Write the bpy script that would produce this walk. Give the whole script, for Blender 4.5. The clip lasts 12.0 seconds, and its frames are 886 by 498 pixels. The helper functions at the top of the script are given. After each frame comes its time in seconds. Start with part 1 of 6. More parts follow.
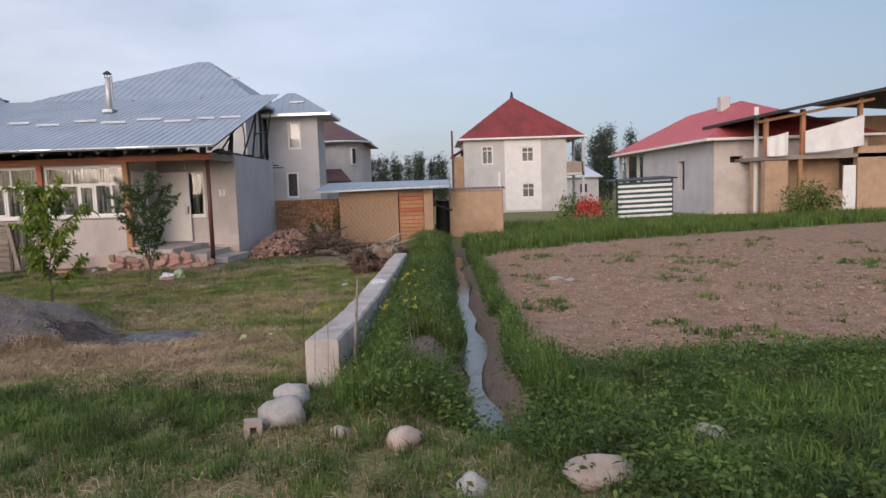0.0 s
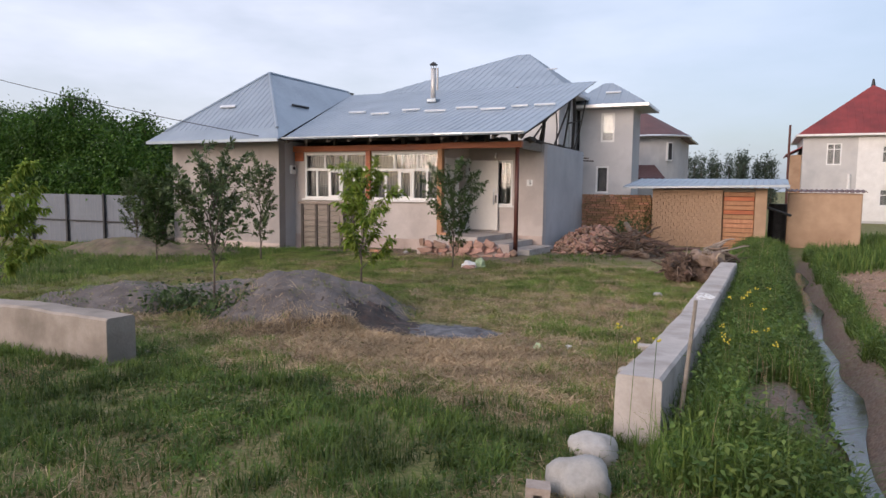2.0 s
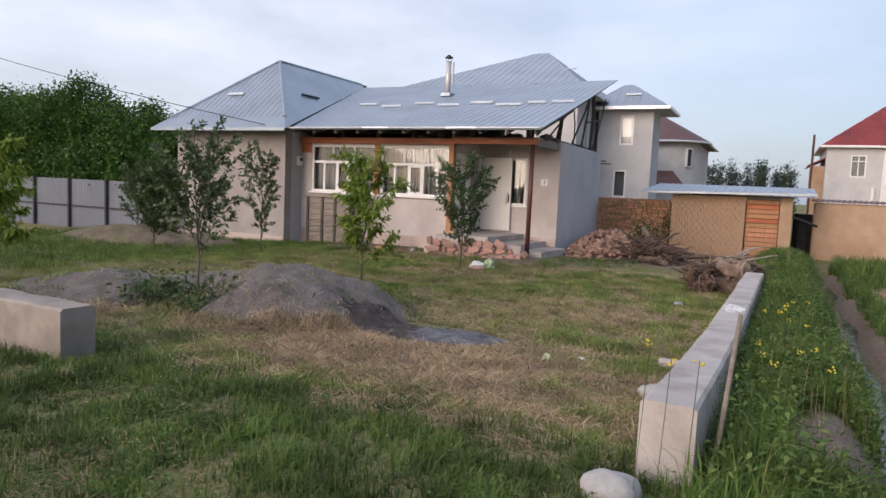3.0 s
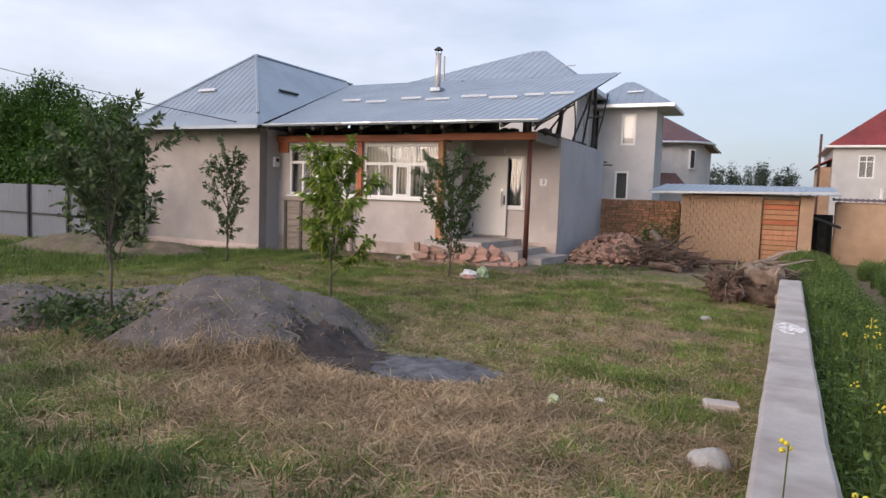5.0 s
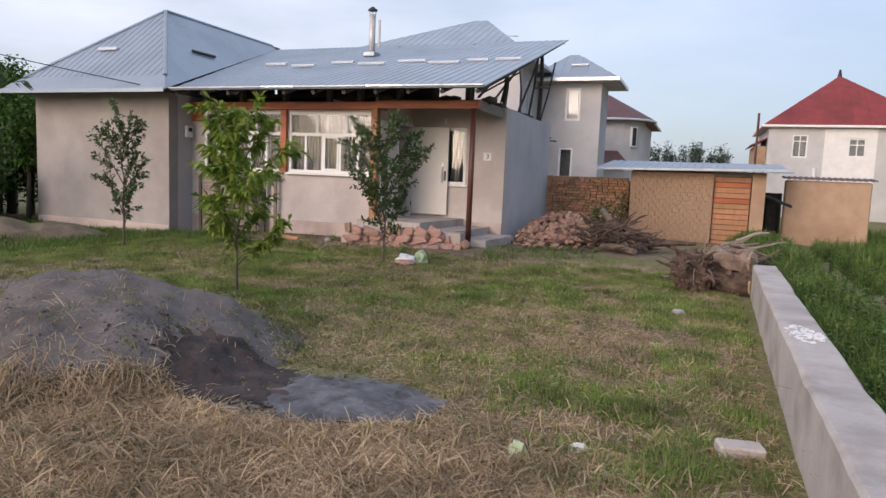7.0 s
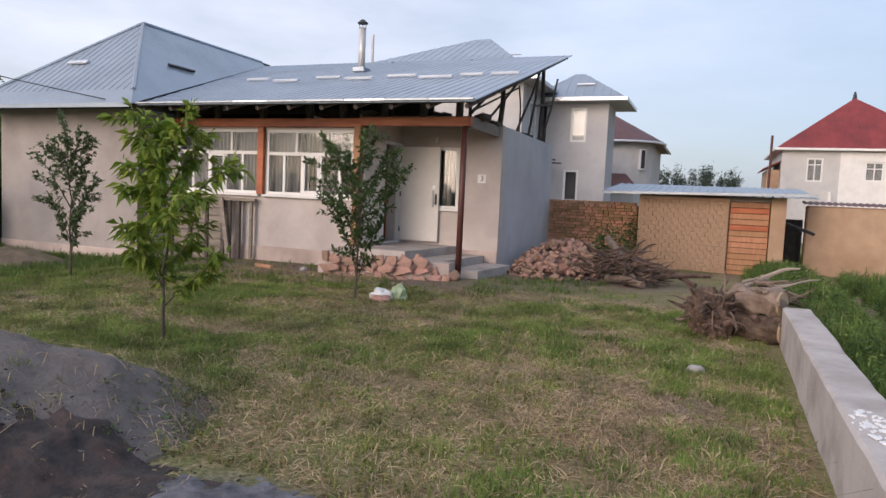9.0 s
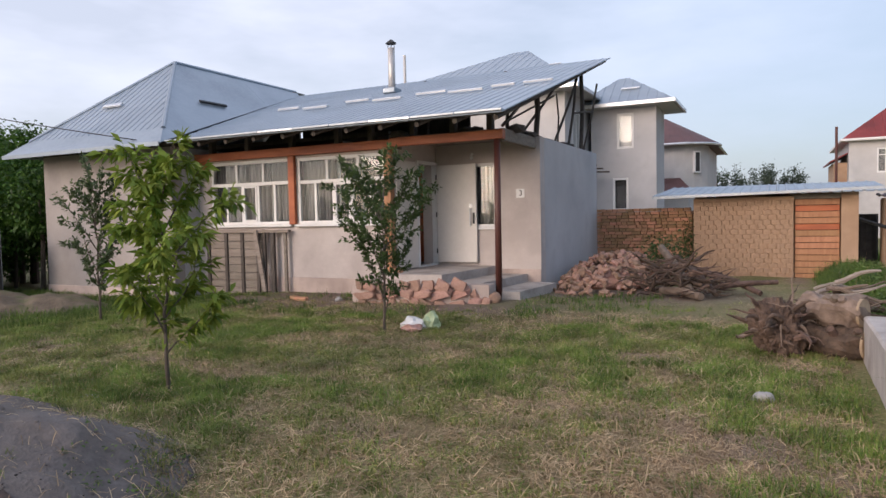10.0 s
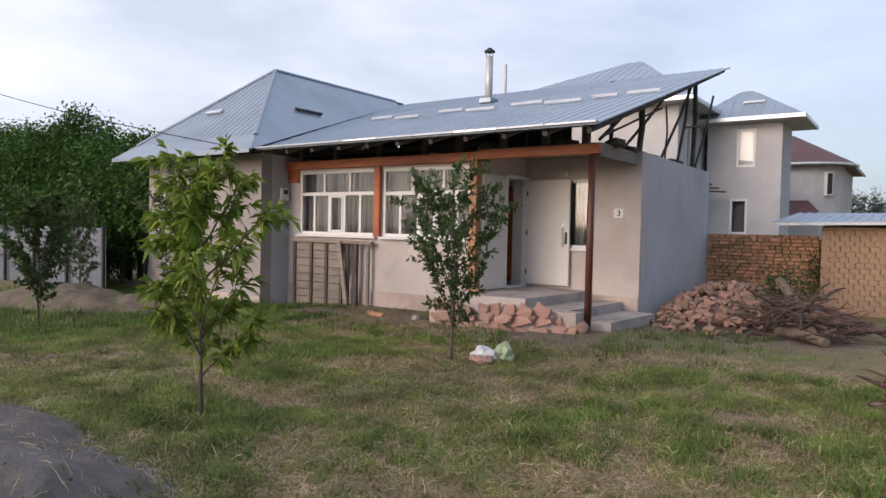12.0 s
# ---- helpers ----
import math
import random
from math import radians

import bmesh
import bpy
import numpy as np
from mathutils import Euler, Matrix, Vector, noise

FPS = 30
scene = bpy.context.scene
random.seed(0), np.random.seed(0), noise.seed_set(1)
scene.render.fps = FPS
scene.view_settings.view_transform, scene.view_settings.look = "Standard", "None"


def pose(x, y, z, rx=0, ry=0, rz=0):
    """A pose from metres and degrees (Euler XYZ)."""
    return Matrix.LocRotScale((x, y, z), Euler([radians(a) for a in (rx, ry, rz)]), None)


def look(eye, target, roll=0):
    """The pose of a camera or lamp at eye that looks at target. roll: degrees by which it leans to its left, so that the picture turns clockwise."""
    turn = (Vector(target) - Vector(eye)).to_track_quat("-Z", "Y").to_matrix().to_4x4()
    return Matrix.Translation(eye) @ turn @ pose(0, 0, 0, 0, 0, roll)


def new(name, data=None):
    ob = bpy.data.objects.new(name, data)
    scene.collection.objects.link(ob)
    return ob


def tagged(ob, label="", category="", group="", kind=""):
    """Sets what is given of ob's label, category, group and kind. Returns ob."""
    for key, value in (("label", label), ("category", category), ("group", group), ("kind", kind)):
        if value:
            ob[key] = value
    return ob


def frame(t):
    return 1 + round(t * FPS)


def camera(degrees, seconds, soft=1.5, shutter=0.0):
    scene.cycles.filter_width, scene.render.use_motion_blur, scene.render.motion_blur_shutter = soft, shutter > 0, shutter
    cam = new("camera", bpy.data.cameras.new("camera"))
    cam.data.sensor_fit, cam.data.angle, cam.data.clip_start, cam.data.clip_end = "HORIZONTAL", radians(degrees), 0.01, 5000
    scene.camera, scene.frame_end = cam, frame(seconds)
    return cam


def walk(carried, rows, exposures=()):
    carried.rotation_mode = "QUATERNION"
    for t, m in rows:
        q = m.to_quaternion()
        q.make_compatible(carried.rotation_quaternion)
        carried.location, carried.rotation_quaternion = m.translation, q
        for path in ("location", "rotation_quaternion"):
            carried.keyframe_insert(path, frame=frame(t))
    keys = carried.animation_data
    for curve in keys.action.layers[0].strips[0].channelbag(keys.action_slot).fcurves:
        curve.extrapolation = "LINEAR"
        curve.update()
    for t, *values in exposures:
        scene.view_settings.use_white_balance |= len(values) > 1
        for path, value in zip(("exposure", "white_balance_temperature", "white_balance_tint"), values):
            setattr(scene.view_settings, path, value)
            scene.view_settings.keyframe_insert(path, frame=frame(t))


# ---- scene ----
cam = camera(66.9, 12.0)
PATH = [
    (0, (5.925, -17.622, 1.828), (5.935, -15.631, 1.644), -1.9),
    (0.5, (5.814, -17.306, 1.782), (5.46, -15.347, 1.596), -1.5),
    (1, (5.727, -16.959, 1.769), (5.078, -15.073, 1.628), 0.5),
    (1.5, (5.61, -16.615, 1.764), (4.788, -14.8, 1.589), -0.0),
    (2, (5.513, -16.199, 1.725), (4.668, -14.396, 1.542), 0.6),
    (2.5, (5.398, -15.85, 1.677), (4.509, -14.069, 1.484), 2.1),
    (4.3, (4.955, -14.513, 1.51), (4.133, -12.695, 1.364), 3.1),
    (4.5, (4.875, -14.329, 1.518), (4.054, -12.511, 1.376), 2.2),
    (5, (4.77, -13.993, 1.472), (3.896, -12.201, 1.313), 2.0),
    (5.5, (4.463, -13.646, 1.453), (3.694, -11.805, 1.322), 2.3),
    (6, (4.357, -13.296, 1.413), (3.667, -11.432, 1.195), 0.6),
    (6.5, (4.303, -12.902, 1.435), (3.573, -11.052, 1.227), 2.3),
    (7, (4.237, -12.642, 1.414), (3.531, -10.784, 1.197), 2.3),
    (8.8, (4.145, -11.456, 1.477), (3.427, -9.597, 1.308), 1.9),
    (9, (4.131, -11.307, 1.459), (3.396, -9.453, 1.306), 2.6),
    (9.5, (4.094, -10.895, 1.447), (3.281, -9.071, 1.335), -0.2),
    (10, (4.184, -10.586, 1.464), (3.293, -8.798, 1.366), -1.2),
    (10.5, (4.172, -10.243, 1.53), (3.179, -8.509, 1.456), 0.2),
    (11, (4.16, -9.935, 1.529), (3.112, -8.233, 1.462), -0.6),
    (11.5, (4.201, -9.713, 1.546), (3.066, -8.069, 1.468), 1.0),
    (12, (4.129, -9.737, 1.568), (2.968, -8.11, 1.503), 1.2),
]
walk(cam, [(t, look(eye, target, roll)) for t, eye, target, roll in PATH], [(0, -0.20), (0.5, 0.0), (12, 0.0)])

# ---- world and light ----
world = bpy.data.worlds.new("evening_sky")
scene.world = world
world.use_nodes = True
wn, wl = world.node_tree.nodes, world.node_tree.links
wn.clear()
w_out = wn.new("ShaderNodeOutputWorld")
w_bg = wn.new("ShaderNodeBackground")
w_bg.inputs["Strength"].default_value = 0.13
w_sky = wn.new("ShaderNodeTexSky")
w_sky.sky_type = "NISHITA"
w_sky.sun_disc = False
SUN_ELEVATION, SUN_AZIMUTH = 19.0, 200.0
w_sky.sun_elevation = radians(SUN_ELEVATION)
w_sky.sun_rotation = radians(SUN_AZIMUTH)
w_sky.dust_density = 2.5
w_sky.ozone_density = 1.0
# thin high cloud, one even veil with soft streaks over the whole sky
w_co = wn.new("ShaderNodeTexCoord")
w_map = wn.new("ShaderNodeMapping")
w_map.inputs["Scale"].default_value = (1.0, 1.0, 3.2)
w_noise = wn.new("ShaderNodeTexNoise")
w_noise.inputs["Scale"].default_value = 2.2
w_noise.inputs["Detail"].default_value = 5.0
w_noise.inputs["Roughness"].default_value = 0.55
w_ramp = wn.new("ShaderNodeMapRange")
w_ramp.inputs["From Min"].default_value = 0.36
w_ramp.inputs["From Max"].default_value = 0.70
w_ramp.inputs["To Min"].default_value = 0.45
w_ramp.inputs["To Max"].default_value = 0.80
w_mix = wn.new("ShaderNodeMix")
w_mix.data_type = "RGBA"
wl.new(w_co.outputs["Generated"], w_map.inputs["Vector"])
wl.new(w_map.outputs["Vector"], w_noise.inputs["Vector"])
wl.new(w_noise.outputs["Fac"], w_ramp.inputs["Value"])
wl.new(w_ramp.outputs["Result"], w_mix.inputs[0])
# cloud grows brighter towards the zenith, as an overcast sky does
w_sep = wn.new("ShaderNodeSeparateXYZ")
w_up = wn.new("ShaderNodeMapRange")
w_up.inputs["From Min"].default_value, w_up.inputs["From Max"].default_value = 0.1, 1.0
w_up.inputs["To Min"].default_value, w_up.inputs["To Max"].default_value = 1.0, 1.65
w_lit = wn.new("ShaderNodeVectorMath")
w_lit.operation = "SCALE"
wl.new(w_co.outputs["Generated"], w_sep.inputs["Vector"])
wl.new(w_sep.outputs["Z"], w_up.inputs["Value"])
# and towards the side where the sun went down
w_side = wn.new("ShaderNodeMapRange")
w_side.inputs["From Min"].default_value, w_side.inputs["From Max"].default_value = -1.0, 1.0
w_side.inputs["To Min"].default_value, w_side.inputs["To Max"].default_value = 1.34, 0.50
w_both = wn.new("ShaderNodeMath")
w_both.operation = "MULTIPLY"
wl.new(w_sep.outputs["X"], w_side.inputs["Value"])
wl.new(w_side.outputs["Result"], w_both.inputs[0])
wl.new(w_up.outputs["Result"], w_both.inputs[1])
wl.new(w_both.outputs["Value"], w_lit.inputs["Scale"])
w_tint = wn.new("ShaderNodeMix")
w_tint.data_type = "RGBA"
w_tint.inputs[6].default_value, w_tint.inputs[7].default_value = (7.0, 7.15, 8.5, 1.0), (5.7, 6.9, 9.2, 1.0)
w_east = wn.new("ShaderNodeMapRange")
w_east.inputs["From Min"].default_value, w_east.inputs["From Max"].default_value = -0.5, 0.35
wl.new(w_sep.outputs["X"], w_east.inputs["Value"])
wl.new(w_east.outputs["Result"], w_tint.inputs[0])
wl.new(w_tint.outputs[2], w_lit.inputs[0])
wl.new(w_lit.outputs["Vector"], w_mix.inputs[7])
wl.new(w_sky.outputs["Color"], w_mix.inputs[6])
wl.new(w_mix.outputs[2], w_bg.inputs["Color"])
wl.new(w_bg.outputs["Background"], w_out.inputs["Surface"])

sun_data = bpy.data.lights.new("sun", "SUN")
sun_data.energy = 2.15
sun_data.angle = radians(38)
sun_data.color = (1.0, 0.82, 0.74)
sun = new("sun", sun_data)
a, e = radians(SUN_AZIMUTH), radians(SUN_ELEVATION)
sun_way = Vector((math.sin(a) * math.cos(e), math.cos(a) * math.cos(e), math.sin(e)))
sun.matrix_world = look(sun_way * 60, (0, 0, 0))


# ---- materials ----
def material(name, c1, c2, scale=6.0, rough=0.8, bump=0.3, metal=0.0, fine=60.0, stain=None, stain_scale=0.7,
             stretch=(1, 1, 1), spread=0.0, depth=0.01, trans=0.0, spec=0.5):
    """Two colours mixed by a coarse and a fine noise, an optional broad stain, and relief from the fine grain."""
    m = bpy.data.materials.new(name)
    m.use_nodes = True
    n, l = m.node_tree.nodes, m.node_tree.links
    b = n["Principled BSDF"]
    co = n.new("ShaderNodeTexCoord")
    mp = n.new("ShaderNodeMapping")
    mp.inputs["Scale"].default_value = stretch
    l.new(co.outputs["Object"], mp.inputs["Vector"])

    def grain(s, detail=4.0):
        t = n.new("ShaderNodeTexNoise")
        t.inputs["Scale"].default_value = s
        t.inputs["Detail"].default_value = detail
        t.inputs["Roughness"].default_value = 0.6
        l.new(mp.outputs["Vector"], t.inputs["Vector"])
        return t.outputs["Fac"]

    def span(value, lo, hi, to0=0.0, to1=1.0):
        r = n.new("ShaderNodeMapRange")
        for key, v in (("From Min", lo), ("From Max", hi), ("To Min", to0), ("To Max", to1)):
            r.inputs[key].default_value = v
        l.new(value, r.inputs["Value"])
        return r.outputs["Result"]

    def blend(fac, x, y):
        k = n.new("ShaderNodeMix")
        k.data_type = "RGBA"
        for s, v in ((0, fac), (6, x), (7, y)):
            if isinstance(v, tuple):
                k.inputs[s].default_value = (*v, 1.0)
            else:
                l.new(v, k.inputs[s])
        return k.outputs[2]

    coarse, small = grain(scale), grain(fine, 3.0)
    add = n.new("ShaderNodeMath")
    add.operation = "MULTIPLY_ADD"
    l.new(small, add.inputs[0])
    add.inputs[1].default_value = 0.45
    l.new(coarse, add.inputs[2])
    colour = blend(span(add.outputs[0], 0.5, 0.95), c1, c2)
    if stain:
        colour = blend(span(grain(stain_scale, 6.0), 0.48, 0.68), colour, stain)
    if spread:
        info = n.new("ShaderNodeObjectInfo")
        geo = n.new("ShaderNodeNewGeometry")
        both = n.new("ShaderNodeMath")
        both.operation = "ADD"
        l.new(info.outputs["Random"], both.inputs[0])
        l.new(geo.outputs["Random Per Island"], both.inputs[1])
        frac = n.new("ShaderNodeMath")
        frac.operation = "FRACT"
        l.new(both.outputs[0], frac.inputs[0])
        hsv = n.new("ShaderNodeHueSaturation")
        l.new(span(frac.outputs[0], 0, 1, 1 - spread, 1 + spread), hsv.inputs["Value"])
        l.new(span(frac.outputs[0], 0, 1, 0.5 + spread * 0.05, 0.5 - spread * 0.05), hsv.inputs["Hue"])
        l.new(colour, hsv.inputs["Color"])
        colour = hsv.outputs["Color"]
    l.new(colour, b.inputs["Base Color"])
    l.new(span(small, 0.3, 0.7, max(0.02, rough - 0.1), min(1.0, rough + 0.1)), b.inputs["Roughness"])
    b.inputs["Metallic"].default_value = metal
    b.inputs["Specular IOR Level"].default_value = spec
    if trans:
        b.inputs["Transmission Weight"].default_value = trans
    if bump:
        bp = n.new("ShaderNodeBump")
        bp.inputs["Strength"].default_value = bump
        bp.inputs["Distance"].default_value = depth
        l.new(add.outputs[0], bp.inputs["Height"])
        l.new(bp.outputs["Normal"], b.inputs["Normal"])
    return m


def leaf_material(name, c1, c2, spread=0.3, rough=0.55):
    """Foliage: colour varied leaf by leaf, some light let through."""
    m = bpy.data.materials.new(name)
    m.use_nodes = True
    n, l = m.node_tree.nodes, m.node_tree.links
    b = n["Principled BSDF"]
    geo = n.new("ShaderNodeNewGeometry")
    mix = n.new("ShaderNodeMix")
    mix.data_type = "RGBA"
    mix.inputs[6].default_value, mix.inputs[7].default_value = (*c1, 1), (*c2, 1)
    l.new(geo.outputs["Random Per Island"], mix.inputs[0])
    co = n.new("ShaderNodeTexCoord")
    t = n.new("ShaderNodeTexNoise")
    t.inputs["Scale"].default_value = 2.3
    l.new(co.outputs["Object"], t.inputs["Vector"])
    r = n.new("ShaderNodeMapRange")
    for key, v in (("From Min", 0.3), ("From Max", 0.7), ("To Min", 1 - spread), ("To Max", 1 + spread)):
        r.inputs[key].default_value = v
    l.new(t.outputs["Fac"], r.inputs["Value"])
    hsv = n.new("ShaderNodeHueSaturation")
    l.new(r.outputs["Result"], hsv.inputs["Value"])
    l.new(mix.outputs[2], hsv.inputs["Color"])
    l.new(hsv.outputs["Color"], b.inputs["Base Color"])
    b.inputs["Roughness"].default_value = rough
    b.inputs["Specular IOR Level"].default_value = 0.25
    tr = n.new("ShaderNodeBsdfTranslucent")
    l.new(hsv.outputs["Color"], tr.inputs["Color"])
    sh = n.new("ShaderNodeMixShader")
    sh.inputs[0].default_value = 0.3
    l.new(b.outputs["BSDF"], sh.inputs[1])
    l.new(tr.outputs["BSDF"], sh.inputs[2])
    l.new(sh.outputs["Shader"], n["Material Output"].inputs["Surface"])
    return m


def ground_material():
    """Soil, mown grass, straw, tilled field and ash, blended by the cover painted on the ground sheet."""
    m = bpy.data.materials.new("ground_cover")
    m.use_nodes = True
    n, l = m.node_tree.nodes, m.node_tree.links
    b = n["Principled BSDF"]
    co = n.new("ShaderNodeTexCoord")

    def grain(s, detail=5.0):
        t = n.new("ShaderNodeTexNoise")
        t.inputs["Scale"].default_value = s
        t.inputs["Detail"].default_value = detail
        t.inputs["Roughness"].default_value = 0.65
        l.new(co.outputs["Object"], t.inputs["Vector"])
        return t.outputs["Fac"]

    def span(value, lo, hi):
        r = n.new("ShaderNodeMapRange")
        r.inputs["From Min"].default_value, r.inputs["From Max"].default_value = lo, hi
        l.new(value, r.inputs["Value"])
        return r.outputs["Result"]

    def blend(fac, x, y):
        k = n.new("ShaderNodeMix")
        k.data_type = "RGBA"
        for s, v in ((0, fac), (6, x), (7, y)):
            if isinstance(v, tuple):
                k.inputs[s].default_value = (*v, 1.0)
            else:
                l.new(v, k.inputs[s])
        return k.outputs[2]

    def cover(name):
        t = n.new("ShaderNodeAttribute")
        t.attribute_name = name
        return t.outputs["Fac"]

    f, c, g = span(grain(30, 7), 0.38, 0.62), span(grain(4.5), 0.40, 0.60), span(grain(0.8), 0.35, 0.65)
    green = blend(c, blend(f, (0.080, 0.098, 0.030), (0.20, 0.21, 0.075)), blend(f, (0.135, 0.104, 0.058), (0.36, 0.285, 0.17)))
    green = blend(g, green, blend(f, (0.10, 0.12, 0.036), (0.21, 0.19, 0.085)))
    straw = blend(f, (0.16, 0.108, 0.063), (0.47, 0.335, 0.205))
    soil = blend(c, blend(f, (0.125, 0.086, 0.068), (0.25, 0.182, 0.145)), blend(f, (0.14, 0.108, 0.09), (0.25, 0.20, 0.168)))
    field = blend(c, blend(f, (0.17, 0.105, 0.070), (0.31, 0.20, 0.135)), blend(f, (0.23, 0.145, 0.098), (0.40, 0.265, 0.185)))
    ash = blend(c, blend(f, (0.018, 0.017, 0.018), (0.07, 0.068, 0.07)), blend(f, (0.10, 0.10, 0.105), (0.20, 0.20, 0.21)))
    col = blend(cover("straw"), green, straw)
    col = blend(cover("soil"), col, soil)
    col = blend(cover("field"), col, field)
    col = blend(cover("ash"), col, ash)
    l.new(col, b.inputs["Base Color"])
    b.inputs["Roughness"].default_value = 0.95
    b.inputs["Specular IOR Level"].default_value = 0.15
    bp = n.new("ShaderNodeBump")
    bp.inputs["Strength"].default_value = 0.7
    bp.inputs["Distance"].default_value = 0.03
    l.new(grain(26, 8), bp.inputs["Height"])
    l.new(bp.outputs["Normal"], b.inputs["Normal"])
    return m


def glass_material():
    m = bpy.data.materials.new("window_glass")
    m.use_nodes = True
    b = m.node_tree.nodes["Principled BSDF"]
    b.inputs["Base Color"].default_value = (0.92, 0.95, 0.95, 1)
    b.inputs["Roughness"].default_value = 0.03
    b.inputs["Transmission Weight"].default_value = 1.0
    b.inputs["IOR"].default_value = 1.45
    return m


M_GROUND = ground_material()
M_GLASS = glass_material()
M_PLASTER = material("grey_render", (0.48, 0.425, 0.396), (0.59, 0.528, 0.498), 1.7, 0.92, 0.45, fine=45, stain=(0.44, 0.385, 0.36), stain_scale=0.9)
# wing front only: a darker grey than M_PLASTER
M_WING = material("darker_grey_render", (0.310, 0.278, 0.262), (0.40, 0.362, 0.342), 1.4, 0.93, 0.5, fine=42, stain=(0.29, 0.258, 0.243), stain_scale=0.8)
M_PLINTH = material("pinkish_render", (0.47, 0.378, 0.335), (0.57, 0.465, 0.415), 2.5, 0.92, 0.5, fine=40, stain=(0.36, 0.285, 0.25))
M_CEMENT = material("cement_render", (0.46, 0.448, 0.454), (0.56, 0.545, 0.55), 1.6, 0.9, 0.4, fine=50, stain=(0.42, 0.41, 0.42), stain_scale=0.8)
M_PALE = material("pale_render", (0.48, 0.463, 0.455), (0.57, 0.552, 0.54), 1.2, 0.9, 0.25, fine=40, stain=(0.44, 0.43, 0.43), stain_scale=0.5)
M_ROOF = material("galvanised_sheet", (0.27, 0.315, 0.365), (0.335, 0.38, 0.43), 0.9, 0.42, 0.04, metal=0.5, fine=14, stain=(0.25, 0.29, 0.335), stain_scale=0.5)
M_STRIP = material("bright_zinc_strip", (0.62, 0.63, 0.65), (0.74, 0.75, 0.77), 3, 0.35, 0.05, metal=0.6, fine=20)
M_FLASH = material("dull_zinc_edge", (0.36, 0.39, 0.42), (0.46, 0.49, 0.52), 3, 0.45, 0.05, metal=0.5, fine=20)
M_ORANGE = material("varnished_orange_pine", (0.36, 0.088, 0.030), (0.50, 0.145, 0.050), 2.2, 0.5, 0.15, fine=16, stretch=(1, 5, 5), stain=(0.28, 0.065, 0.024))
M_PINE = material("raw_pine", (0.33, 0.150, 0.072), (0.47, 0.240, 0.125), 2.4, 0.65, 0.25, fine=18, stretch=(5, 5, 1), spread=0.16)
M_POST = material("red_brown_paint", (0.070, 0.022, 0.017), (0.11, 0.035, 0.025), 5, 0.5, 0.15, fine=30)
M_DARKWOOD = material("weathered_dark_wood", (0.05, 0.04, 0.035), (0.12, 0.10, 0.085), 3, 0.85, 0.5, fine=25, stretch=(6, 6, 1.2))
M_GREYWOOD = material("weathered_grey_boards", (0.19, 0.155, 0.13), (0.33, 0.28, 0.235), 2.5, 0.85, 0.5, fine=22, stretch=(1, 6, 7), spread=0.18)
M_WHITE = material("white_plastic", (0.72, 0.71, 0.70), (0.80, 0.79, 0.78), 2, 0.4, 0.03, fine=20)
M_DOOR = material("white_painted_door", (0.66, 0.62, 0.58), (0.74, 0.70, 0.66), 1.5, 0.45, 0.05, fine=15)
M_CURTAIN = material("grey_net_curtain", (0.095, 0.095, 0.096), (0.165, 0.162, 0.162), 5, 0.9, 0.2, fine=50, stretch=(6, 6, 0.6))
M_INNER = material("pale_blue_wall", (0.52, 0.58, 0.60), (0.58, 0.64, 0.66), 2, 0.8, 0.1)
M_BRICK = material("fired_clay_brick", (0.40, 0.20, 0.105), (0.55, 0.31, 0.18), 9, 0.92, 0.6, fine=55, spread=0.30)
M_MORTAR = material("mud_mortar", (0.20, 0.125, 0.08), (0.29, 0.19, 0.125), 8, 0.95, 0.6, fine=50)
M_MUD = material("adobe_plaster", (0.38, 0.248, 0.162), (0.48, 0.328, 0.220), 3, 0.95, 0.6, fine=45, stain=(0.33, 0.212, 0.138))
M_RUBBLE = material("broken_brick_rubble", (0.225, 0.125, 0.086), (0.42, 0.275, 0.205), 8, 0.95, 0.6, fine=45, spread=0.35)
M_SANDSTONE = material("pink_field_stone", (0.27, 0.155, 0.118), (0.45, 0.285, 0.225), 5, 0.9, 0.6, fine=35, spread=0.25)
M_STONE = material("pale_boulder", (0.28, 0.265, 0.25), (0.44, 0.42, 0.40), 4, 0.9, 0.9, fine=40, stain=(0.19, 0.175, 0.16), stain_scale=4, spread=0.12)
M_EARTH = material("brown_earth", (0.085, 0.062, 0.042), (0.19, 0.145, 0.10), 3, 0.97, 0.9, fine=28, stain=(0.10, 0.105, 0.04), stain_scale=2.0, depth=0.03)
M_CONCRETE = material("cast_concrete", (0.37, 0.325, 0.295), (0.52, 0.465, 0.43), 2.2, 0.92, 0.7, fine=50, stain=(0.30, 0.255, 0.225), stain_scale=1.8)
# road-side wall: browner and darker than M_CONCRETE
M_BROWNCONCRETE = material("brown_grey_concrete", (0.235, 0.195, 0.165), (0.35, 0.30, 0.26), 2.0, 0.93, 0.8, fine=45, stain=(0.18, 0.15, 0.125), stain_scale=1.4)
M_DIRT = material("heaped_grey_soil", (0.078, 0.065, 0.060), (0.180, 0.152, 0.140), 3.5, 0.97, 0.9, fine=30, stain=(0.16, 0.13, 0.11), stain_scale=1.3, depth=0.03)
M_ASH = material("grey_ash", (0.030, 0.029, 0.032), (0.190, 0.186, 0.200), 4.5, 0.95, 1.0, fine=24, stain=(0.075, 0.072, 0.078), stain_scale=2.2, depth=0.02)
M_CHAR = material("burnt_soil", (0.012, 0.010, 0.010), (0.060, 0.046, 0.041), 8, 0.95, 1.0, fine=34, stain=(0.085, 0.052, 0.042), stain_scale=5, depth=0.02, spread=0.3)
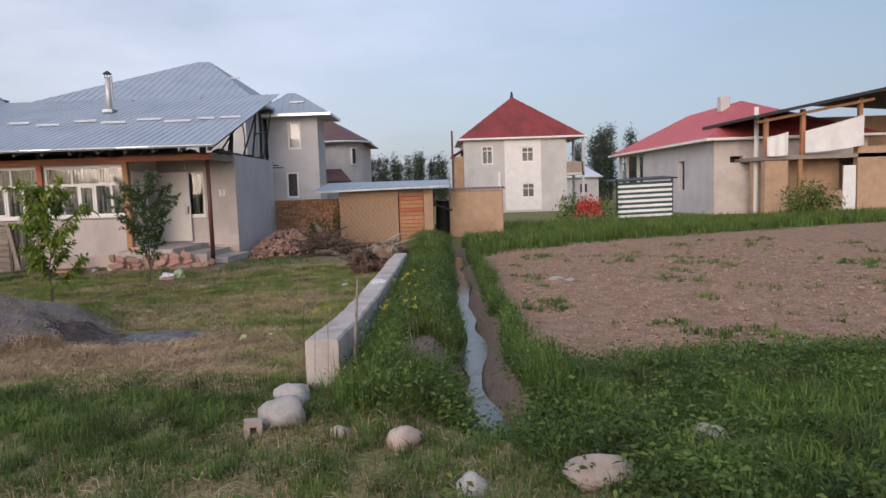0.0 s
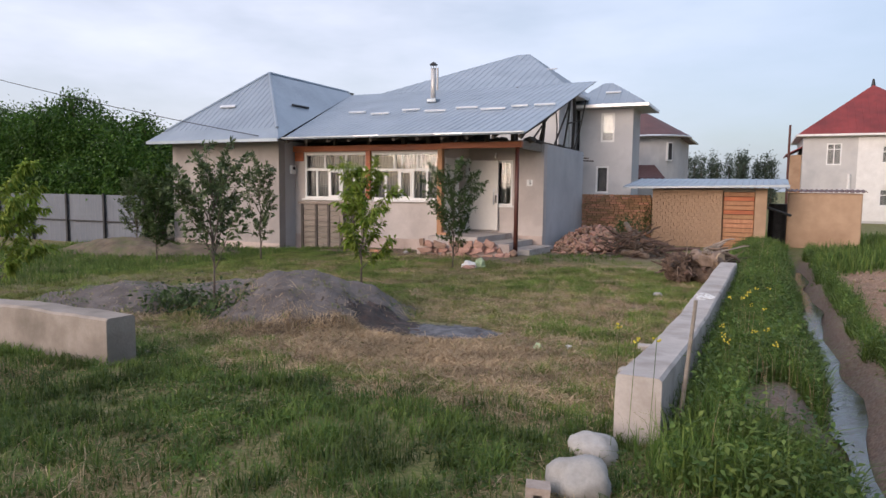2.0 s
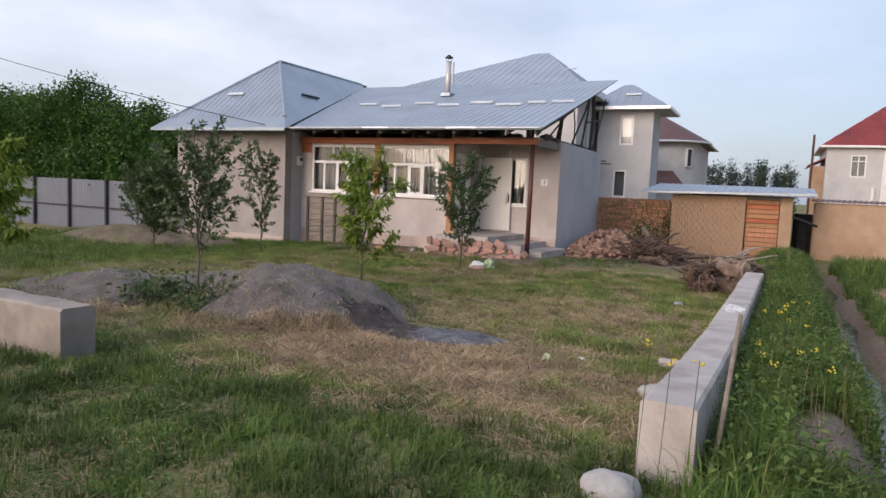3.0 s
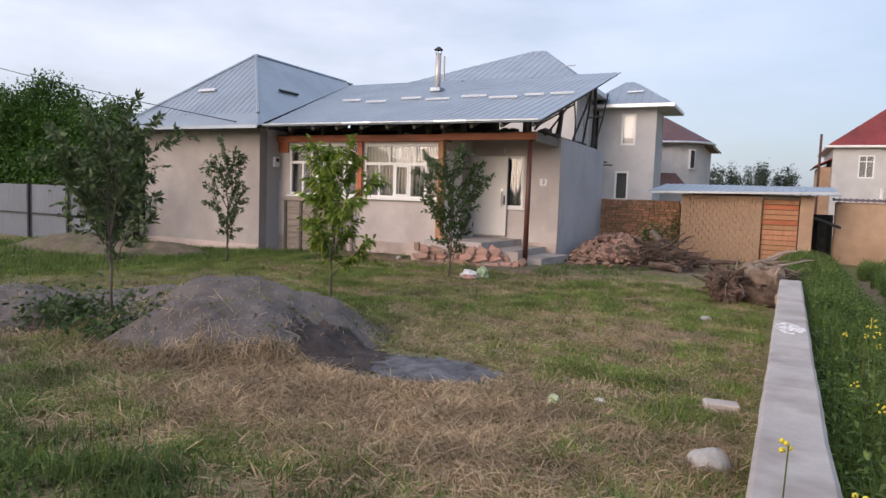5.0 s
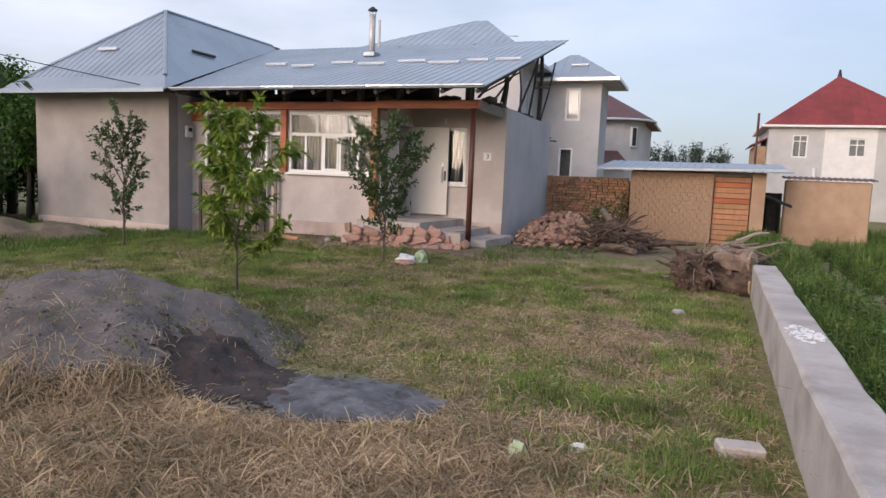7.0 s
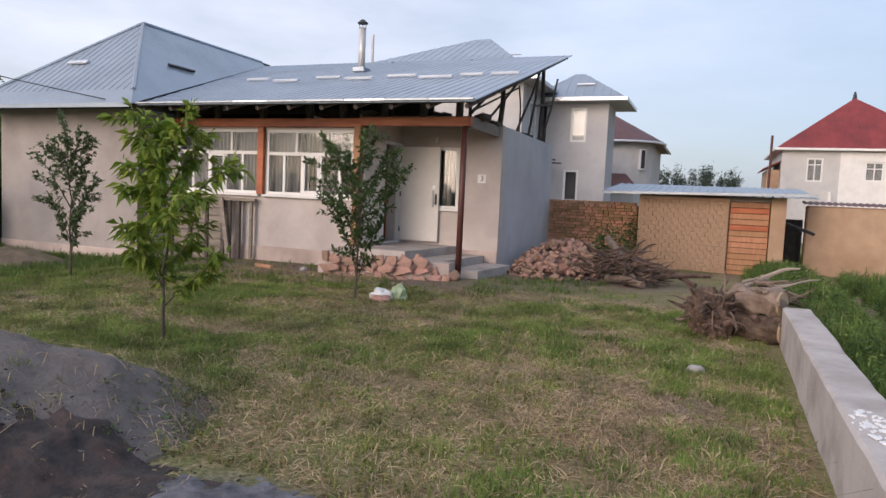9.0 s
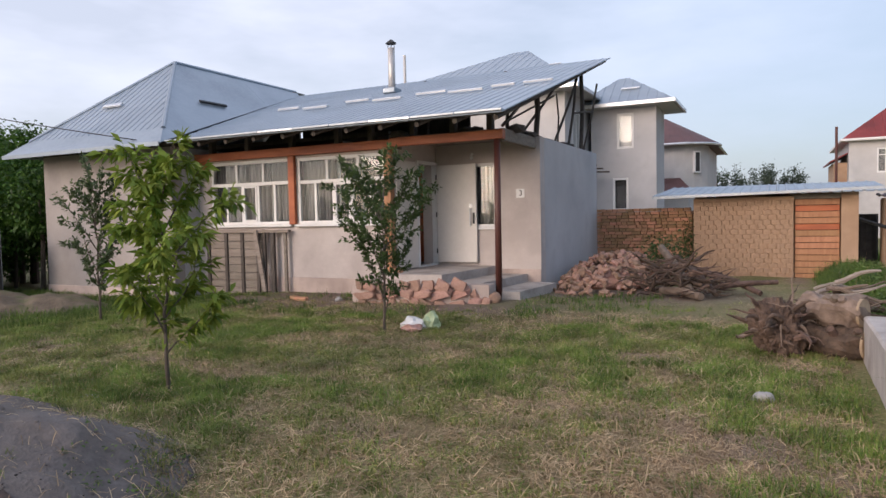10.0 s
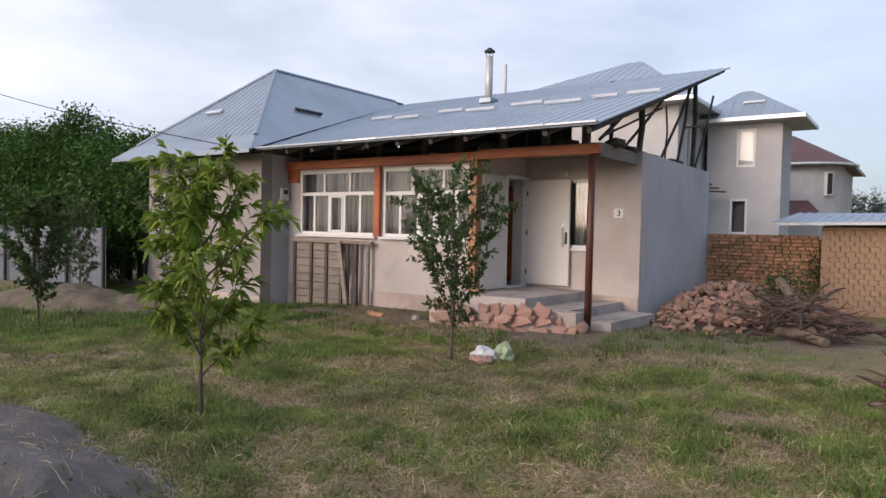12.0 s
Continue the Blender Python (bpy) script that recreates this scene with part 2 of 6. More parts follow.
M_LOG = material("pale_log_bark", (0.105, 0.075, 0.055), (0.24, 0.18, 0.138), 6, 0.9, 0.7, fine=30, spread=0.15)
M_CUT = material("sawn_log_end", (0.30, 0.215, 0.14), (0.42, 0.32, 0.22), 9, 0.85, 0.4, fine=40)
M_TANSTONE = material("tan_field_stone", (0.27, 0.215, 0.18), (0.42, 0.345, 0.295), 5, 0.9, 0.7, fine=38, stain=(0.21, 0.165, 0.135), stain_scale=4, spread=0.15)
M_BARK = material("tree_bark", (0.075, 0.058, 0.045), (0.15, 0.12, 0.10), 12, 0.9, 0.6, fine=60, stretch=(1, 1, 0.4))
M_ROOT = material("dead_root_wood", (0.032, 0.020, 0.015), (0.150, 0.098, 0.072), 9, 0.93, 0.8, fine=35, spread=0.25)
M_RED = material("red_roof_tiles", (0.17, 0.020, 0.018), (0.25, 0.035, 0.030), 1.5, 0.6, 0.15, fine=20, stain=(0.14, 0.018, 0.016), stain_scale=0.6)
M_RED2 = material("faded_red_sheet", (0.36, 0.055, 0.060), (0.44, 0.085, 0.085), 1.2, 0.5, 0.1, fine=15)
M_BROWNROOF = material("brown_roof_tiles", (0.075, 0.028, 0.026), (0.12, 0.045, 0.040), 1.5, 0.6, 0.15, fine=18)
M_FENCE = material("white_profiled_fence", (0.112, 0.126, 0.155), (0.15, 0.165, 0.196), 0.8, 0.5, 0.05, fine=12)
M_IRON = material("dark_iron", (0.03, 0.03, 0.033), (0.06, 0.058, 0.06), 8, 0.6, 0.2, metal=0.5)
M_PIPE = material("galvanised_flue", (0.50, 0.47, 0.45), (0.62, 0.59, 0.57), 4, 0.45, 0.05, metal=0.4)
M_TEAL = material("dark_teal_stripe", (0.015, 0.055, 0.055), (0.03, 0.085, 0.085), 3, 0.7, 0.1)
M_CLOTH = material("white_tarpaulin", (0.66, 0.64, 0.62), (0.78, 0.76, 0.74), 2, 0.75, 0.2, fine=25)
M_BAG = material("pale_green_bag", (0.33, 0.42, 0.24), (0.45, 0.53, 0.34), 6, 0.4, 0.2, fine=30)
M_BLACK = material("black_print", (0.015, 0.015, 0.015), (0.02, 0.02, 0.02), 8, 0.6, 0.0)
M_FLOWER = material("yellow_petals", (0.60, 0.47, 0.03), (0.72, 0.58, 0.06), 20, 0.6, 0.1)
M_REDCLOTH = material("red_cloth", (0.40, 0.03, 0.025), (0.52, 0.05, 0.04), 4, 0.8, 0.2)
M_WATER = material("ditch_water", (0.05, 0.048, 0.042), (0.07, 0.066, 0.06), 3, 0.12, 0.12, fine=12, depth=0.01)
L_GRASS = leaf_material("mown_grass_blades", (0.115, 0.175, 0.038), (0.33, 0.315, 0.110), 0.4)
L_TUFT = leaf_material("young_grass_tufts", (0.085, 0.160, 0.030), (0.25, 0.300, 0.080), 0.4)
L_LUSH = leaf_material("lush_grass_blades", (0.052, 0.110, 0.022), (0.158, 0.210, 0.052), 0.45)
L_ROAD = leaf_material("roadside_grass_blades", (0.046, 0.095, 0.020), (0.145, 0.195, 0.046), 0.45)
L_STRAW = leaf_material("dry_straw", (0.24, 0.155, 0.085), (0.60, 0.455, 0.285))
L_PEACH = leaf_material("long_light_leaves", (0.10, 0.18, 0.020), (0.30, 0.36, 0.065))
L_APPLE = leaf_material("small_dark_leaves", (0.038, 0.068, 0.022), (0.095, 0.138, 0.048))
L_GREY = leaf_material("dusty_green_leaves", (0.050, 0.082, 0.034), (0.135, 0.175, 0.080))
L_HEDGE = leaf_material("hedge_leaves", (0.022, 0.062, 0.011), (0.080, 0.158, 0.024), 0.45)
L_YELLOW = leaf_material("yellow_green_leaves", (0.12, 0.17, 0.02), (0.26, 0.29, 0.05))
L_FAR = leaf_material("poplar_leaves", (0.045, 0.068, 0.052), (0.085, 0.112, 0.082))


# ---- building helpers ----
def mesh_of(bm, name):
    me = bpy.data.meshes.new(name)
    bm.normal_update()
    bm.to_mesh(me)
    bm.free()
    return me


def part(name, bm, mat, parent=None, label="", smooth=False):
    me = mesh_of(bm, name)
    me.materials.append(mat)
    if smooth:
        me.shade_smooth()
    ob = new(name, me)
    if parent:
        ob.parent = parent
    if label:
        ob["label"] = label
    return ob


def thing(name, label, category, group="", kind="", at=(0, 0, 0)):
    ob = new(name)
    ob.location = at
    return tagged(ob, label, category, group, kind)


def add_box(bm, x0, x1, y0, y1, z0, z1, bevel=0.0):
    lo, hi = (min(x0, x1), min(y0, y1), min(z0, z1)), (max(x0, x1), max(y0, y1), max(z0, z1))
    ge = bmesh.ops.create_cube(bm, size=1.0)
    vs = ge["verts"]
    for v in vs:
        v.co = Vector([lo[i] + (v.co[i] + 0.5) * (hi[i] - lo[i]) for i in range(3)])
    if bevel:
        es = list({e for v in vs for e in v.link_edges})
        bmesh.ops.bevel(bm, geom=es, offset=bevel, segments=1, affect="EDGES")


def box(x0, x1, y0, y1, z0, z1, bevel=0.0):
    bm = bmesh.new()
    add_box(bm, x0, x1, y0, y1, z0, z1, bevel)
    return bm


def add_tube(bm, points, radii, sides=8):
    """A tapered round bar along points, capped."""
    pts = [Vector(p) for p in points]
    rings = []
    for i, p in enumerate(pts):
        d = (pts[min(i + 1, len(pts) - 1)] - pts[max(i - 1, 0)]).normalized()
        u = d.cross(Vector((0, 0, 1)) if abs(d.z) < 0.9 else Vector((1, 0, 0))).normalized()
        w = d.cross(u)
        r = radii[i] if isinstance(radii, (list, tuple)) else radii
        rings.append([bm.verts.new(p + (u * math.cos(k * 2 * math.pi / sides) + w * math.sin(k * 2 * math.pi / sides)) * r) for k in range(sides)])
    for a_, b_ in zip(rings, rings[1:]):
        for k in range(sides):
            bm.faces.new((a_[k], a_[(k + 1) % sides], b_[(k + 1) % sides], b_[k]))
    bm.faces.new(rings[0][::-1])
    bm.faces.new(rings[-1])


def tube(points, radii, sides=8):
    bm = bmesh.new()
    add_tube(bm, points, radii, sides)
    bmesh.ops.recalc_face_normals(bm, faces=bm.faces)
    return bm


def wall(axis, a0, a1, z0, z1, b0, b1, holes=()):
    """A wall along x or y from a0 to a1, thick from b0 to b1, with holes (a, a, z, z) through it."""
    bm = bmesh.new()
    xs = sorted({a0, a1, *[h[0] for h in holes], *[h[1] for h in holes]})
    zs = sorted({z0, z1, *[h[2] for h in holes], *[h[3] for h in holes]})
    solid = lambda i, k: 0 <= i < len(xs) - 1 and 0 <= k < len(zs) - 1 and not any(
        h[0] <= (xs[i] + xs[i + 1]) / 2 <= h[1] and h[2] <= (zs[k] + zs[k + 1]) / 2 <= h[3] for h in holes)
    made = {}

    def vert(a_, b_, z_):
        key = (a_, b_, z_)
        if key not in made:
            made[key] = bm.verts.new((a_, b_, z_) if axis == "x" else (b_, a_, z_))
        return made[key]

    for i in range(len(xs) - 1):
        for k in range(len(zs) - 1):
            if not solid(i, k):
                continue
            p, q, r, s = xs[i], xs[i + 1], zs[k], zs[k + 1]
            bm.faces.new([vert(p, b0, r), vert(q, b0, r), vert(q, b0, s), vert(p, b0, s)])
            bm.faces.new([vert(p, b1, r), vert(p, b1, s), vert(q, b1, s), vert(q, b1, r)])
            for ok, f in ((solid(i - 1, k), (p, r, p, s)), (solid(i + 1, k), (q, s, q, r)), (solid(i, k - 1), (q, r, p, r)), (solid(i, k + 1), (p, s, q, s))):
                if not ok:
                    bm.faces.new([vert(f[0], b0, f[1]), vert(f[0], b1, f[1]), vert(f[2], b1, f[3]), vert(f[2], b0, f[3])])
    bmesh.ops.recalc_face_normals(bm, faces=bm.faces)
    return bm


def ribbed(corners, rib=0.30, height=0.022, width=0.05, across=None, thick=0.02):
    """A ribbed metal sheet over a flat convex outline; ribs run along the way 'across' turned uphill."""
    c = [Vector(p) for p in corners]
    nrm = (c[1] - c[0]).cross(c[2] - c[0]).normalized()
    if nrm.z < 0:
        nrm = -nrm
    u = Vector(across).normalized() if across else (c[1] - c[0]).normalized()
    v = nrm.cross(u)
    uv = [((p - c[0]).dot(u), (p - c[0]).dot(v)) for p in c]
    lo, hi = min(p[0] for p in uv), max(p[0] for p in uv)

    def reach(s):
        hits = []
        for (x1, y1), (x2, y2) in zip(uv, uv[1:] + uv[:1]):
            if min(x1, x2) - 1e-6 <= s <= max(x1, x2) + 1e-6:
                hits += [y1, y2] if abs(x2 - x1) < 1e-6 else [y1 + (y2 - y1) * (s - x1) / (x2 - x1)]
        return min(hits), max(hits)

    steps = {lo, hi, *[p[0] for p in uv]}
    k = lo
    while k < hi:
        for d in (0, width * 0.25, width * 0.75, width):
            if k + d < hi:
                steps.add(k + d)
        k += rib
    bm = bmesh.new()
    rows = []
    for s in sorted(steps):
        ph = (s - lo) % rib
        h = height if width * 0.2 < ph < width * 0.8 else 0.0
        y0, y1 = reach(s)
        rows.append([[bm.verts.new(c[0] + u * s + v * y + nrm * (h + dz)) for y in (y0, y1)] for dz in (0, -thick)])
    for p, q in zip(rows, rows[1:]):
        bm.faces.new((p[0][0], q[0][0], q[0][1], p[0][1]))
        bm.faces.new((p[1][0], p[1][1], q[1][1], q[1][0]))
        for j in (0, 1):
            bm.faces.new((p[0][j], p[1][j], q[1][j], q[0][j]))
    bmesh.ops.recalc_face_normals(bm, faces=bm.faces)
    return bm


def slab(corners, thick=0.06):
    """A flat plate under an outline."""
    bm = bmesh.new()
    top = [bm.verts.new(p) for p in corners]
    bot = [bm.verts.new(Vector(p) - Vector((0, 0, thick))) for p in corners]
    bm.faces.new(top)
    bm.faces.new(bot[::-1])
    for i in range(len(top)):
        j = (i + 1) % len(top)
        bm.faces.new((top[i], bot[i], bot[j], top[j]))
    bmesh.ops.recalc_face_normals(bm, faces=bm.faces)
    return bm


def rock(seed, sx, sy, sz, rough=0.18, level=2, square=1.0):
    """A rounded, uneven stone resting on z = 0."""
    bm = bmesh.new()
    bmesh.ops.create_icosphere(bm, subdivisions=level, radius=1.0)
    off = Vector((seed * 7.13, seed * 3.7, seed * 1.9))
    for v in bm.verts:
        v.co = Vector([math.copysign(abs(c) ** square, c) for c in v.co])
        d = 1 + rough * (noise.noise(v.co * 1.1 + off) * 1.4 + noise.noise(v.co * 3.0 + off) * 0.4)
        v.co = Vector((v.co.x * sx * d, v.co.y * sy * d, max(v.co.z * d, -0.75) * sz))
    low = min(v.co.z for v in bm.verts)
    for v in bm.verts:
        v.co.z -= low + 0.02 * sz
    return bm


def fast_mesh(name, verts, faces, mat):
    """A mesh from arrays: verts (n, 3), faces (m, 3 or 4)."""
    me = bpy.data.meshes.new(name)
    nv, (nf, k) = len(verts), faces.shape
    me.vertices.add(nv)
    me.vertices.foreach_set("co", np.asarray(verts, np.float32).ravel())
    me.loops.add(nf * k)
    me.loops.foreach_set("vertex_index", faces.astype(np.int32).ravel())
    me.polygons.add(nf)
    me.polygons.foreach_set("loop_start", np.arange(0, nf * k, k, dtype=np.int32))
    me.update(calc_edges=True)
    me.materials.append(mat)
    return me


# ---- the lie of the land ----
def smooth(v, lo, hi):
    t = np.clip((np.asarray(v, float) - lo) / (hi - lo), 0, 1)
    return t * t * (3 - 2 * t)


def wave(x, y, s, seed=0.0):
    """A cheap, smooth, wandering field between about -1 and 1."""
    x, y = np.asarray(x, float) * s, np.asarray(y, float) * s
    return (np.sin(x * 1.7 + 1.3 * np.sin(y * 1.1 + seed) + seed) + np.sin(y * 1.9 + 1.2 * np.sin(x * 0.9 + seed * 2.1)) +
            np.sin((x + y) * 1.15 + seed * 1.7) + np.sin((x - 1.3 * y) * 2.3 + seed * 0.6) * 0.6) / 3.6


TABLE = np.random.RandomState(71).uniform(-1, 1, (256, 256))


def cloudy(x, y, s, seed=0.0):
    """Uneven patchiness in three octaves, between about -1 and 1."""
    total, gain = 0.0, 0.58
    for k in range(3):
        u, v = np.asarray(x, float) * s + seed * 17.3 + k * 31.7, np.asarray(y, float) * s + seed * 9.1 + k * 11.9
        i, j = np.floor(u).astype(int), np.floor(v).astype(int)
        f, g = u - i, v - j
        f, g = f * f * (3 - 2 * f), g * g * (3 - 2 * g)
        t = lambda a_, b_: TABLE[(i + a_) % 256, (j + b_) % 256]
        total = total + gain * ((t(0, 0) * (1 - f) + t(1, 0) * f) * (1 - g) + (t(0, 1) * (1 - f) + t(1, 1) * f) * g)
        s, gain = s * 2.13, gain * 0.55
    return total * 1.25


def ditch_x(y):
    return 6.30 + 0.010 * (np.asarray(y, float) + 10) + 0.06 * np.sin(np.asarray(y, float) * 1.3)


def field_mask(x, y):
    """1 inside the tilled field."""
    x, y = np.asarray(x, float), np.asarray(y, float)
    far = np.where(x < 11.9, 0.3 + (x - 6.86) * 0.78, 4.2 + (x - 11.9) * 0.42)
    near = -11.1 + 0.35 * wave(x, y, 1.1, 2.0)
    return smooth(x, ditch_x(y) + 0.32, ditch_x(y) + 0.6) * smooth(y, near - 0.5, near + 0.5) * (1 - smooth(y, far - 0.3, far + 0.4)) * (1 - smooth(x, 44, 46))


def fall(y):
    """How far the ground has dropped behind the house."""
    return 0.0125 * np.clip(np.asarray(y, float) - 2.0, 0, 120)


def land(x, y):
    x, y = np.asarray(x, float), np.asarray(y, float)
    z = 0.15 * smooth(-y, 8.5, 13.0) + 0.05 * smooth(-y, 13.0, 17) - fall(y)
    z = z - 0.16 * smooth(-x, 4.5, 8) * (1 - smooth(-y, 4, 9))
    z = z + 0.02 * wave(x, y, 1.3, 0.4) + 0.010 * wave(x, y, 5.0, 1.0)
    near = np.exp(-((x - ditch_x(y)) / 0.27) ** 2) * smooth(y, -13.4, -12.6) * (1 - smooth(y, 3, 6))
    bank = smooth(x, 5.1, 5.4) * (1 - smooth(x, 5.75, 6.1)) * smooth(y, -12.6, -11) * (1 - smooth(y, 5, 8))
    z = z - 0.40 * near + 0.12 * bank + 0.07 * np.exp(-(((x - 5.80) / 0.22) ** 2 + ((y + 11.05) / 0.6) ** 2))
    fm = field_mask(x, y)
    z = z + fm * (-0.06 + 0.030 * wave(x, y, 7.0, 3.1) + 0.022 * wave(x, y, 15.0, 5.0) + 0.012 * np.sin((x * 0.97 + y * 0.25) * 9.5))
    return z


def land_at(x, y):
    return float(land(x, y))


# ---- ground ----
def graded(lo, hi, step, far_lo, far_hi, growth=1.22):
    mid = list(np.arange(lo, hi + 1e-6, step))
    out, s, v = [], step, hi
    while v < far_hi:
        s *= growth
        v += s
        out.append(v)
    back, s, v = [], step, lo
    while v > far_lo:
        s *= growth
        v -= s
        back.append(v)
    return np.array(back[::-1] + mid + out)


SOIL_X, SOIL_Y = 5.82, -11.05


def build_ground():
    xs, ys = graded(-4.0, 12.0, 0.11, -1800, 1800), graded(-17.0, 3.0, 0.11, -1800, 1800)
    gx, gy = np.meshgrid(xs, ys)
    x, y = gx.ravel(), gy.ravel()
    verts = np.stack([x, y, land(x, y)], 1)
    w, h = len(xs), len(ys)
    i = np.arange(w * h).reshape(h, w)
    faces = np.stack([i[:-1, :-1], i[:-1, 1:], i[1:, 1:], i[1:, :-1]], -1).reshape(-1, 4)
    me = fast_mesh("ground", verts, faces, M_GROUND)
    rag = cloudy(x, y, 0.9, 0.9)
    yard = (1 - smooth(x, 4.6, 4.9)) * smooth(y, -12.5, -11.8)
    straw = yard * np.clip(np.exp(-(((x - 2.2) / 1.9) ** 2 + ((y + 10.15) / 0.80) ** 2)) * 1.3 + 0.28 + 0.65 * rag + 0.45 * np.exp(-(((x - 3.9) / 1.5) ** 2 + ((y + 6.2) / 2.6) ** 2)), 0, 1)
    straw = np.where(y > -12.2, straw, 0.35 * np.clip(rag, 0, 1))
    soil = np.clip(np.exp(-(((x + 3.5) / 5.2) ** 2 + ((y + 0.7) / 1.25) ** 2)) * 1.7, 0, 1) * np.clip(0.75 + 0.6 * rag, 0, 1)
    soil = np.maximum(soil, np.clip(np.exp(-(((x - 1.9) / 2.0) ** 2 + ((y - 1.5) / 1.2) ** 2)) * 1.3, 0, 1))
    soil = np.maximum(soil, np.clip(1.6 * np.exp(-(((x - SOIL_X) / 0.34) ** 2 + ((y - SOIL_Y) / 0.85) ** 2)), 0, 1))
    soil = np.maximum(soil, np.clip(np.exp(-(((x + 1.0) / 2.6) ** 2 + ((y + 10.2) / 1.1) ** 2)) * 1.3 - 0.2, 0, 1))
    soil = np.maximum(soil, np.clip(np.exp(-((x - ditch_x(y) - 0.08) / 0.42) ** 2) * 1.6 - 0.2, 0, 1) * smooth(y, -13.2, -12.4) * (1 - smooth(y, 3, 6)))
    soil = np.maximum(soil, 0.75 * np.clip(rag * 1.6 - 0.25, 0, 1) * yard)
    soil = np.maximum(soil, np.clip(1.25 - (((x - 0.0) / 1.75) ** 2 + ((y + 8.9) / 1.6) ** 2) + 0.4 * rag, 0, 1))
    ash = np.clip(1.25 - (((x - 2.05) / 0.95) ** 2 + ((y + 9.08) / 0.66) ** 2) + 0.7 * rag, 0, 1) ** 1.3
    for key, v in (("straw", straw), ("soil", soil), ("field", field_mask(x, y)), ("ash", np.clip(ash, 0, 1))):
        at_ = me.attributes.new(key, "FLOAT", "POINT")
        at_.data.foreach_set("value", np.asarray(v, np.float32))
    me.shade_smooth()
    return tagged(new("ground", me), "grassy yard soil with a tilled brown field beside it", "ground", kind="structure")


build_ground()

# water lying in the ditch
bm = bmesh.new()
rows = []
for k in range(60):
    yy = -12.9 + k * 0.26
    half = 0.125 + 0.035 * math.sin(k * 0.53) + 0.035 * math.sin(k * 0.61)
    cx = float(ditch_x(yy)) + 0.03 * math.sin(k * 0.9)
    zz = 0.15 * float(smooth(-yy, 8.5, 13.0)) - float(fall(yy)) - 0.285
    rows.append((bm.verts.new((cx - half, yy, zz)), bm.verts.new((cx + half, yy, zz))))
for p, q in zip(rows, rows[1:]):
    bm.faces.new((p[0], p[1], q[1], q[0]))
tagged(part("water", bm, M_WATER), "shallow muddy water standing in an irrigation ditch", "water", kind="structure")


# ---- low concrete walls ----
def concrete_wall(name, p, q, width, height, side, label, mat):
    """A cast wall from p to q (its yard-side edge), widened to one side, with worn edges."""
    p, q = Vector((*p, 0)), Vector((*q, 0))
    d = (q - p).normalized()
    s = Vector((d.y, -d.x, 0)) * side
    n_ = max(2, int((q - p).length / 0.16))
    prof = [(0, -0.25), (0, height - 0.02), (0.02, height), (width - 0.02, height), (width, height - 0.02), (width, -0.25)]
    bm = bmesh.new()
    rings = []
    for i in range(n_ + 1):
        b = p + (q - p) * (i / n_)
        base = land_at(b.x, b.y)
        ring = []
        for w_, z_ in prof:
            pt = b + s * w_ + Vector((0, 0, base + z_))
            k = noise.noise(pt * 3.1) * 0.005 + noise.noise(pt * 9.0) * 0.003
            ring.append(bm.verts.new(pt + s * k + Vector((0, 0, k if z_ > 0 else 0))))
        rings.append(ring)
    for a_, b_ in zip(rings, rings[1:]):
        for j in range(len(prof) - 1):
            bm.faces.new((a_[j], a_[j + 1], b_[j + 1], b_[j]))
    bm.faces.new(rings[0])
    bm.faces.new(rings[-1][::-1])
    bmesh.ops.recalc_face_normals(bm, faces=bm.faces)
    return tagged(part(name, bm, mat), label, "wall", kind="structure")


concrete_wall("garden_wall_1", (4.745, -11.98), (4.93, -3.12), 0.285, 0.435, 1, "low weathered concrete garden wall along the ditch", M_CONCRETE)
concrete_wall("garden_wall_2", (0.47, -12.27), (-14.3, -11.75), 0.29, 0.41, 1, "low weathered concrete wall along the road side", M_BROWNCONCRETE)


# ---- the house ----
house = thing("house", "single-storey grey plastered house with a sheet-metal roof and open porch", "house")
EAVE_Y, EAVE_Z, TOP_Y, TOP_Z = -1.26, 3.00, 5.97, 5.205
WING_Y = -1.39
SLOPE = (TOP_Z - EAVE_Z) / (TOP_Y - EAVE_Y)
W1, W2 = (-6.69, -4.545, 1.36, 2.685), (-4.375, -2.225, 1.36, 2.675)
DOOR = (0.99, 1.74, 0.48, 2.50)
W3 = (-1.32, -0.78, 1.22, 2.50)
part("wall", wall("x", -7.05, -2.12, -0.35, 2.72, 0.14, 0.42, (W1, W2)), M_PLASTER, house)
part("plinth", box(-7.04, -2.13, 0.122, 0.14, -0.34, 0.30, 0.012), M_PLINTH, house, "pinkish plastered plinth")
part("wall", wall("y", 0.42, 1.80, -0.35, 3.02, -2.40, -2.12, (DOOR,)), M_PLASTER, house)
part("wall", wall("x", -2.40, 0.123, -0.35, 2.95, 1.80, 2.08, (W3,)), M_PLASTER, house)
part("plinth", box(-0.72, 0.12, 1.782, 1.80, -0.30, 0.40, 0.006), M_PLINTH, house, "pinkish plastered plinth")
part("wall", wall("y", 2.08, 6.30, -0.35, 2.95, -0.17, 0.125), M_CEMENT, house, "smooth grey cement side wall")
part("wall", wall("x", -11.2, -0.17, -0.35, 2.95, 6.02, 6.30), M_CEMENT, house)
part("wall", wall("x", -11.20, -7.05, -0.45, 3.02, -0.60, -0.32), M_WING, house, "darker grey render of the wing")
part("plinth", box(-11.19, -7.04, -0.625, -0.60, -0.44, 0.05, 0.008), M_PLINTH, house, "pinkish plastered plinth")
part("wall", wall("y", -0.32, 6.02, -0.45, 3.02, -7.33, -7.047), M_CEMENT, house, "grey cement wall of the wing")
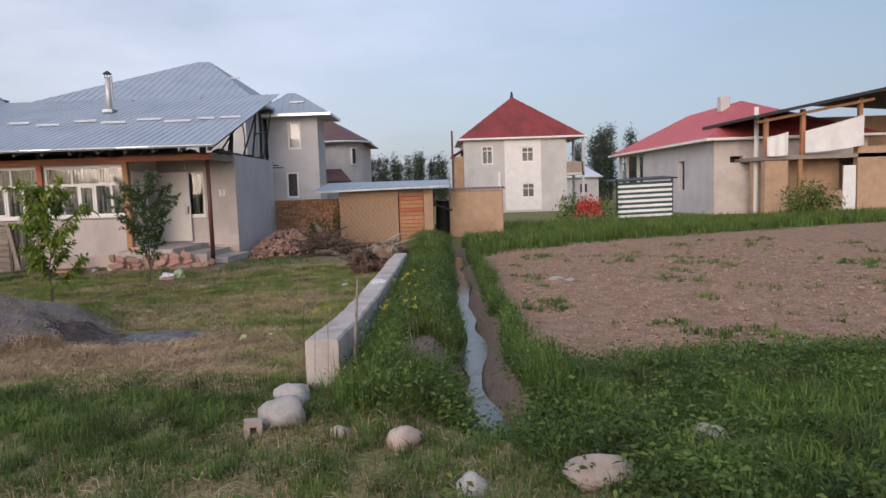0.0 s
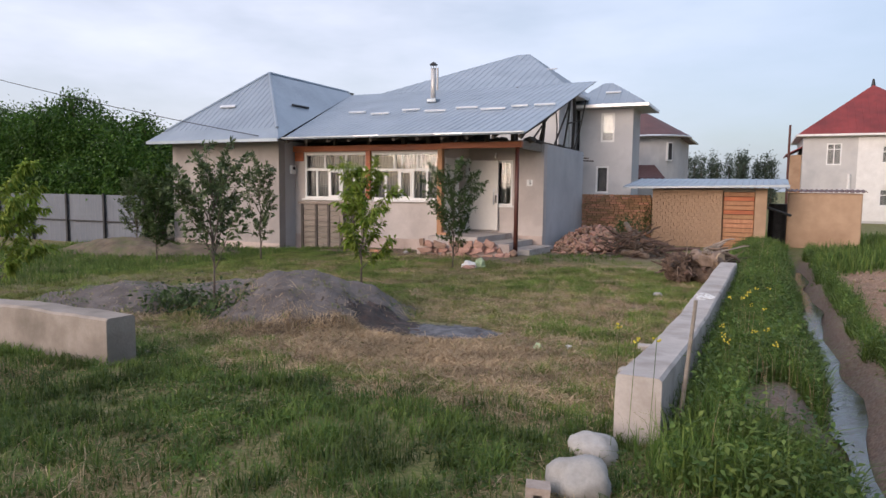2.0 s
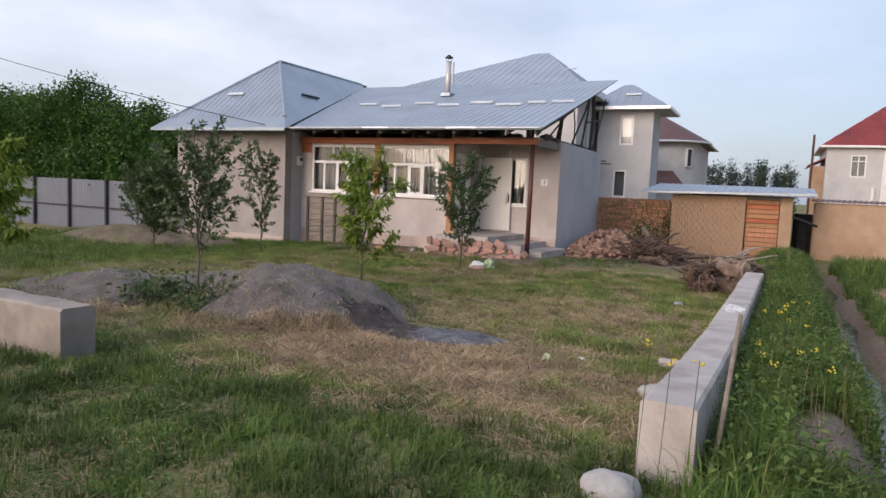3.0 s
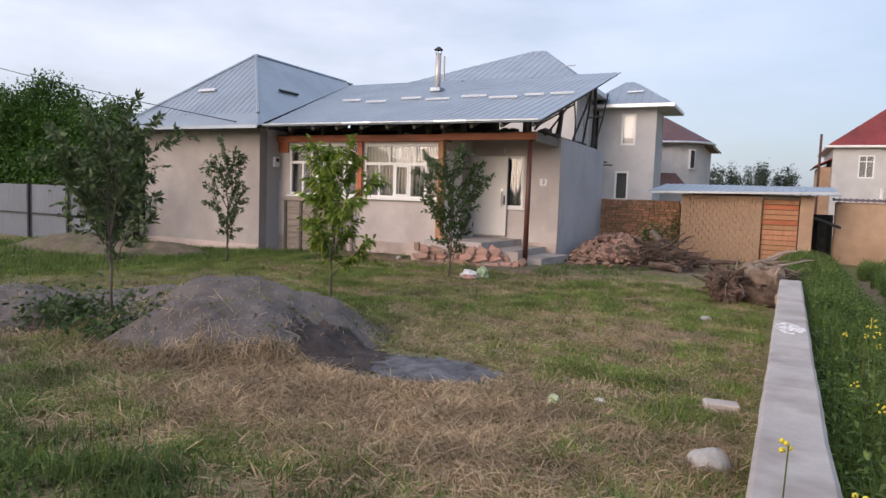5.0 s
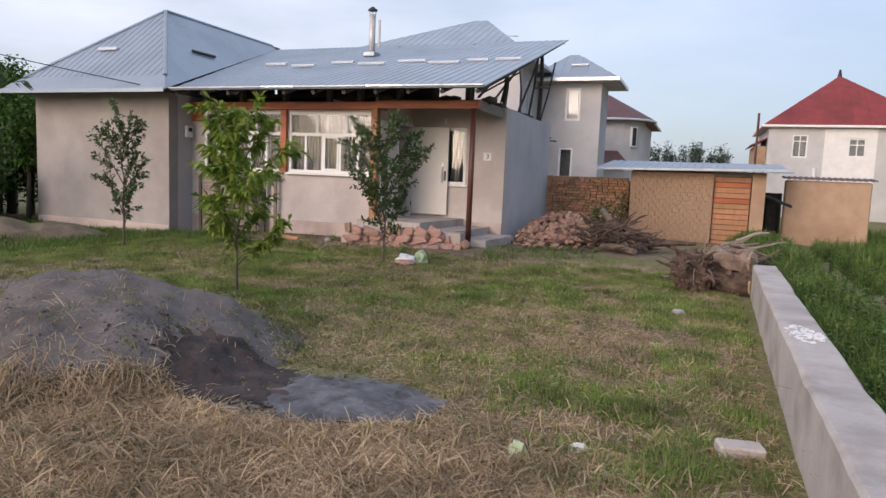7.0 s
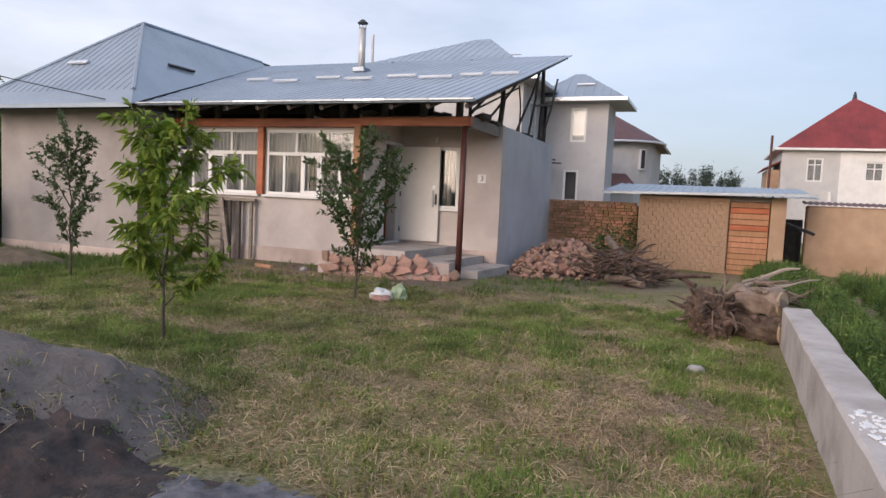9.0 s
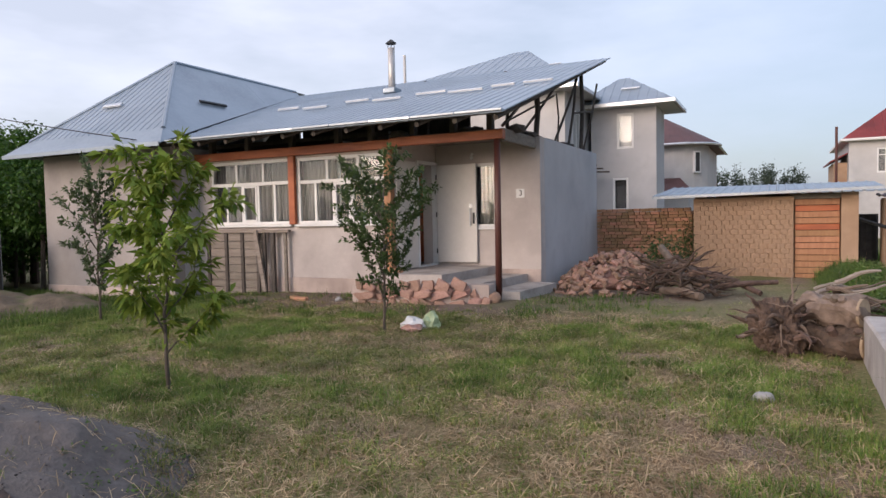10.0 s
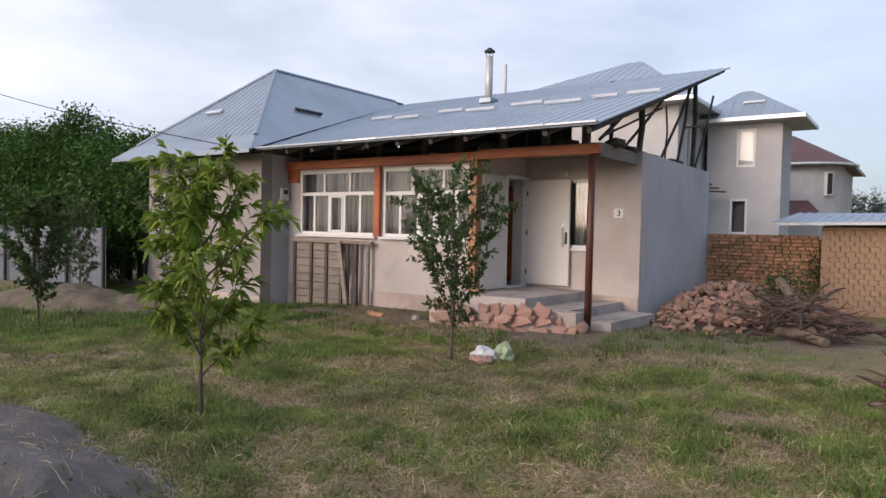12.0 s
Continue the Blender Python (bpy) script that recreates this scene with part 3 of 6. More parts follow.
part("wall", wall("y", -0.32, 6.02, -0.45, 3.02, -11.20, -10.92), M_PLASTER, house)
part("ceiling", slab([(-11.2, -0.59, 3.10), (-7.06, -0.59, 3.10), (-7.06, 6.02, 3.10), (-11.2, 6.02, 3.10)], 0.08), M_DARKWOOD, house)
part("ceiling", slab([(-7.0, 0.43, 3.10), (-2.41, 0.43, 3.10), (-2.41, 6.02, 3.10), (-7.0, 6.02, 3.10)], 0.08), M_DARKWOOD, house)
part("ceiling", slab([(-2.41, 2.09, 2.94), (-0.17, 2.09, 2.94), (-0.17, 6.02, 2.94), (-2.41, 6.02, 2.94)], 0.08), M_DARKWOOD, house)
part("porch_ceiling", slab([(-2.12, 0.10, 2.93), (0.05, 0.10, 2.93), (0.05, 1.79, 2.93), (-2.12, 1.79, 2.93)], 0.03), M_GREYWOOD, house)
# room partitions that can be seen through the open door
part("inner_wall", wall("y", 0.42, 2.6, 0.40, 3.0, -3.60, -3.52), M_INNER, house, "pale blue painted inner wall")
part("inner_wall", wall("x", -3.52, -2.40, 0.40, 3.0, 2.50, 2.58), M_INNER, house)
part("inner_floor", box(-3.52, -2.12, 0.42, 2.5, 0.38, 0.46), M_GREYWOOD, house)

# roof planes
main_roof = part("roof", ribbed([(-6.40, EAVE_Y, EAVE_Z), (0.55, EAVE_Y, EAVE_Z), (0.57, TOP_Y, TOP_Z), (-8.84, TOP_Y, TOP_Z)], 0.20, 0.010, 0.030, (1, 0, 0)), M_ROOF, house, "ribbed galvanised roof sheets")
AP = (-8.985, 1.38, 5.34)
A0, B0 = (-11.46, WING_Y, 3.0), (-6.41, WING_Y, 3.0)
A1, B1 = (-11.09, WING_Y + 0.42, 3.345), (-6.79, WING_Y + 0.42, 3.345)
part("roof", ribbed([A0, B0, B1, A1], 5.0, 0.008, 0.03, (1, 0, 0)), M_ROOF, house)
part("roof", ribbed([A1, B1, AP], 0.20, 0.010, 0.030, (1, 0, 0)), M_ROOF, house)
part("roof", ribbed([AP, B0, (-8.84, TOP_Y, TOP_Z), (-8.985, TOP_Y, 5.34)], 5.0, 0.004, 0.04, (0, 1, 0)), M_ROOF, house, "smooth galvanised roof face")
part("roof", ribbed([AP, (-8.985, 6.4, 5.34), (-11.46, 6.4, 3.0), A0], 0.20, 0.010, 0.030, (0, 1, 0)), M_ROOF, house)
part("ridge_cap", tube([AP, (-8.985, TOP_Y, 5.33)], 0.045, 6), M_ROOF, house)
for p, q in ((A1, AP), (B1, AP)):
    part("hip_cap", tube([p, AP], 0.045, 6), M_ROOF, house)
for k in range(9):
    x0 = -6.45 + k * 0.778
    part("eave_flashing", box(x0 + 0.006, x0 + 0.772, EAVE_Y - 0.012, EAVE_Y + 0.10, EAVE_Z + 0.012, EAVE_Z + 0.045, 0.004), M_STRIP if k in (3, 6) else M_FLASH, house)
part("eave_flashing", box(-11.44, -6.44, WING_Y - 0.015, WING_Y, EAVE_Z - 0.07, EAVE_Z + 0.02, 0.004), M_ROOF, house)


def on_roof(x, y):
    return EAVE_Z + (y - EAVE_Y) * SLOPE


for x, y, w in ((-6.05, 2.05, 0.62), (-5.0, 1.66, 0.66), (-4.15, 2.08, 0.62), (-3.2, 1.76, 0.7), (-2.3, 2.05, 0.7), (-1.35, 1.68, 0.75), (-0.65, 1.95, 0.5), (0.05, 2.0, 0.6)):
    a_ = math.degrees(math.atan(SLOPE))
    bm = box(-w / 2, w / 2, -0.05, 0.05, 0.03, 0.075, 0.006)
    ob = part("snow_guard", bm, M_STRIP, main_roof, "bright zinc snow guard")
    ob.matrix_basis = pose(x, y, on_roof(x, y), a_, 0, 0)
for x, y, rz in ((-9.35, -0.08, 0),):
    ob = part("snow_guard", box(-0.30, 0.30, -0.05, 0.05, 0.03, 0.075, 0.006), M_STRIP, main_roof)
    ob.matrix_basis = pose(x, y, 3.33 + (y + 0.97) * (2.01 / 2.35), 40.5, 0, 0)
ob = part("snow_guard", box(-0.03, 0.03, -0.42, 0.42, 0.01, 0.06, 0.006), M_IRON, main_roof, "rusted dark snow guard")
ob.matrix_basis = pose(-7.72, 1.30, 4.195, 0, 42.3, 0)

# added dark screen: closes the open roof back so no sky shows under the eave
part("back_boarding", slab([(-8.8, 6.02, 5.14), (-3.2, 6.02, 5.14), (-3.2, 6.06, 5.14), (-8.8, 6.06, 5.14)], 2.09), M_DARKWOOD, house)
# matching added triangle that shuts out the sky behind the wing roof
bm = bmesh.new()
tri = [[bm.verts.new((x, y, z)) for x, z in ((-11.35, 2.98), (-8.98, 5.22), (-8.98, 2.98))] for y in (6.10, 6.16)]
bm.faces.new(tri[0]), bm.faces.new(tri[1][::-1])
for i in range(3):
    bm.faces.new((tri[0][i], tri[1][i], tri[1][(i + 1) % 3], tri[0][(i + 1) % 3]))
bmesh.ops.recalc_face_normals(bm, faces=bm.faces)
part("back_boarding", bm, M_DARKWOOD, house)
# rafters, purlins and props under the sheets
for k in range(11):
    x = -6.35 + k * 0.675
    w_ = 0.045
    part("rafter", tube([(x, EAVE_Y + 0.12, EAVE_Z - 0.07), (x + 0.02, 2.2, on_roof(x, 2.2) - 0.09), (x, TOP_Y - 0.1, TOP_Z - 0.10)], w_, 7), M_DARKWOOD, house)
for y in (-1.10, 0.1, 1.9, 3.7, 5.6):
    part("purlin", tube([(-6.6 - (y + 1.4) * 0.3, y, on_roof(0, y) - 0.035), (0.54, y, on_roof(0, y) - 0.035)], 0.03, 6), M_DARKWOOD, house)
for x in (-6.6, -5.6, -4.46, -3.35, -2.6, -1.7, -0.9, -0.2):
    part("eave_block", box(x - 0.05, x + 0.05, 0.06, 0.2, 2.885, 3.24, 0.006), M_DARKWOOD, house)
for pts, r in ((((0.0, 1.95, 2.94), (0.02, 1.95, 3.93)), 0.055), (((0.0, 5.3, 2.94), (0.0, 5.35, 5.0)), 0.05), (((-0.02, 3.2, 2.94), (0.05, 5.2, 4.95)), 0.028),
               (((0.0, 4.2, 2.94), (0.02, 4.9, 4.8)), 0.03), (((-0.4, 2.0, 2.95), (0.02, 3.6, 4.35)), 0.028), (((0.02, 4.6, 3.75), (0.08, 6.1, 3.95)), 0.026),
               (((-0.05, 0.3, 3.0), (0.0, 1.4, 3.65)), 0.03), (((0.05, 2.0, 3.95), (-0.9, 4.6, 3.2)), 0.022), (((-0.1, 0.6, 3.1), (0.05, 3.0, 3.9)), 0.02), (((0.02, 5.4, 2.94), (0.25, 5.9, 4.6)), 0.024),
               (((0.0, 3.4, 2.94), (-0.5, 5.0, 4.3)), 0.02), (((-2.0, 5.6, 3.1), (-2.0, 5.6, 5.1)), 0.05), (((-4.3, 5.6, 3.1), (-4.3, 5.6, 5.1)), 0.05)):
    mid = (Vector(pts[0]) + Vector(pts[1])) / 2 + Vector((0.03, 0.02, 0.02))
    part("prop", tube([pts[0], mid, pts[1]], r, 7), M_DARKWOOD, house)
rnd = random.Random(3)
for k in range(60):
    x, y = rnd.uniform(-2.2, 0.08), rnd.uniform(0.15, 6.1)
    if x < -1.6 and y > 2:
        continue
    z = 2.93 if y < 1.8 else 2.945
    bm = bmesh.new()
    c = bmesh.ops.create_icosphere(bm, subdivisions=1, radius=1.0)["verts"]
    s = rnd.uniform(0.06, 0.17)
    for v in c:
        v.co = Vector((x + v.co.x * s * 1.3, y + v.co.y * s * 1.3, z + s * 0.35 + v.co.z * s * 0.6 + noise.noise(v.co * 2 + Vector((k, 0, 0))) * s * 0.3))
    part("earth_clump", bm, M_DARKWOOD, house)

# porch timber
part("beam", box(-7.03, -2.13, 0.02, 0.136, 2.72, 2.885, 0.008), M_ORANGE, house, "orange-stained lintel beam")
part("beam", box(-2.128, 0.08, -0.03, 0.10, 2.745, 2.90, 0.008), M_ORANGE, house, "orange-stained porch beam")
part("beam", box(-0.055, 0.055, 0.105, 1.795, 2.72, 2.92, 0.01), M_GREYWOOD, house, "weathered grey porch beam")
part("pillar", box(-2.27, -2.125, -0.02, 0.132, -0.05, 2.743, 0.01), M_PINE, house, "raw pine porch pillar")
part("mullion_post", box(-4.545, -4.395, 0.06, 0.138, 1.36, 2.718, 0.006), M_ORANGE, house, "orange-stained post between the windows")
part("jamb_board", box(-7.03, -6.715, 0.105, 0.138, 2.45, 2.718, 0.004), M_ORANGE, house)
part("post", tube([(-0.05, 0.02, -0.06), (-0.048, 0.02, 1.4), (-0.045, 0.025, 2.745)], [0.058, 0.056, 0.054], 12), M_POST, house, "red-brown painted steel porch post", True)


def window(parent, w, y, lower, upper, sash=None, rail=0.48):
    """A white plastic window in a wall along x: outer frame, mullions, panes and sill."""
    x0, x1, z0, z1 = w
    bm = bmesh.new()
    f, d0, d1 = 0.065, y + 0.01, y + 0.075
    for b in ((x0, x0 + f, z0, z1), (x1 - f, x1, z0, z1), (x0 + f, x1 - f, z0, z0 + f), (x0 + f, x1 - f, z1 - f, z1)):
        add_box(bm, b[0], b[1], d0, d1, b[2], b[3], 0.006)
    zr = z1 - rail
    if upper:
        add_box(bm, x0 + f, x1 - f, d0, d1, zr - 0.035, zr + 0.035, 0.006)
    win = part("window", bm, M_WHITE, parent, "white plastic window with grey curtains")
    panes = []
    ws = x1 - x0

    def bars(n_, za, zb):
        edges = [x0 + f]
        for i in range(1, n_):
            c = x0 + ws * i / n_
            part("mullion", box(c - 0.03, c + 0.03, d0 + 0.003, d1 - 0.003, za, zb, 0.005), M_WHITE, win)
            panes.append((edges[-1], c - 0.03, za, zb))
            edges.append(c + 0.03)
        panes.append((edges[-1], x1 - f, za, zb))

    if upper:
        bars(upper, zr + 0.035, z1 - f)
        bars(lower, z0 + f, zr - 0.035)
    else:
        bars(lower, z0 + f, z1 - f)
    if sash is not None:
        p = panes[sash]
        bm = bmesh.new()
        g = 0.045
        for b in ((p[0], p[0] + g, p[2], p[3]), (p[1] - g, p[1], p[2], p[3]), (p[0] + g, p[1] - g, p[2], p[2] + g), (p[0] + g, p[1] - g, p[3] - g, p[3])):
            add_box(bm, b[0], b[1], d0 - 0.012, d1 - 0.02, b[2], b[3], 0.005)
        part("sash", bm, M_WHITE, win)
    for p in panes:
        pane = part("pane", box(p[0], p[1], y + 0.038, y + 0.046, p[2], p[3]), M_GLASS, win)
        pane.visible_shadow = False
    return win


def curtain(parent, x0, x1, z0, z1, y, fold=0.09, mat=None):
    bm = bmesh.new()
    n_ = int((x1 - x0) / 0.02)
    cols = []
    for i in range(n_ + 1):
        x = x0 + (x1 - x0) * i / n_
        dy = 0.03 * math.sin(x * 2 * math.pi / fold + 1.5 * math.sin(x * 5)) + 0.012 * math.sin(x * 71)
        cols.append((bm.verts.new((x, y + dy, z0)), bm.verts.new((x, y + dy * 0.7, z1))))
    for p, q in zip(cols, cols[1:]):
        bm.faces.new((p[0], q[0], q[1], p[1]))
    return part("curtain", bm, mat or M_CURTAIN, parent, smooth=True)


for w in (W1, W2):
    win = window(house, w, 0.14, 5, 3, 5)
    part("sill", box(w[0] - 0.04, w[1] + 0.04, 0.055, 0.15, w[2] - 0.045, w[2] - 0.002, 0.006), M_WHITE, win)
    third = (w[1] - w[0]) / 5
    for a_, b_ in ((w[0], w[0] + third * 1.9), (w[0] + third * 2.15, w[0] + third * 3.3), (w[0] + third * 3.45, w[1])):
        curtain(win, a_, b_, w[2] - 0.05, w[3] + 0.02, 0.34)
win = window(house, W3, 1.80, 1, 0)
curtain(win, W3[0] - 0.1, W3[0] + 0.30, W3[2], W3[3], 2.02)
part("sill", box(W3[0] - 0.04, W3[1] + 0.05, 1.74, 1.81, W3[2] - 0.04, W3[2] - 0.002, 0.005), M_WHITE, win)

# entrance: fixed white panel, frame, leaf swung open against the porch wall, orange inner door
part("door_panel", box(-2.118, -2.085, 0.145, 0.93, 0.48, 2.52, 0.006), M_DOOR, house, "fixed white door panel")
bm = bmesh.new()
for b in ((0.935, 0.995), (1.735, 1.795)):
    add_box(bm, -2.19, -2.075, b[0], b[1], 0.48, 2.56, 0.006)
add_box(bm, -2.19, -2.075, 0.995, 1.735, 2.50, 2.56, 0.006)
add_box(bm, -2.19, -2.075, 0.995, 1.735, 0.46, 0.50, 0.004)
part("door_frame", bm, M_WHITE, house)
leaf = part("door", box(-2.06, -1.18, 1.705, 1.755, 0.52, 2.50, 0.008), M_DOOR, house, "white door leaf standing open")
part("handle", tube([(-1.30, 1.70, 1.25), (-1.30, 1.655, 1.27), (-1.30, 1.655, 1.58), (-1.30, 1.70, 1.60)], 0.013, 8), M_STRIP, leaf, "long steel pull handle")
part("lock", box(-1.33, -1.27, 1.692, 1.706, 1.62, 1.70, 0.005), M_STRIP, leaf)
part("lock", box(-1.26, -1.218, 1.695, 1.706, 1.30, 1.52, 0.004), M_IRON, leaf)
for z in (0.75, 1.5, 2.25):
    part("hinge", tube([(-2.065, 1.70, z - 0.05), (-2.065, 1.70, z + 0.05)], 0.014, 8), M_IRON, leaf)
inner = part("inner_door", box(-3.42, -2.72, 2.44, 2.485, 0.47, 2.42, 0.006), M_ORANGE, house, "orange varnished inner door")
part("handle", tube([(-2.80, 2.44, 1.45), (-2.80, 2.40, 1.45), (-2.89, 2.40, 1.45)], 0.012, 6), M_IRON, inner)

# house number, lamp and meter
plate = tagged(part("number_plate", box(-0.365, -0.195, 1.784, 1.796, 1.79, 1.96, 0.003), M_WHITE), "small white house number plate on the porch wall", "sign")
txt = bpy.data.curves.new("number", "FONT")
txt.body = "3"
txt.size = 0.15
txt.extrude = 0.001
txt.align_x, txt.align_y = "CENTER", "CENTER"
txt.materials.append(M_BLACK)
num = new("number", txt)
num.parent = plate
num.matrix_basis = pose(-0.27, 1.781, 1.875, 90, 0, 0)
lamp = thing("porch_lamp", "small unlit white porch lamp above the door", "lamp", at=(-1.28, 1.80, 2.66))
part("socket", tube([(0, -0.002, 0.03), (0, -0.05, 0.03), (0, -0.06, 0.0)], 0.022, 8), M_WHITE, lamp)
part("bulb", tube([(0, -0.06, 0.0), (0, -0.06, -0.03), (0, -0.06, -0.06), (0, -0.06, -0.09)], [0.018, 0.03, 0.033, 0.012], 10), M_WHITE, lamp, smooth=True)
meter = thing("electric_meter", "small grey electric meter box on the cement wall", "meter", at=(-7.045, -0.02, 2.20))
part("case", box(0.002, 0.09, -0.10, 0.10, -0.13, 0.13, 0.01), M_CLOTH, meter)
part("dial_window", box(0.091, 0.096, -0.06, 0.06, 0.0, 0.09, 0.002), M_IRON, meter)

# flue pipe through the roof
flue = thing("flue_pipe", "tall galvanised stove flue with a cowl on the roof", "chimney", at=(-4.15, 3.56, 0))
zb = on_roof(0, 3.56)
part("pipe", tube([(0, 0, zb - 0.05), (0, 0, 5.53)], 0.085, 14), M_PIPE, flue, smooth=True)
part("collar", box(-0.17, 0.17, -0.17, 0.17, zb - 0.03, zb + 0.10, 0.02), M_ROOF, flue)
for a_ in range(3):
    c, s = math.cos(a_ * 2.1), math.sin(a_ * 2.1)
    part("strut", tube([(c * 0.08, s * 0.08, 5.49), (c * 0.10, s * 0.10, 5.64)], 0.008, 5), M_IRON, flue)
part("cowl", tube([(0, 0, 5.63), (0, 0, 5.65), (0, 0, 5.73)], [0.13, 0.13, 0.03], 14), M_IRON, flue)
vent = thing("vent_pipe", "thin grey vent pipe behind the roof ridge", "pipe", at=(-5.3, 6.25, 0))
part("pipe", tube([(0, 0, 2.9), (0, 0, 6.05)], 0.04, 8), M_PIPE, vent)

# porch platform and steps
porch = thing("porch_steps", "concrete porch steps with a rough pink stone face", "steps")
part("platform", slab([(-2.26, -0.55, 0.46), (-0.95, -0.35, 0.46), (-0.78, 1.79, 0.46), (-2.11, 1.79, 0.46), (-2.11, 0.13, 0.46), (-2.26, -0.04, 0.46)], 0.5), M_CONCRETE, porch)
part("step", slab([(-0.95, -0.30, 0.31), (-0.30, -0.12, 0.31), (-0.15, 1.77, 0.31), (-0.80, 1.77, 0.31)], 0.4), M_CONCRETE, porch)
part("step", slab([(-0.30, -0.08, 0.16), (0.30, 0.10, 0.16), (0.45, 1.70, 0.16), (-0.16, 1.75, 0.16)], 0.3), M_CONCRETE, porch)
stones = [rock(k + 1, 1, 1, 1, 0.50, 2, 0.38) for k in range(7)]
STONE_MESH = []
for k, b in enumerate(stones):
    me = mesh_of(b, "field_stone")
    me.materials.append(M_SANDSTONE)
    STONE_MESH.append(me)
part("mortar_bed", slab([(-2.36, -0.985, 0.33), (-0.10, -0.307, 0.30), (-0.10, -0.05, 0.30), (-2.26, -0.30, 0.33)], 0.55), M_PLINTH, porch)
rnd = random.Random(8)
for row, top in ((0, -0.05), (1, 0.11), (2, 0.25)):
    x = -2.30
    while x < -0.10 - row * 0.30:
        w_ = rnd.uniform(0.06, 0.20)
        h_ = rnd.uniform(0.065, 0.105)
        ob = new("stone", rnd.choice(STONE_MESH))
        ob.parent = porch
        yy = -0.66 + (x + 1.33) * 0.30
        ob.matrix_basis = pose(x + w_, yy + rnd.uniform(-0.03, 0.03), top - 0.02 + rnd.uniform(-0.04, 0.02), rnd.uniform(-9, 9), rnd.uniform(-22, 22), rnd.uniform(-6, 6)) @ Matrix.Diagonal((w_ * 0.95, 0.05, h_, 1))
        x += w_ * 1.80


# ---- neighbouring houses ----
def hip_roof(parent, x0, x1, y0, y1, z, ridge, mat, over=0.5, rib=0.35, fascia=None):
    """A hipped roof over a box; ridge: two points."""
    a, b, c, d = (x0 - over, y0 - over, z), (x1 + over, y0 - over, z), (x1 + over, y1 + over, z), (x0 - over, y1 + over, z)
    r0, r1 = ridge
    same_ = (Vector(r0) - Vector(r1)).length < 0.05
    f = lambda pts, ac: part("roof", ribbed(pts, rib, 0.014, 0.05, ac, 0.05), mat, parent)
    if abs(r0[0] - r1[0]) >= abs(r0[1] - r1[1]):
        f([a, b, r0] if same_ else [a, b, r1, r0], (1, 0, 0)), f([c, d, r0] if same_ else [c, d, r0, r1], (1, 0, 0)), f([d, a, r0], (0, 1, 0)), f([b, c, r1], (0, 1, 0))
    else:
        f([a, b, r0], (1, 0, 0)), f([c, d, r1], (1, 0, 0)), f([d, a, r0, r1], (0, 1, 0)), f([b, c, r1, r0], (0, 1, 0))
    part("soffit", slab([(a[0] + 0.02, a[1] + 0.02, z - 0.07), (b[0] - 0.02, b[1] + 0.02, z - 0.07), (c[0] - 0.02, c[1] - 0.02, z - 0.07), (d[0] + 0.02, d[1] - 0.02, z - 0.07)], 0.05), M_CEMENT, parent)
    g = 0.07
    fm = fascia or M_STRIP
    for bx in ((a[0] - g, b[0] + g, a[1] - g, a[1]), (a[0] - g, b[0] + g, c[1], c[1] + g), (a[0] - g, a[0], a[1], c[1]), (b[0], b[0] + g, a[1], c[1])):
        part("gutter", box(bx[0], bx[1], bx[2], bx[3], z - 0.13, z + 0.02, 0.015), fm, parent)


def far_window(parent, x0, x1, z0, z1, y, cross=True, mat=None):
    bm = bmesh.new()
    f = 0.09
    for b in ((x0, x0 + f, z0, z1), (x1 - f, x1, z0, z1), (x0 + f, x1 - f, z0, z0 + f), (x0 + f, x1 - f, z1 - f, z1)):
        add_box(bm, b[0], b[1], y - 0.02, y + 0.06, b[2], b[3], 0.01)
    if cross:
        c = (x0 + x1) / 2
        add_box(bm, c - 0.03, c + 0.03, y - 0.01, y + 0.05, z0 + f, z1 - f)
        add_box(bm, x0 + f, x1 - f, y - 0.008, y + 0.048, z1 - 0.45, z1 - 0.39)
    win = part("window", bm, M_WHITE, parent)
    pane = part("pane", box(x0 + f, x1 - f, y + 0.02, y + 0.03, z0 + f, z1 - f), M_GLASS, win)
    pane.visible_shadow = False
    part("blind", box(x0 + 0.01, x1 - 0.01, y + 0.16, y + 0.18, z0, z1), mat or M_CURTAIN, win)
    return win


n1 = thing("neighbour_house", "two-storey grey plastered house with a metal hip roof", "house", at=(0, 0, -0.19))
U, V = (-1.40, -0.76, 4.12, 5.48), (-1.58, -0.97, 1.72, 3.00)
part("wall", wall("x", -2.4, 0.08, -0.2, 5.72, 16.0, 16.3, (U, V)), M_CEMENT, n1)
part("wall", wall("y", 16.3, 18.0, -0.2, 5.72, -0.22, 0.078), M_CEMENT, n1)
part("wall", wall("x", -2.4, -0.22, -0.2, 5.72, 17.7, 18.0), M_CEMENT, n1)
part("wall", wall("x", -12.0, -2.6, -0.2, 6.05, 13.0, 13.3), M_PALE, n1, "whitewashed wall")
SW = (14.0, 15.0, 3.4, 5.5)
part("wall", wall("y", 13.3, 24.0, -0.2, 6.05, -2.9, -2.602, (SW,)), M_CEMENT, n1)
part("wall", wall("x", -12.0, -2.9, -0.2, 6.05, 23.7, 24.0), M_CEMENT, n1)
part("wall", wall("y", 13.3, 23.7, -0.2, 6.05, -12.0, -11.7), M_CEMENT, n1)
far_window(n1, *U, 16.04, False, M_PALE)
far_window(n1, *V, 16.04, False, M_IRON)
bm = bmesh.new()
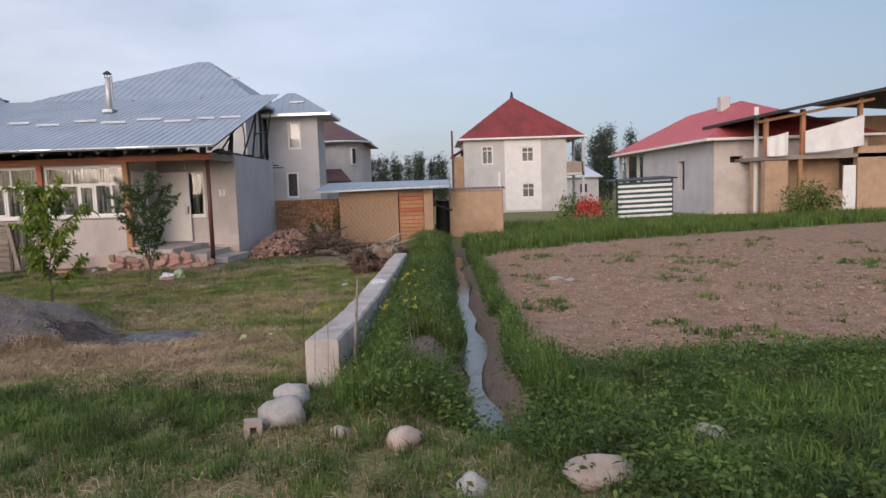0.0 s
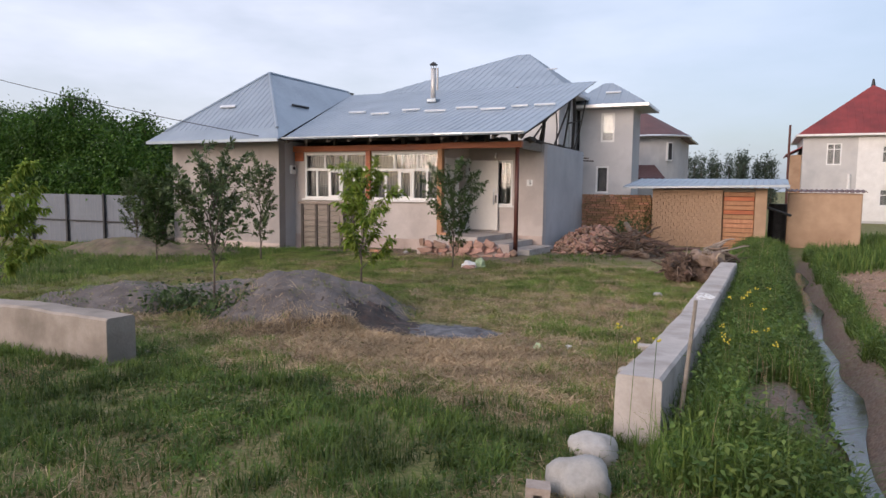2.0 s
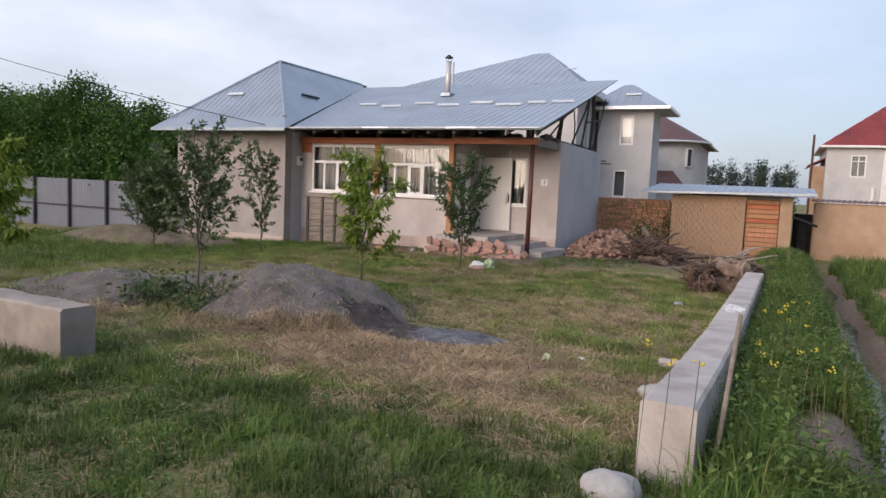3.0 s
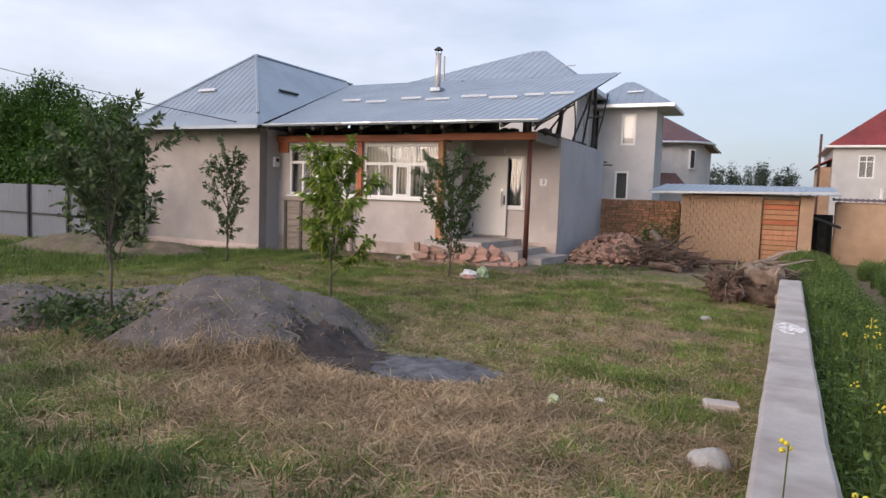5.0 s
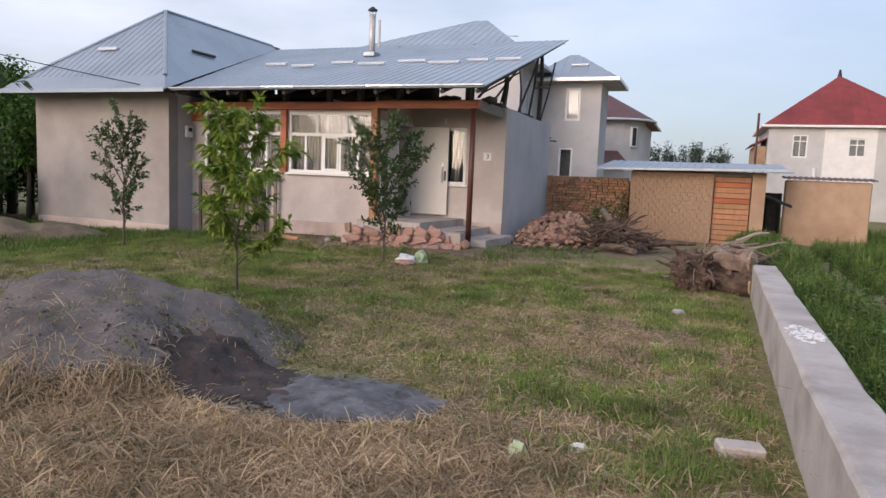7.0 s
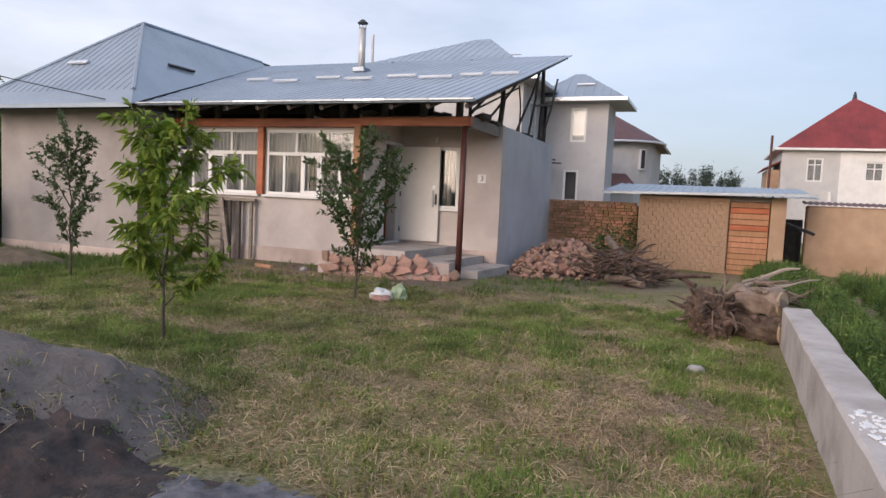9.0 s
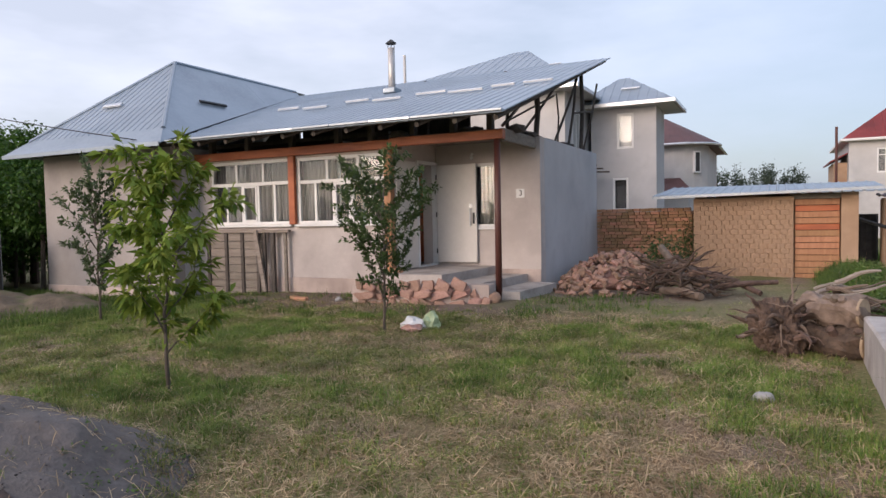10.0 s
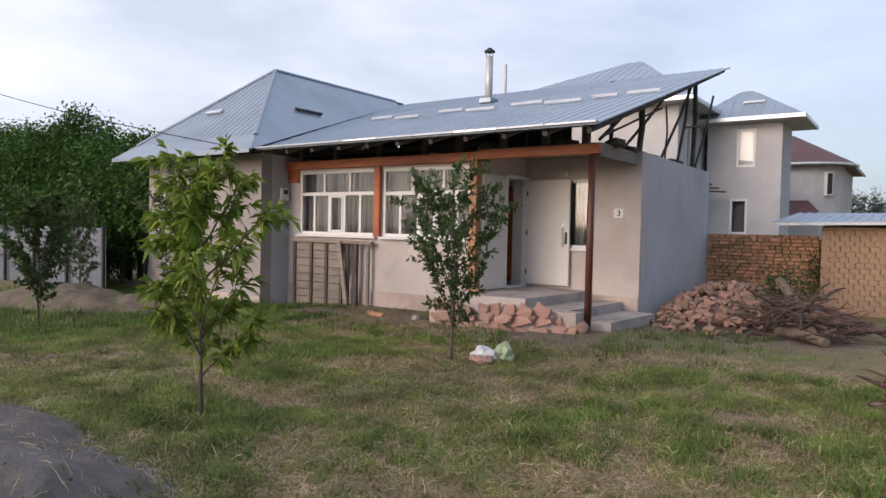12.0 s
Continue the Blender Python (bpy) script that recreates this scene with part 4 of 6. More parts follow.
for b in ((14.0, 14.08, 3.4, 5.5), (14.92, 15.0, 3.4, 5.5), (14.08, 14.92, 3.4, 3.48), (14.08, 14.92, 5.42, 5.5), (14.46, 14.54, 3.48, 5.42)):
    add_box(bm, -2.70, -2.59, b[0], b[1], b[2], b[3], 0.01)
sw = part("window", bm, M_WHITE, n1)
part("pane", box(-2.68, -2.67, 14.08, 14.92, 3.48, 5.42), M_GLASS, sw).visible_shadow = False
hip_roof(n1, -12.0, -2.6, 13.0, 24.0, 6.15, ((-6.45, 18.4, 8.95), (-5.80, 18.4, 8.95)), M_ROOF, 0.6)
hip_roof(n1, -2.4, 0.18, 16.0, 18.0, 5.80, ((-1.5, 17.0, 7.0), (-1.1, 17.0, 7.0)), M_ROOF, 0.62)
for k in range(6):
    ob = part("snow_guard", box(-0.35, 0.35, -0.05, 0.05, 0.03, 0.08, 0.006), M_STRIP, n1)
    ob.matrix_basis = pose(-8.6 + k * 0.95, 15.6 + 0.1 * (k % 2), 7.52 + 0.05 * (k % 2), 24.5, 0, 0)
ob = part("snow_guard", box(-0.35, 0.35, -0.05, 0.05, 0.03, 0.08, 0.006), M_STRIP, n1)
ob.matrix_basis = pose(-0.9, 16.2, 6.41, 36, 0, 0)
for k in range(3):
    part("timber_stub", tube([(-2.62, 15.2 - k * 0.5, 3.25 + 0.1 * k), (-1.5 - k * 0.12, 15.1 - k * 0.5, 3.20 + 0.1 * k)], 0.035, 6), M_DARKWOOD, n1)

n2 = thing("round_tower_house", "grey house with a rounded corner and brown tile roof", "house", at=(-0.53, 0, -0.33))
bm = bmesh.new()
ring = [(-4.5, 28.6)] + [(-0.3 + 1.65 * math.cos(t), 29.6 + 1.65 * math.sin(t)) for t in np.linspace(radians(-125), radians(20), 9)] + [(1.25, 36), (-4.5, 36)]
lo_, hi_ = [bm.verts.new((*p, -0.2)) for p in ring], [bm.verts.new((*p, 5.45)) for p in ring]
for i in range(len(ring)):
    j = (i + 1) % len(ring)
    bm.faces.new((lo_[i], lo_[j], hi_[j], hi_[i]))
bm.faces.new(hi_)
bmesh.ops.recalc_face_normals(bm, faces=bm.faces)
part("wall", bm, M_PALE, n2)
bm = bmesh.new()
ring2 = [(-5.0, 28.0)] + [(-0.3 + 2.25 * math.cos(t), 29.6 + 2.25 * math.sin(t)) for t in np.linspace(radians(-125), radians(20), 9)] + [(1.8, 36.5), (-5.0, 36.5)]
e_ = [bm.verts.new((*p, 5.47)) for p in ring2]
e0 = [bm.verts.new((*p, 5.36)) for p in ring2]
a1_, a2_ = bm.verts.new((-1.2, 31.0, 7.25)), bm.verts.new((-1.8, 34.0, 7.25))
for i in range(len(e_)):
    j = (i + 1) % len(e_)
    bm.faces.new((e_[i], e_[j], a1_ if i < 11 else a2_)) if i not in (10, 12) else bm.faces.new((e_[i], e_[j], a2_, a1_) if i == 10 else (e_[i], e_[j], a1_, a2_))
    bm.faces.new((e_[j], e_[i], e0[i], e0[j]))
bm.faces.new(e0)
part("roof", bm, M_BROWNROOF, n2)
bm = bmesh.new()
for p, q in zip(ring2[:-2], ring2[1:-1]):
    add_tube(bm, [(*p, 5.40), (*q, 5.40)], 0.07, 6)
part("gutter", bm, M_STRIP, n2, "white rain gutter")
tw = part("window", box(0.62, 0.98, 28.17, 28.4, 3.85, 5.02, 0.02), M_WHITE, n2)
tw.matrix_basis = Matrix.Translation((0.8, 28.3, 0)) @ pose(0, 0, 0, 0, 0, 36) @ Matrix.Translation((-0.8, -28.3, 0))
pn = part("pane", box(0.68, 0.92, 28.155, 28.168, 3.93, 4.95), M_IRON, tw)
part("lower_roof", slab([(-2.8, 25.2, 2.75), (1.0, 25.2, 2.75), (0.0, 27.9, 3.6), (-2.8, 27.9, 3.6)], 0.08), M_BROWNROOF, n2)
part("lower_wall", wall("x", -2.8, 0.7, -0.2, 2.68, 25.6, 25.8), M_PALE, n2)

red = thing("red_roof_house", "two-storey pale house with a dark red pyramid roof", "house", at=(0.12, 0, -0.48))
R1, R2, R3 = (9.52, 10.45, 4.04, 5.55), (12.80, 13.82, 4.15, 5.36), (12.80, 13.84, 1.22, 2.40)
part("wall", wall("x", 8.05, 16.5, -0.3, 6.05, 38.0, 38.3, (R1, R2, R3)), M_PALE, red)
part("wall", wall("y", 38.3, 47.0, -0.3, 6.05, 8.05, 8.35), M_PALE, red)
part("wall", wall("y", 38.3, 47.0, -0.3, 6.05, 16.2, 16.497), M_PALE, red)
part("panel", wall("x", 11.4, 14.4, 0.2, 5.95, 37.97, 38.0, (R2, R3)), M_CLOTH, red, "freshly whitewashed strip of wall")
hip_roof(red, 8.05, 17.6, 38.0, 47.0, 6.15, ((12.6, 42.4, 10.0), (12.6, 42.6, 10.0)), M_RED, 0.42, 0.45, M_CLOTH)
part("finial", tube([(12.6, 42.5, 9.9), (12.6, 42.5, 10.45)], [0.16, 0.06], 8), M_IRON, red)
far_window(red, *R1, 38.05), far_window(red, *R2, 38.05), far_window(red, *R3, 38.05)
balc = part("balcony", box(16.5, 18.0, 38.0, 46.0, 2.95, 3.15), M_CEMENT, red)
part("rail", box(17.9, 18.0, 38.02, 46.0, 3.15, 4.05), M_GREYWOOD, balc)
part("rail", box(16.52, 17.9, 38.0, 38.08, 3.15, 4.05), M_GREYWOOD, balc)
for y in (38.1, 42.0, 45.9):
    part("balcony_post", box(17.78, 17.98, y - 0.1, y + 0.1, -0.2, 6.05), M_CEMENT, red)
part("drain_pipe", tube([(10.95, 37.9, 0.1), (10.95, 37.9, 3.4)], 0.12, 8), M_CLOTH, red)
part("annex_wall", box(7.3, 8.04, 39, 44, -0.2, 4.8), M_MUD, red)
part("annex_roof", slab([(7.0, 38.6, 4.85), (8.04, 38.6, 5.4), (8.04, 44.3, 5.4), (7.0, 44.3, 4.85)], 0.08), M_RED, red)
flue2 = tagged(part("rusty_pipe", tube([(7.1, 32.2, -0.1), (7.1, 32.2, 6.3)], 0.07, 8), M_POST), "tall rusty brown pipe standing by a house", "pipe")
flue2.location.z = -0.4

h3 = thing("pink_roof_house", "single-storey plastered house with a faded red metal roof", "house", at=(0, 0, -0.25))
part("wall", wall("x", 21.4, 30.0, -0.3, 4.15, 20.0, 20.3, ((22.3, 23.0, 2.9, 3.25),)), M_PLASTER, h3)
part("wall", wall("y", 20.3, 33.0, -0.3, 4.15, 21.403, 21.7, ((24.5, 25.6, 1.4, 3.2),)), M_CEMENT, h3)
part("wall", box(21.7, 30, 32.7, 33.0, -0.3, 4.15), M_CEMENT, h3)
# near-black plate behind the opening: the shade indoors given as colour
part("dark_room", box(22.2, 23.1, 20.6, 20.7, 2.8, 3.4), M_IRON, h3)
hip_roof(h3, 21.4, 30.0, 20.0, 40.0, 4.25, ((25.4, 25.5, 6.9), (25.4, 34.5, 6.9)), M_RED2, 0.6, 0.4, M_CLOTH)
for y in (34.5, 37.5, 39.5):
    part("veranda_post", box(21.4, 21.6, y - 0.1, y + 0.1, -0.2, 4.1), M_PALE, h3)
part("chimney", box(24.3, 24.9, 26.0, 26.6, 6.3, 7.3, 0.03), M_PALE, h3)
white_pipe = tagged(part("white_pipe", tube([(23.1, 18.6, -0.1), (23.1, 18.6, 5.75)], 0.12, 8), M_CLOTH), "tall white pipe standing before the red-roofed house", "pipe")
white_pipe.location.z = -0.22

aw = thing("striped_awning", "teal and white striped tarpaulin screen on a dark frame", "awning", at=(0, 0, -0.2))
for k in range(14):
    part("stripe", slab([(15.35, 17.52, 0.10 + (k + 1) * 0.130), (18.15, 17.46, 0.16 + (k + 1) * 0.130), (18.15, 17.40, 0.16 + (k + 1) * 0.130), (15.35, 17.46, 0.10 + (k + 1) * 0.130)], 0.130), M_TEAL if k % 2 else M_CLOTH, aw)
for x in (15.3, 18.2):
    part("pole", tube([(x, 17.55, -0.1), (x, 17.55, 2.15)], 0.05, 6), M_IRON, aw)
part("roof", slab([(15.1, 17.3, 2.02), (18.4, 17.3, 2.15), (18.4, 19.5, 2.25), (15.1, 19.5, 2.12)], 0.06), M_IRON, aw)

h4 = thing("adobe_barn", "two-storey adobe barn with an open timber loft", "barn", at=(0, 0, -0.2))
part("wall", wall("x", 27.6, 36.0, -0.3, 3.4, 17.0, 17.4), M_MUD, h4)
part("wall", wall("x", 22.9, 27.6, -0.3, 2.9, 18.6, 18.9), M_MUD, h4)
part("wall", box(22.8, 24.0, 17.0, 17.4, -0.3, 2.8), M_MUD, h4)
part("wall", box(24.9, 27.0, 17.1, 17.35, -0.3, 1.2), M_MUD, h4)
part("wall", wall("x", 22.8, 36.0, -0.3, 5.4, 22.5, 22.8), M_MUD, h4)
part("loft_floor", box(22.8, 36.0, 17.0, 22.5, 2.85, 3.05), M_GREYWOOD, h4)
for x in (22.9, 24.8, 27.75, 31.0, 35.5):
    part("loft_post", box(x - 0.10, x + 0.10, 17.05, 17.25, 3.05, 5.0 + (x - 22.5) * 0.17 if x < 28.2 else 5.85), M_PINE, h4)
part("lower_post", box(24.6, 24.8, 17.1, 17.3, -0.2, 2.85), M_PINE, h4)
part("roof", slab([(22.0, 16.4, 5.10), (28.6, 16.2, 6.30), (28.6, 23.2, 6.30), (22.0, 23.2, 5.10)], 0.16), M_IRON, h4, "dark sagging loft roof")
part("roof", slab([(28.6, 16.2, 6.30), (37.0, 16.2, 5.7), (37.0, 23.2, 5.7), (28.6, 23.2, 6.30)], 0.16), M_IRON, h4)
part("rafter", box(22.4, 28.4, 16.9, 17.02, 4.72, 4.86), M_PINE, h4).matrix_basis = Matrix.Translation((22.4, 0, 4.8)) @ pose(0, 0, 0, 0, -9.5, 0) @ Matrix.Translation((-22.4, 0, -4.8))
part("door", box(26.85, 27.5, 16.95, 17.05, 0.15, 2.45, 0.02), M_CLOTH, h4, "white boarded door")
for pts, nm in ((((24.7, 16.7, 3.15), (27.75, 16.75, 3.45), (27.75, 16.75, 5.0), (24.7, 16.7, 4.25)), "white_banner"), (((22.75, 16.7, 3.05), (23.85, 16.7, 3.1), (23.85, 16.7, 4.25), (22.75, 16.7, 4.0)), "white_banner")):
    bm = bmesh.new()
    n_ = 16
    cols = []
    for i in range(n_ + 1):
        f = i / n_
        lo_ = Vector(pts[0]).lerp(Vector(pts[1]), f)
        hi_ = Vector(pts[3]).lerp(Vector(pts[2]), f)
        d = Vector((0, 0.05 * math.sin(f * 14), -0.05 * math.sin(f * math.pi)))
        cols.append([bm.verts.new(lo_.lerp(hi_, g) + d * (1 - 0.5 * g)) for g in (0, 0.33, 0.66, 1)])
    for p, q in zip(cols, cols[1:]):
        for j in range(3):
            bm.faces.new((p[j], q[j], q[j + 1], p[j + 1]))
    banner = tagged(part("tarpaulin", bm, M_CLOTH, smooth=True), "white tarpaulin hung from the loft of a barn", "tarpaulin", "tarpaulins on the barn")
    banner.location.z = -0.2

far = thing("white_cottage", "small far white cottage with a pale gable roof", "house", at=(0, 0, -0.75))
part("wall", box(19.5, 25.0, 62, 68, -0.3, 3.2), M_PALE, far)
hip_roof(far, 19.5, 25.0, 62, 68, 3.25, ((21.6, 65, 5.2), (23.0, 65, 5.2)), M_STRIP, 0.4, 0.6)
part("window", box(22.8, 23.6, 61.95, 62.0, 1.4, 2.4), M_IRON, far)

# ---- mud outbuildings and the brick wall ----
shed = thing("mud_brick_shed", "low mud-brick shed with a plank door and metal roof", "shed", at=(0.02, -0.48, -0.12))
part("wall", box(2.42, 4.50, 6.572, 6.85, -0.2, 1.86), M_MUD, shed)
part("wall", box(5.40, 5.72, 6.56, 6.85, -0.2, 1.92), M_MUD, shed, "smooth mud-plastered pier")
part("wall", box(2.42, 2.70, 6.85, 9.6, -0.2, 1.93), M_MUD, shed)
part("wall", box(5.44, 5.72, 6.85, 9.6, -0.2, 2.0), M_MUD, shed)
part("wall", box(2.7, 5.44, 9.3, 9.6, -0.2, 2.0), M_MUD, shed)
part("lintel", box(4.45, 5.45, 6.60, 6.80, 1.80, 1.90), M_GREYWOOD, shed)
sdoor = part("door", box(4.52, 5.38, 6.70, 6.73, 0.0, 1.80), M_DARKWOOD, shed, "orange plank door")
for k in range(13):
    z = 0.02 + k * 0.137
    part("plank", box(4.52, 5.38, 6.655 + 0.008 * (k % 3), 6.698, z, z + 0.125, 0.006), M_ORANGE if k in (8, 11) else M_PINE, sdoor)
part("roof", ribbed([(1.55, 6.15, 1.93), (6.3, 6.15, 2.02), (6.35, 9.9, 2.33), (1.55, 9.9, 2.24)], 0.2, 0.02, 0.06, (1, 0, 0)), M_ROOF, shed)
part("fascia", slab([(1.55, 6.13, 1.93), (6.3, 6.13, 2.02), (6.3, 6.16, 2.02), (1.55, 6.16, 1.93)], 0.06), M_FLASH, shed, "bright metal roof edge")
part("bracket", tube([(5.72, 6.7, 1.35), (6.4, 7.2, 1.1)], 0.04, 6), M_IRON, shed)

mw = thing("adobe_wall", "smooth adobe yard wall capped with rusty corrugated sheet", "wall", at=(-0.07, -0.3, -0.07))
part("wall", box(6.42, 8.45, 8.0, 8.35, -0.2, 1.74, 0.03), M_MUD, mw)
part("wall", box(8.15, 8.44, 8.35, 12.0, -0.2, 1.70, 0.02), M_GREYWOOD, mw)
part("cap", ribbed([(6.36, 7.9, 1.78), (8.55, 7.9, 1.80), (8.55, 8.6, 1.86), (6.36, 8.6, 1.84)], 0.14, 0.025, 0.08, (1, 0, 0)), M_POST, mw)
tagged(part("dark_drum", tube([(6.1, 8.6, -0.1), (6.1, 8.6, 1.3)], 0.28, 14), M_IRON), "dark metal drum standing between the mud walls", "drum")

bwall = thing("brick_wall", "dry-stacked old clay brick wall", "wall", at=(0, 0, -0.08))
part("core", box(0.17, 2.40, 6.36, 6.55, -0.2, 1.55), M_MORTAR, bwall)
me = mesh_of(box(-0.5, 0.5, -0.5, 0.5, -0.5, 0.5, 0.07), "brick")
me.materials.append(M_BRICK)
me2 = mesh_of(box(-0.5, 0.5, -0.5, 0.5, -0.5, 0.5, 0.05), "mud_brick")
me2.materials.append(M_MUD)


def lay(parent, mesh, x0, x1, z0, z1, y, wmin, wmax, row, seed, deep, name="brick", slot=0.013, bed=0.014, shift=0.05):
    r = random.Random(seed)
    z, k = z0, 0
    while z + row * 0.6 < z1:
        x = x0 + (0.0 if k % 2 else -shift)
        while x < x1:
            w_ = min(r.uniform(wmin, wmax), x1 - x)
            if w_ > 0.05:
                ob = new(name, mesh)
                ob.parent = parent
                ob.matrix_basis = pose(max(x, x0) + w_ / 2, y + r.uniform(-0.016, 0.016), z + row / 2 + r.uniform(-0.005, 0.005), r.uniform(-2, 2), r.uniform(-2, 2), r.uniform(-3, 3)) @ Matrix.Diagonal((w_ - slot, deep, row - bed, 1))
            x += w_
        z += row
        k += 1


lay(bwall, me, 0.13, 2.40, -0.05, 1.60, 6.33, 0.10, 0.23, 0.080, 5, 0.16, slot=0.012, bed=0.010)
lay(shed, me2, 2.42, 4.50, -0.05, 1.84, 6.57, 0.165, 0.185, 0.108, 6, 0.08, slot=0.023, bed=-0.003, shift=0.088)


# ---- heaps of soil and the ash patch ----
def heap(name, label, cx, cy, lobes, mat, step=0.07, rough=0.035, seed=0.0, pit=None):
    x0 = min(cx + l[0] - l[2] for l in lobes) - 0.1
    x1 = max(cx + l[0] + l[2] for l in lobes) + 0.1
    y0 = min(cy + l[1] - l[3] for l in lobes) - 0.1
    y1 = max(cy + l[1] + l[3] for l in lobes) + 0.1
    xs, ys = np.arange(x0, x1, step), np.arange(y0, y1, step)
    gx, gy = np.meshgrid(xs, ys)
    h = np.zeros_like(gx)
    for lx, ly, rx, ry, top in lobes:
        r2 = ((gx - cx - lx) / rx) ** 2 + ((gy - cy - ly) / ry) ** 2 + 0.12 * wave(gx, gy, 2.1, seed)
        h = np.maximum(h, top * np.clip(1 - r2, 0, 1) ** 1.35)
    if pit:
        h = h - pit[3] * np.exp(-(((gx - pit[0]) / pit[2]) ** 2 + ((gy - pit[1]) / pit[2]) ** 2)) * (h > 0.02)
    inside = h > 0.012
    z = land(gx, gy) + h - 0.03 + (rough * wave(gx, gy, 6.0, seed + 1) + rough * 0.6 * wave(gx, gy, 15.0, seed + 2)) * np.clip(h / 0.1, 0, 1)
    z = np.where(inside, z + 0.02, z - 0.05)
    keep = inside.copy()
    keep[1:-1, 1:-1] |= inside[:-2, 1:-1] | inside[2:, 1:-1] | inside[1:-1, :-2] | inside[1:-1, 2:]
    i = np.arange(gx.size).reshape(gx.shape)
    q = keep[:-1, :-1] & keep[1:, :-1] & keep[:-1, 1:] & keep[1:, 1:]
    faces = np.stack([i[:-1, :-1][q], i[:-1, 1:][q], i[1:, 1:][q], i[1:, :-1][q]], -1)
    used = np.unique(faces)
    re = np.full(gx.size, -1)
    re[used] = np.arange(len(used))
    me = fast_mesh(name, np.stack([gx.ravel(), gy.ravel(), z.ravel()], 1)[used], re[faces], mat)
    me.shade_smooth()
    return tagged(new(name, me), label, "soil heap")


MOUND = (-0.05, -9.0, ((0.0, 0.1, 1.62, 1.65, 0.55), (-2.6, -0.5, 1.65, 1.1, 0.30), (-1.3, 0.5, 1.8, 1.45, 0.33)))
MOUND_OB = heap("soil_mound", "wide mound of bare grey soil heaped in the yard", *MOUND, M_DIRT, step=0.05, rough=0.035, seed=1.0, pit=(-0.85, -9.80, 0.5, 0.30))
heap("soil_bank", "low brown soil bank beside the end of the house", -10.3, -3.0, ((0, 0, 2.6, 1.3, 0.42), (1.9, 0.6, 1.6, 0.9, 0.28)), M_EARTH, 0.07, seed=4.0)


def mound_height(x, y):
    r = np.zeros_like(np.asarray(x, float))
    for lx, ly, rx, ry, top in MOUND[2]:
        r = np.maximum(r, 1 - (((x - MOUND[0] - lx) / rx) ** 2 + ((y - MOUND[1] - ly) / ry) ** 2))
    return r


def mound_z(x, y):
    """How far the soil mound stands above the ground."""
    h = np.zeros_like(np.asarray(x, float))
    for lx, ly, rx, ry, top in MOUND[2]:
        r2 = ((x - MOUND[0] - lx) / rx) ** 2 + ((y - MOUND[1] - ly) / ry) ** 2 + 0.12 * wave(x, y, 2.1, 1.0)
        h = np.maximum(h, top * np.clip(1 - r2, 0, 1) ** 1.35)
    return np.maximum(0, h - 0.012 + (0.035 * wave(x, y, 6.0, 2.0) + 0.021 * wave(x, y, 15.0, 3.0)) * np.clip(h / 0.1, 0, 1))


def stain_sheet(name, label, cx, cy, rx, ry, mat, lift, seed):
    """A thin ragged layer lying on the ground and on the toe of the mound."""
    gx, gy = np.meshgrid(np.arange(cx - rx * 1.4, cx + rx * 1.4, 0.03), np.arange(cy - ry * 1.4, cy + ry * 1.4, 0.03))
    r2 = ((gx - cx) / rx) ** 2 + ((gy - cy) / ry) ** 2 + 0.22 * wave(gx, gy, 3.1, seed) + 0.34 * wave(gx, gy, 8.3, seed + 2) + 0.34 * wave(gx, gy, 23.0, seed + 4)
    zz = land(gx, gy) + mound_z(gx, gy) + lift * np.clip(1 - r2, -0.3, 1) + 0.010 * wave(gx, gy, 9, 2.0) + 0.006 * wave(gx, gy, 21, 4.0)
    ok = r2 < 1
    q = ok[:-1, :-1] & ok[1:, 1:] & ok[1:, :-1] & ok[:-1, 1:]
    i = np.arange(gx.size).reshape(gx.shape)
    faces = np.stack([i[:-1, :-1][q], i[:-1, 1:][q], i[1:, 1:][q], i[1:, :-1][q]], -1)
    used = np.unique(faces)
    re = np.full(gx.size, -1)
    re[used] = np.arange(len(used))
    me = fast_mesh(name, np.stack([gx.ravel(), gy.ravel(), zz.ravel()], 1)[used], re[faces], mat)
    me.shade_smooth()
    return tagged(new(name, me), label, "ash", kind="stuff")


stain_sheet("ash_patch", "patch of pale grey bonfire ash with black rim", 2.30, -9.08, 0.66, 0.50, M_ASH, 0.034, 3.0)
stain_sheet("burnt_soil", "black and brown burnt soil beside the ash", 1.52, -9.10, 0.66, 0.50, M_CHAR, 0.024, 5.0)


def chunks(name, label, spots, mat, kind="stuff", seed=1):
    """Many small lumps joined: spots of (x, y, z, size)."""
    base = rock(seed, 1, 1, 0.75, 0.4, 1)
    v0 = np.array([v.co[:] for v in base.verts])
    f0 = np.array([[v.index for v in f.verts] for f in base.faces])
    base.free()
    r = np.random.RandomState(seed)
    vs, fs = [], []
    for k, (x, y, z, s) in enumerate(spots):
        a_ = r.rand() * 6.28
        c, si = math.cos(a_), math.sin(a_)
        w = v0 * (s * r.uniform(0.7, 1.4), s * r.uniform(0.6, 1.0), s * r.uniform(0.5, 1.0))
        vs.append(np.stack([w[:, 0] * c - w[:, 1] * si + x, w[:, 0] * si + w[:, 1] * c + y, w[:, 2] + z], 1))
        fs.append(f0 + k * len(v0))
    return tagged(new(name, fast_mesh(name, np.concatenate(vs), np.concatenate(fs), mat)), label, name.replace("_", " "), kind=kind)


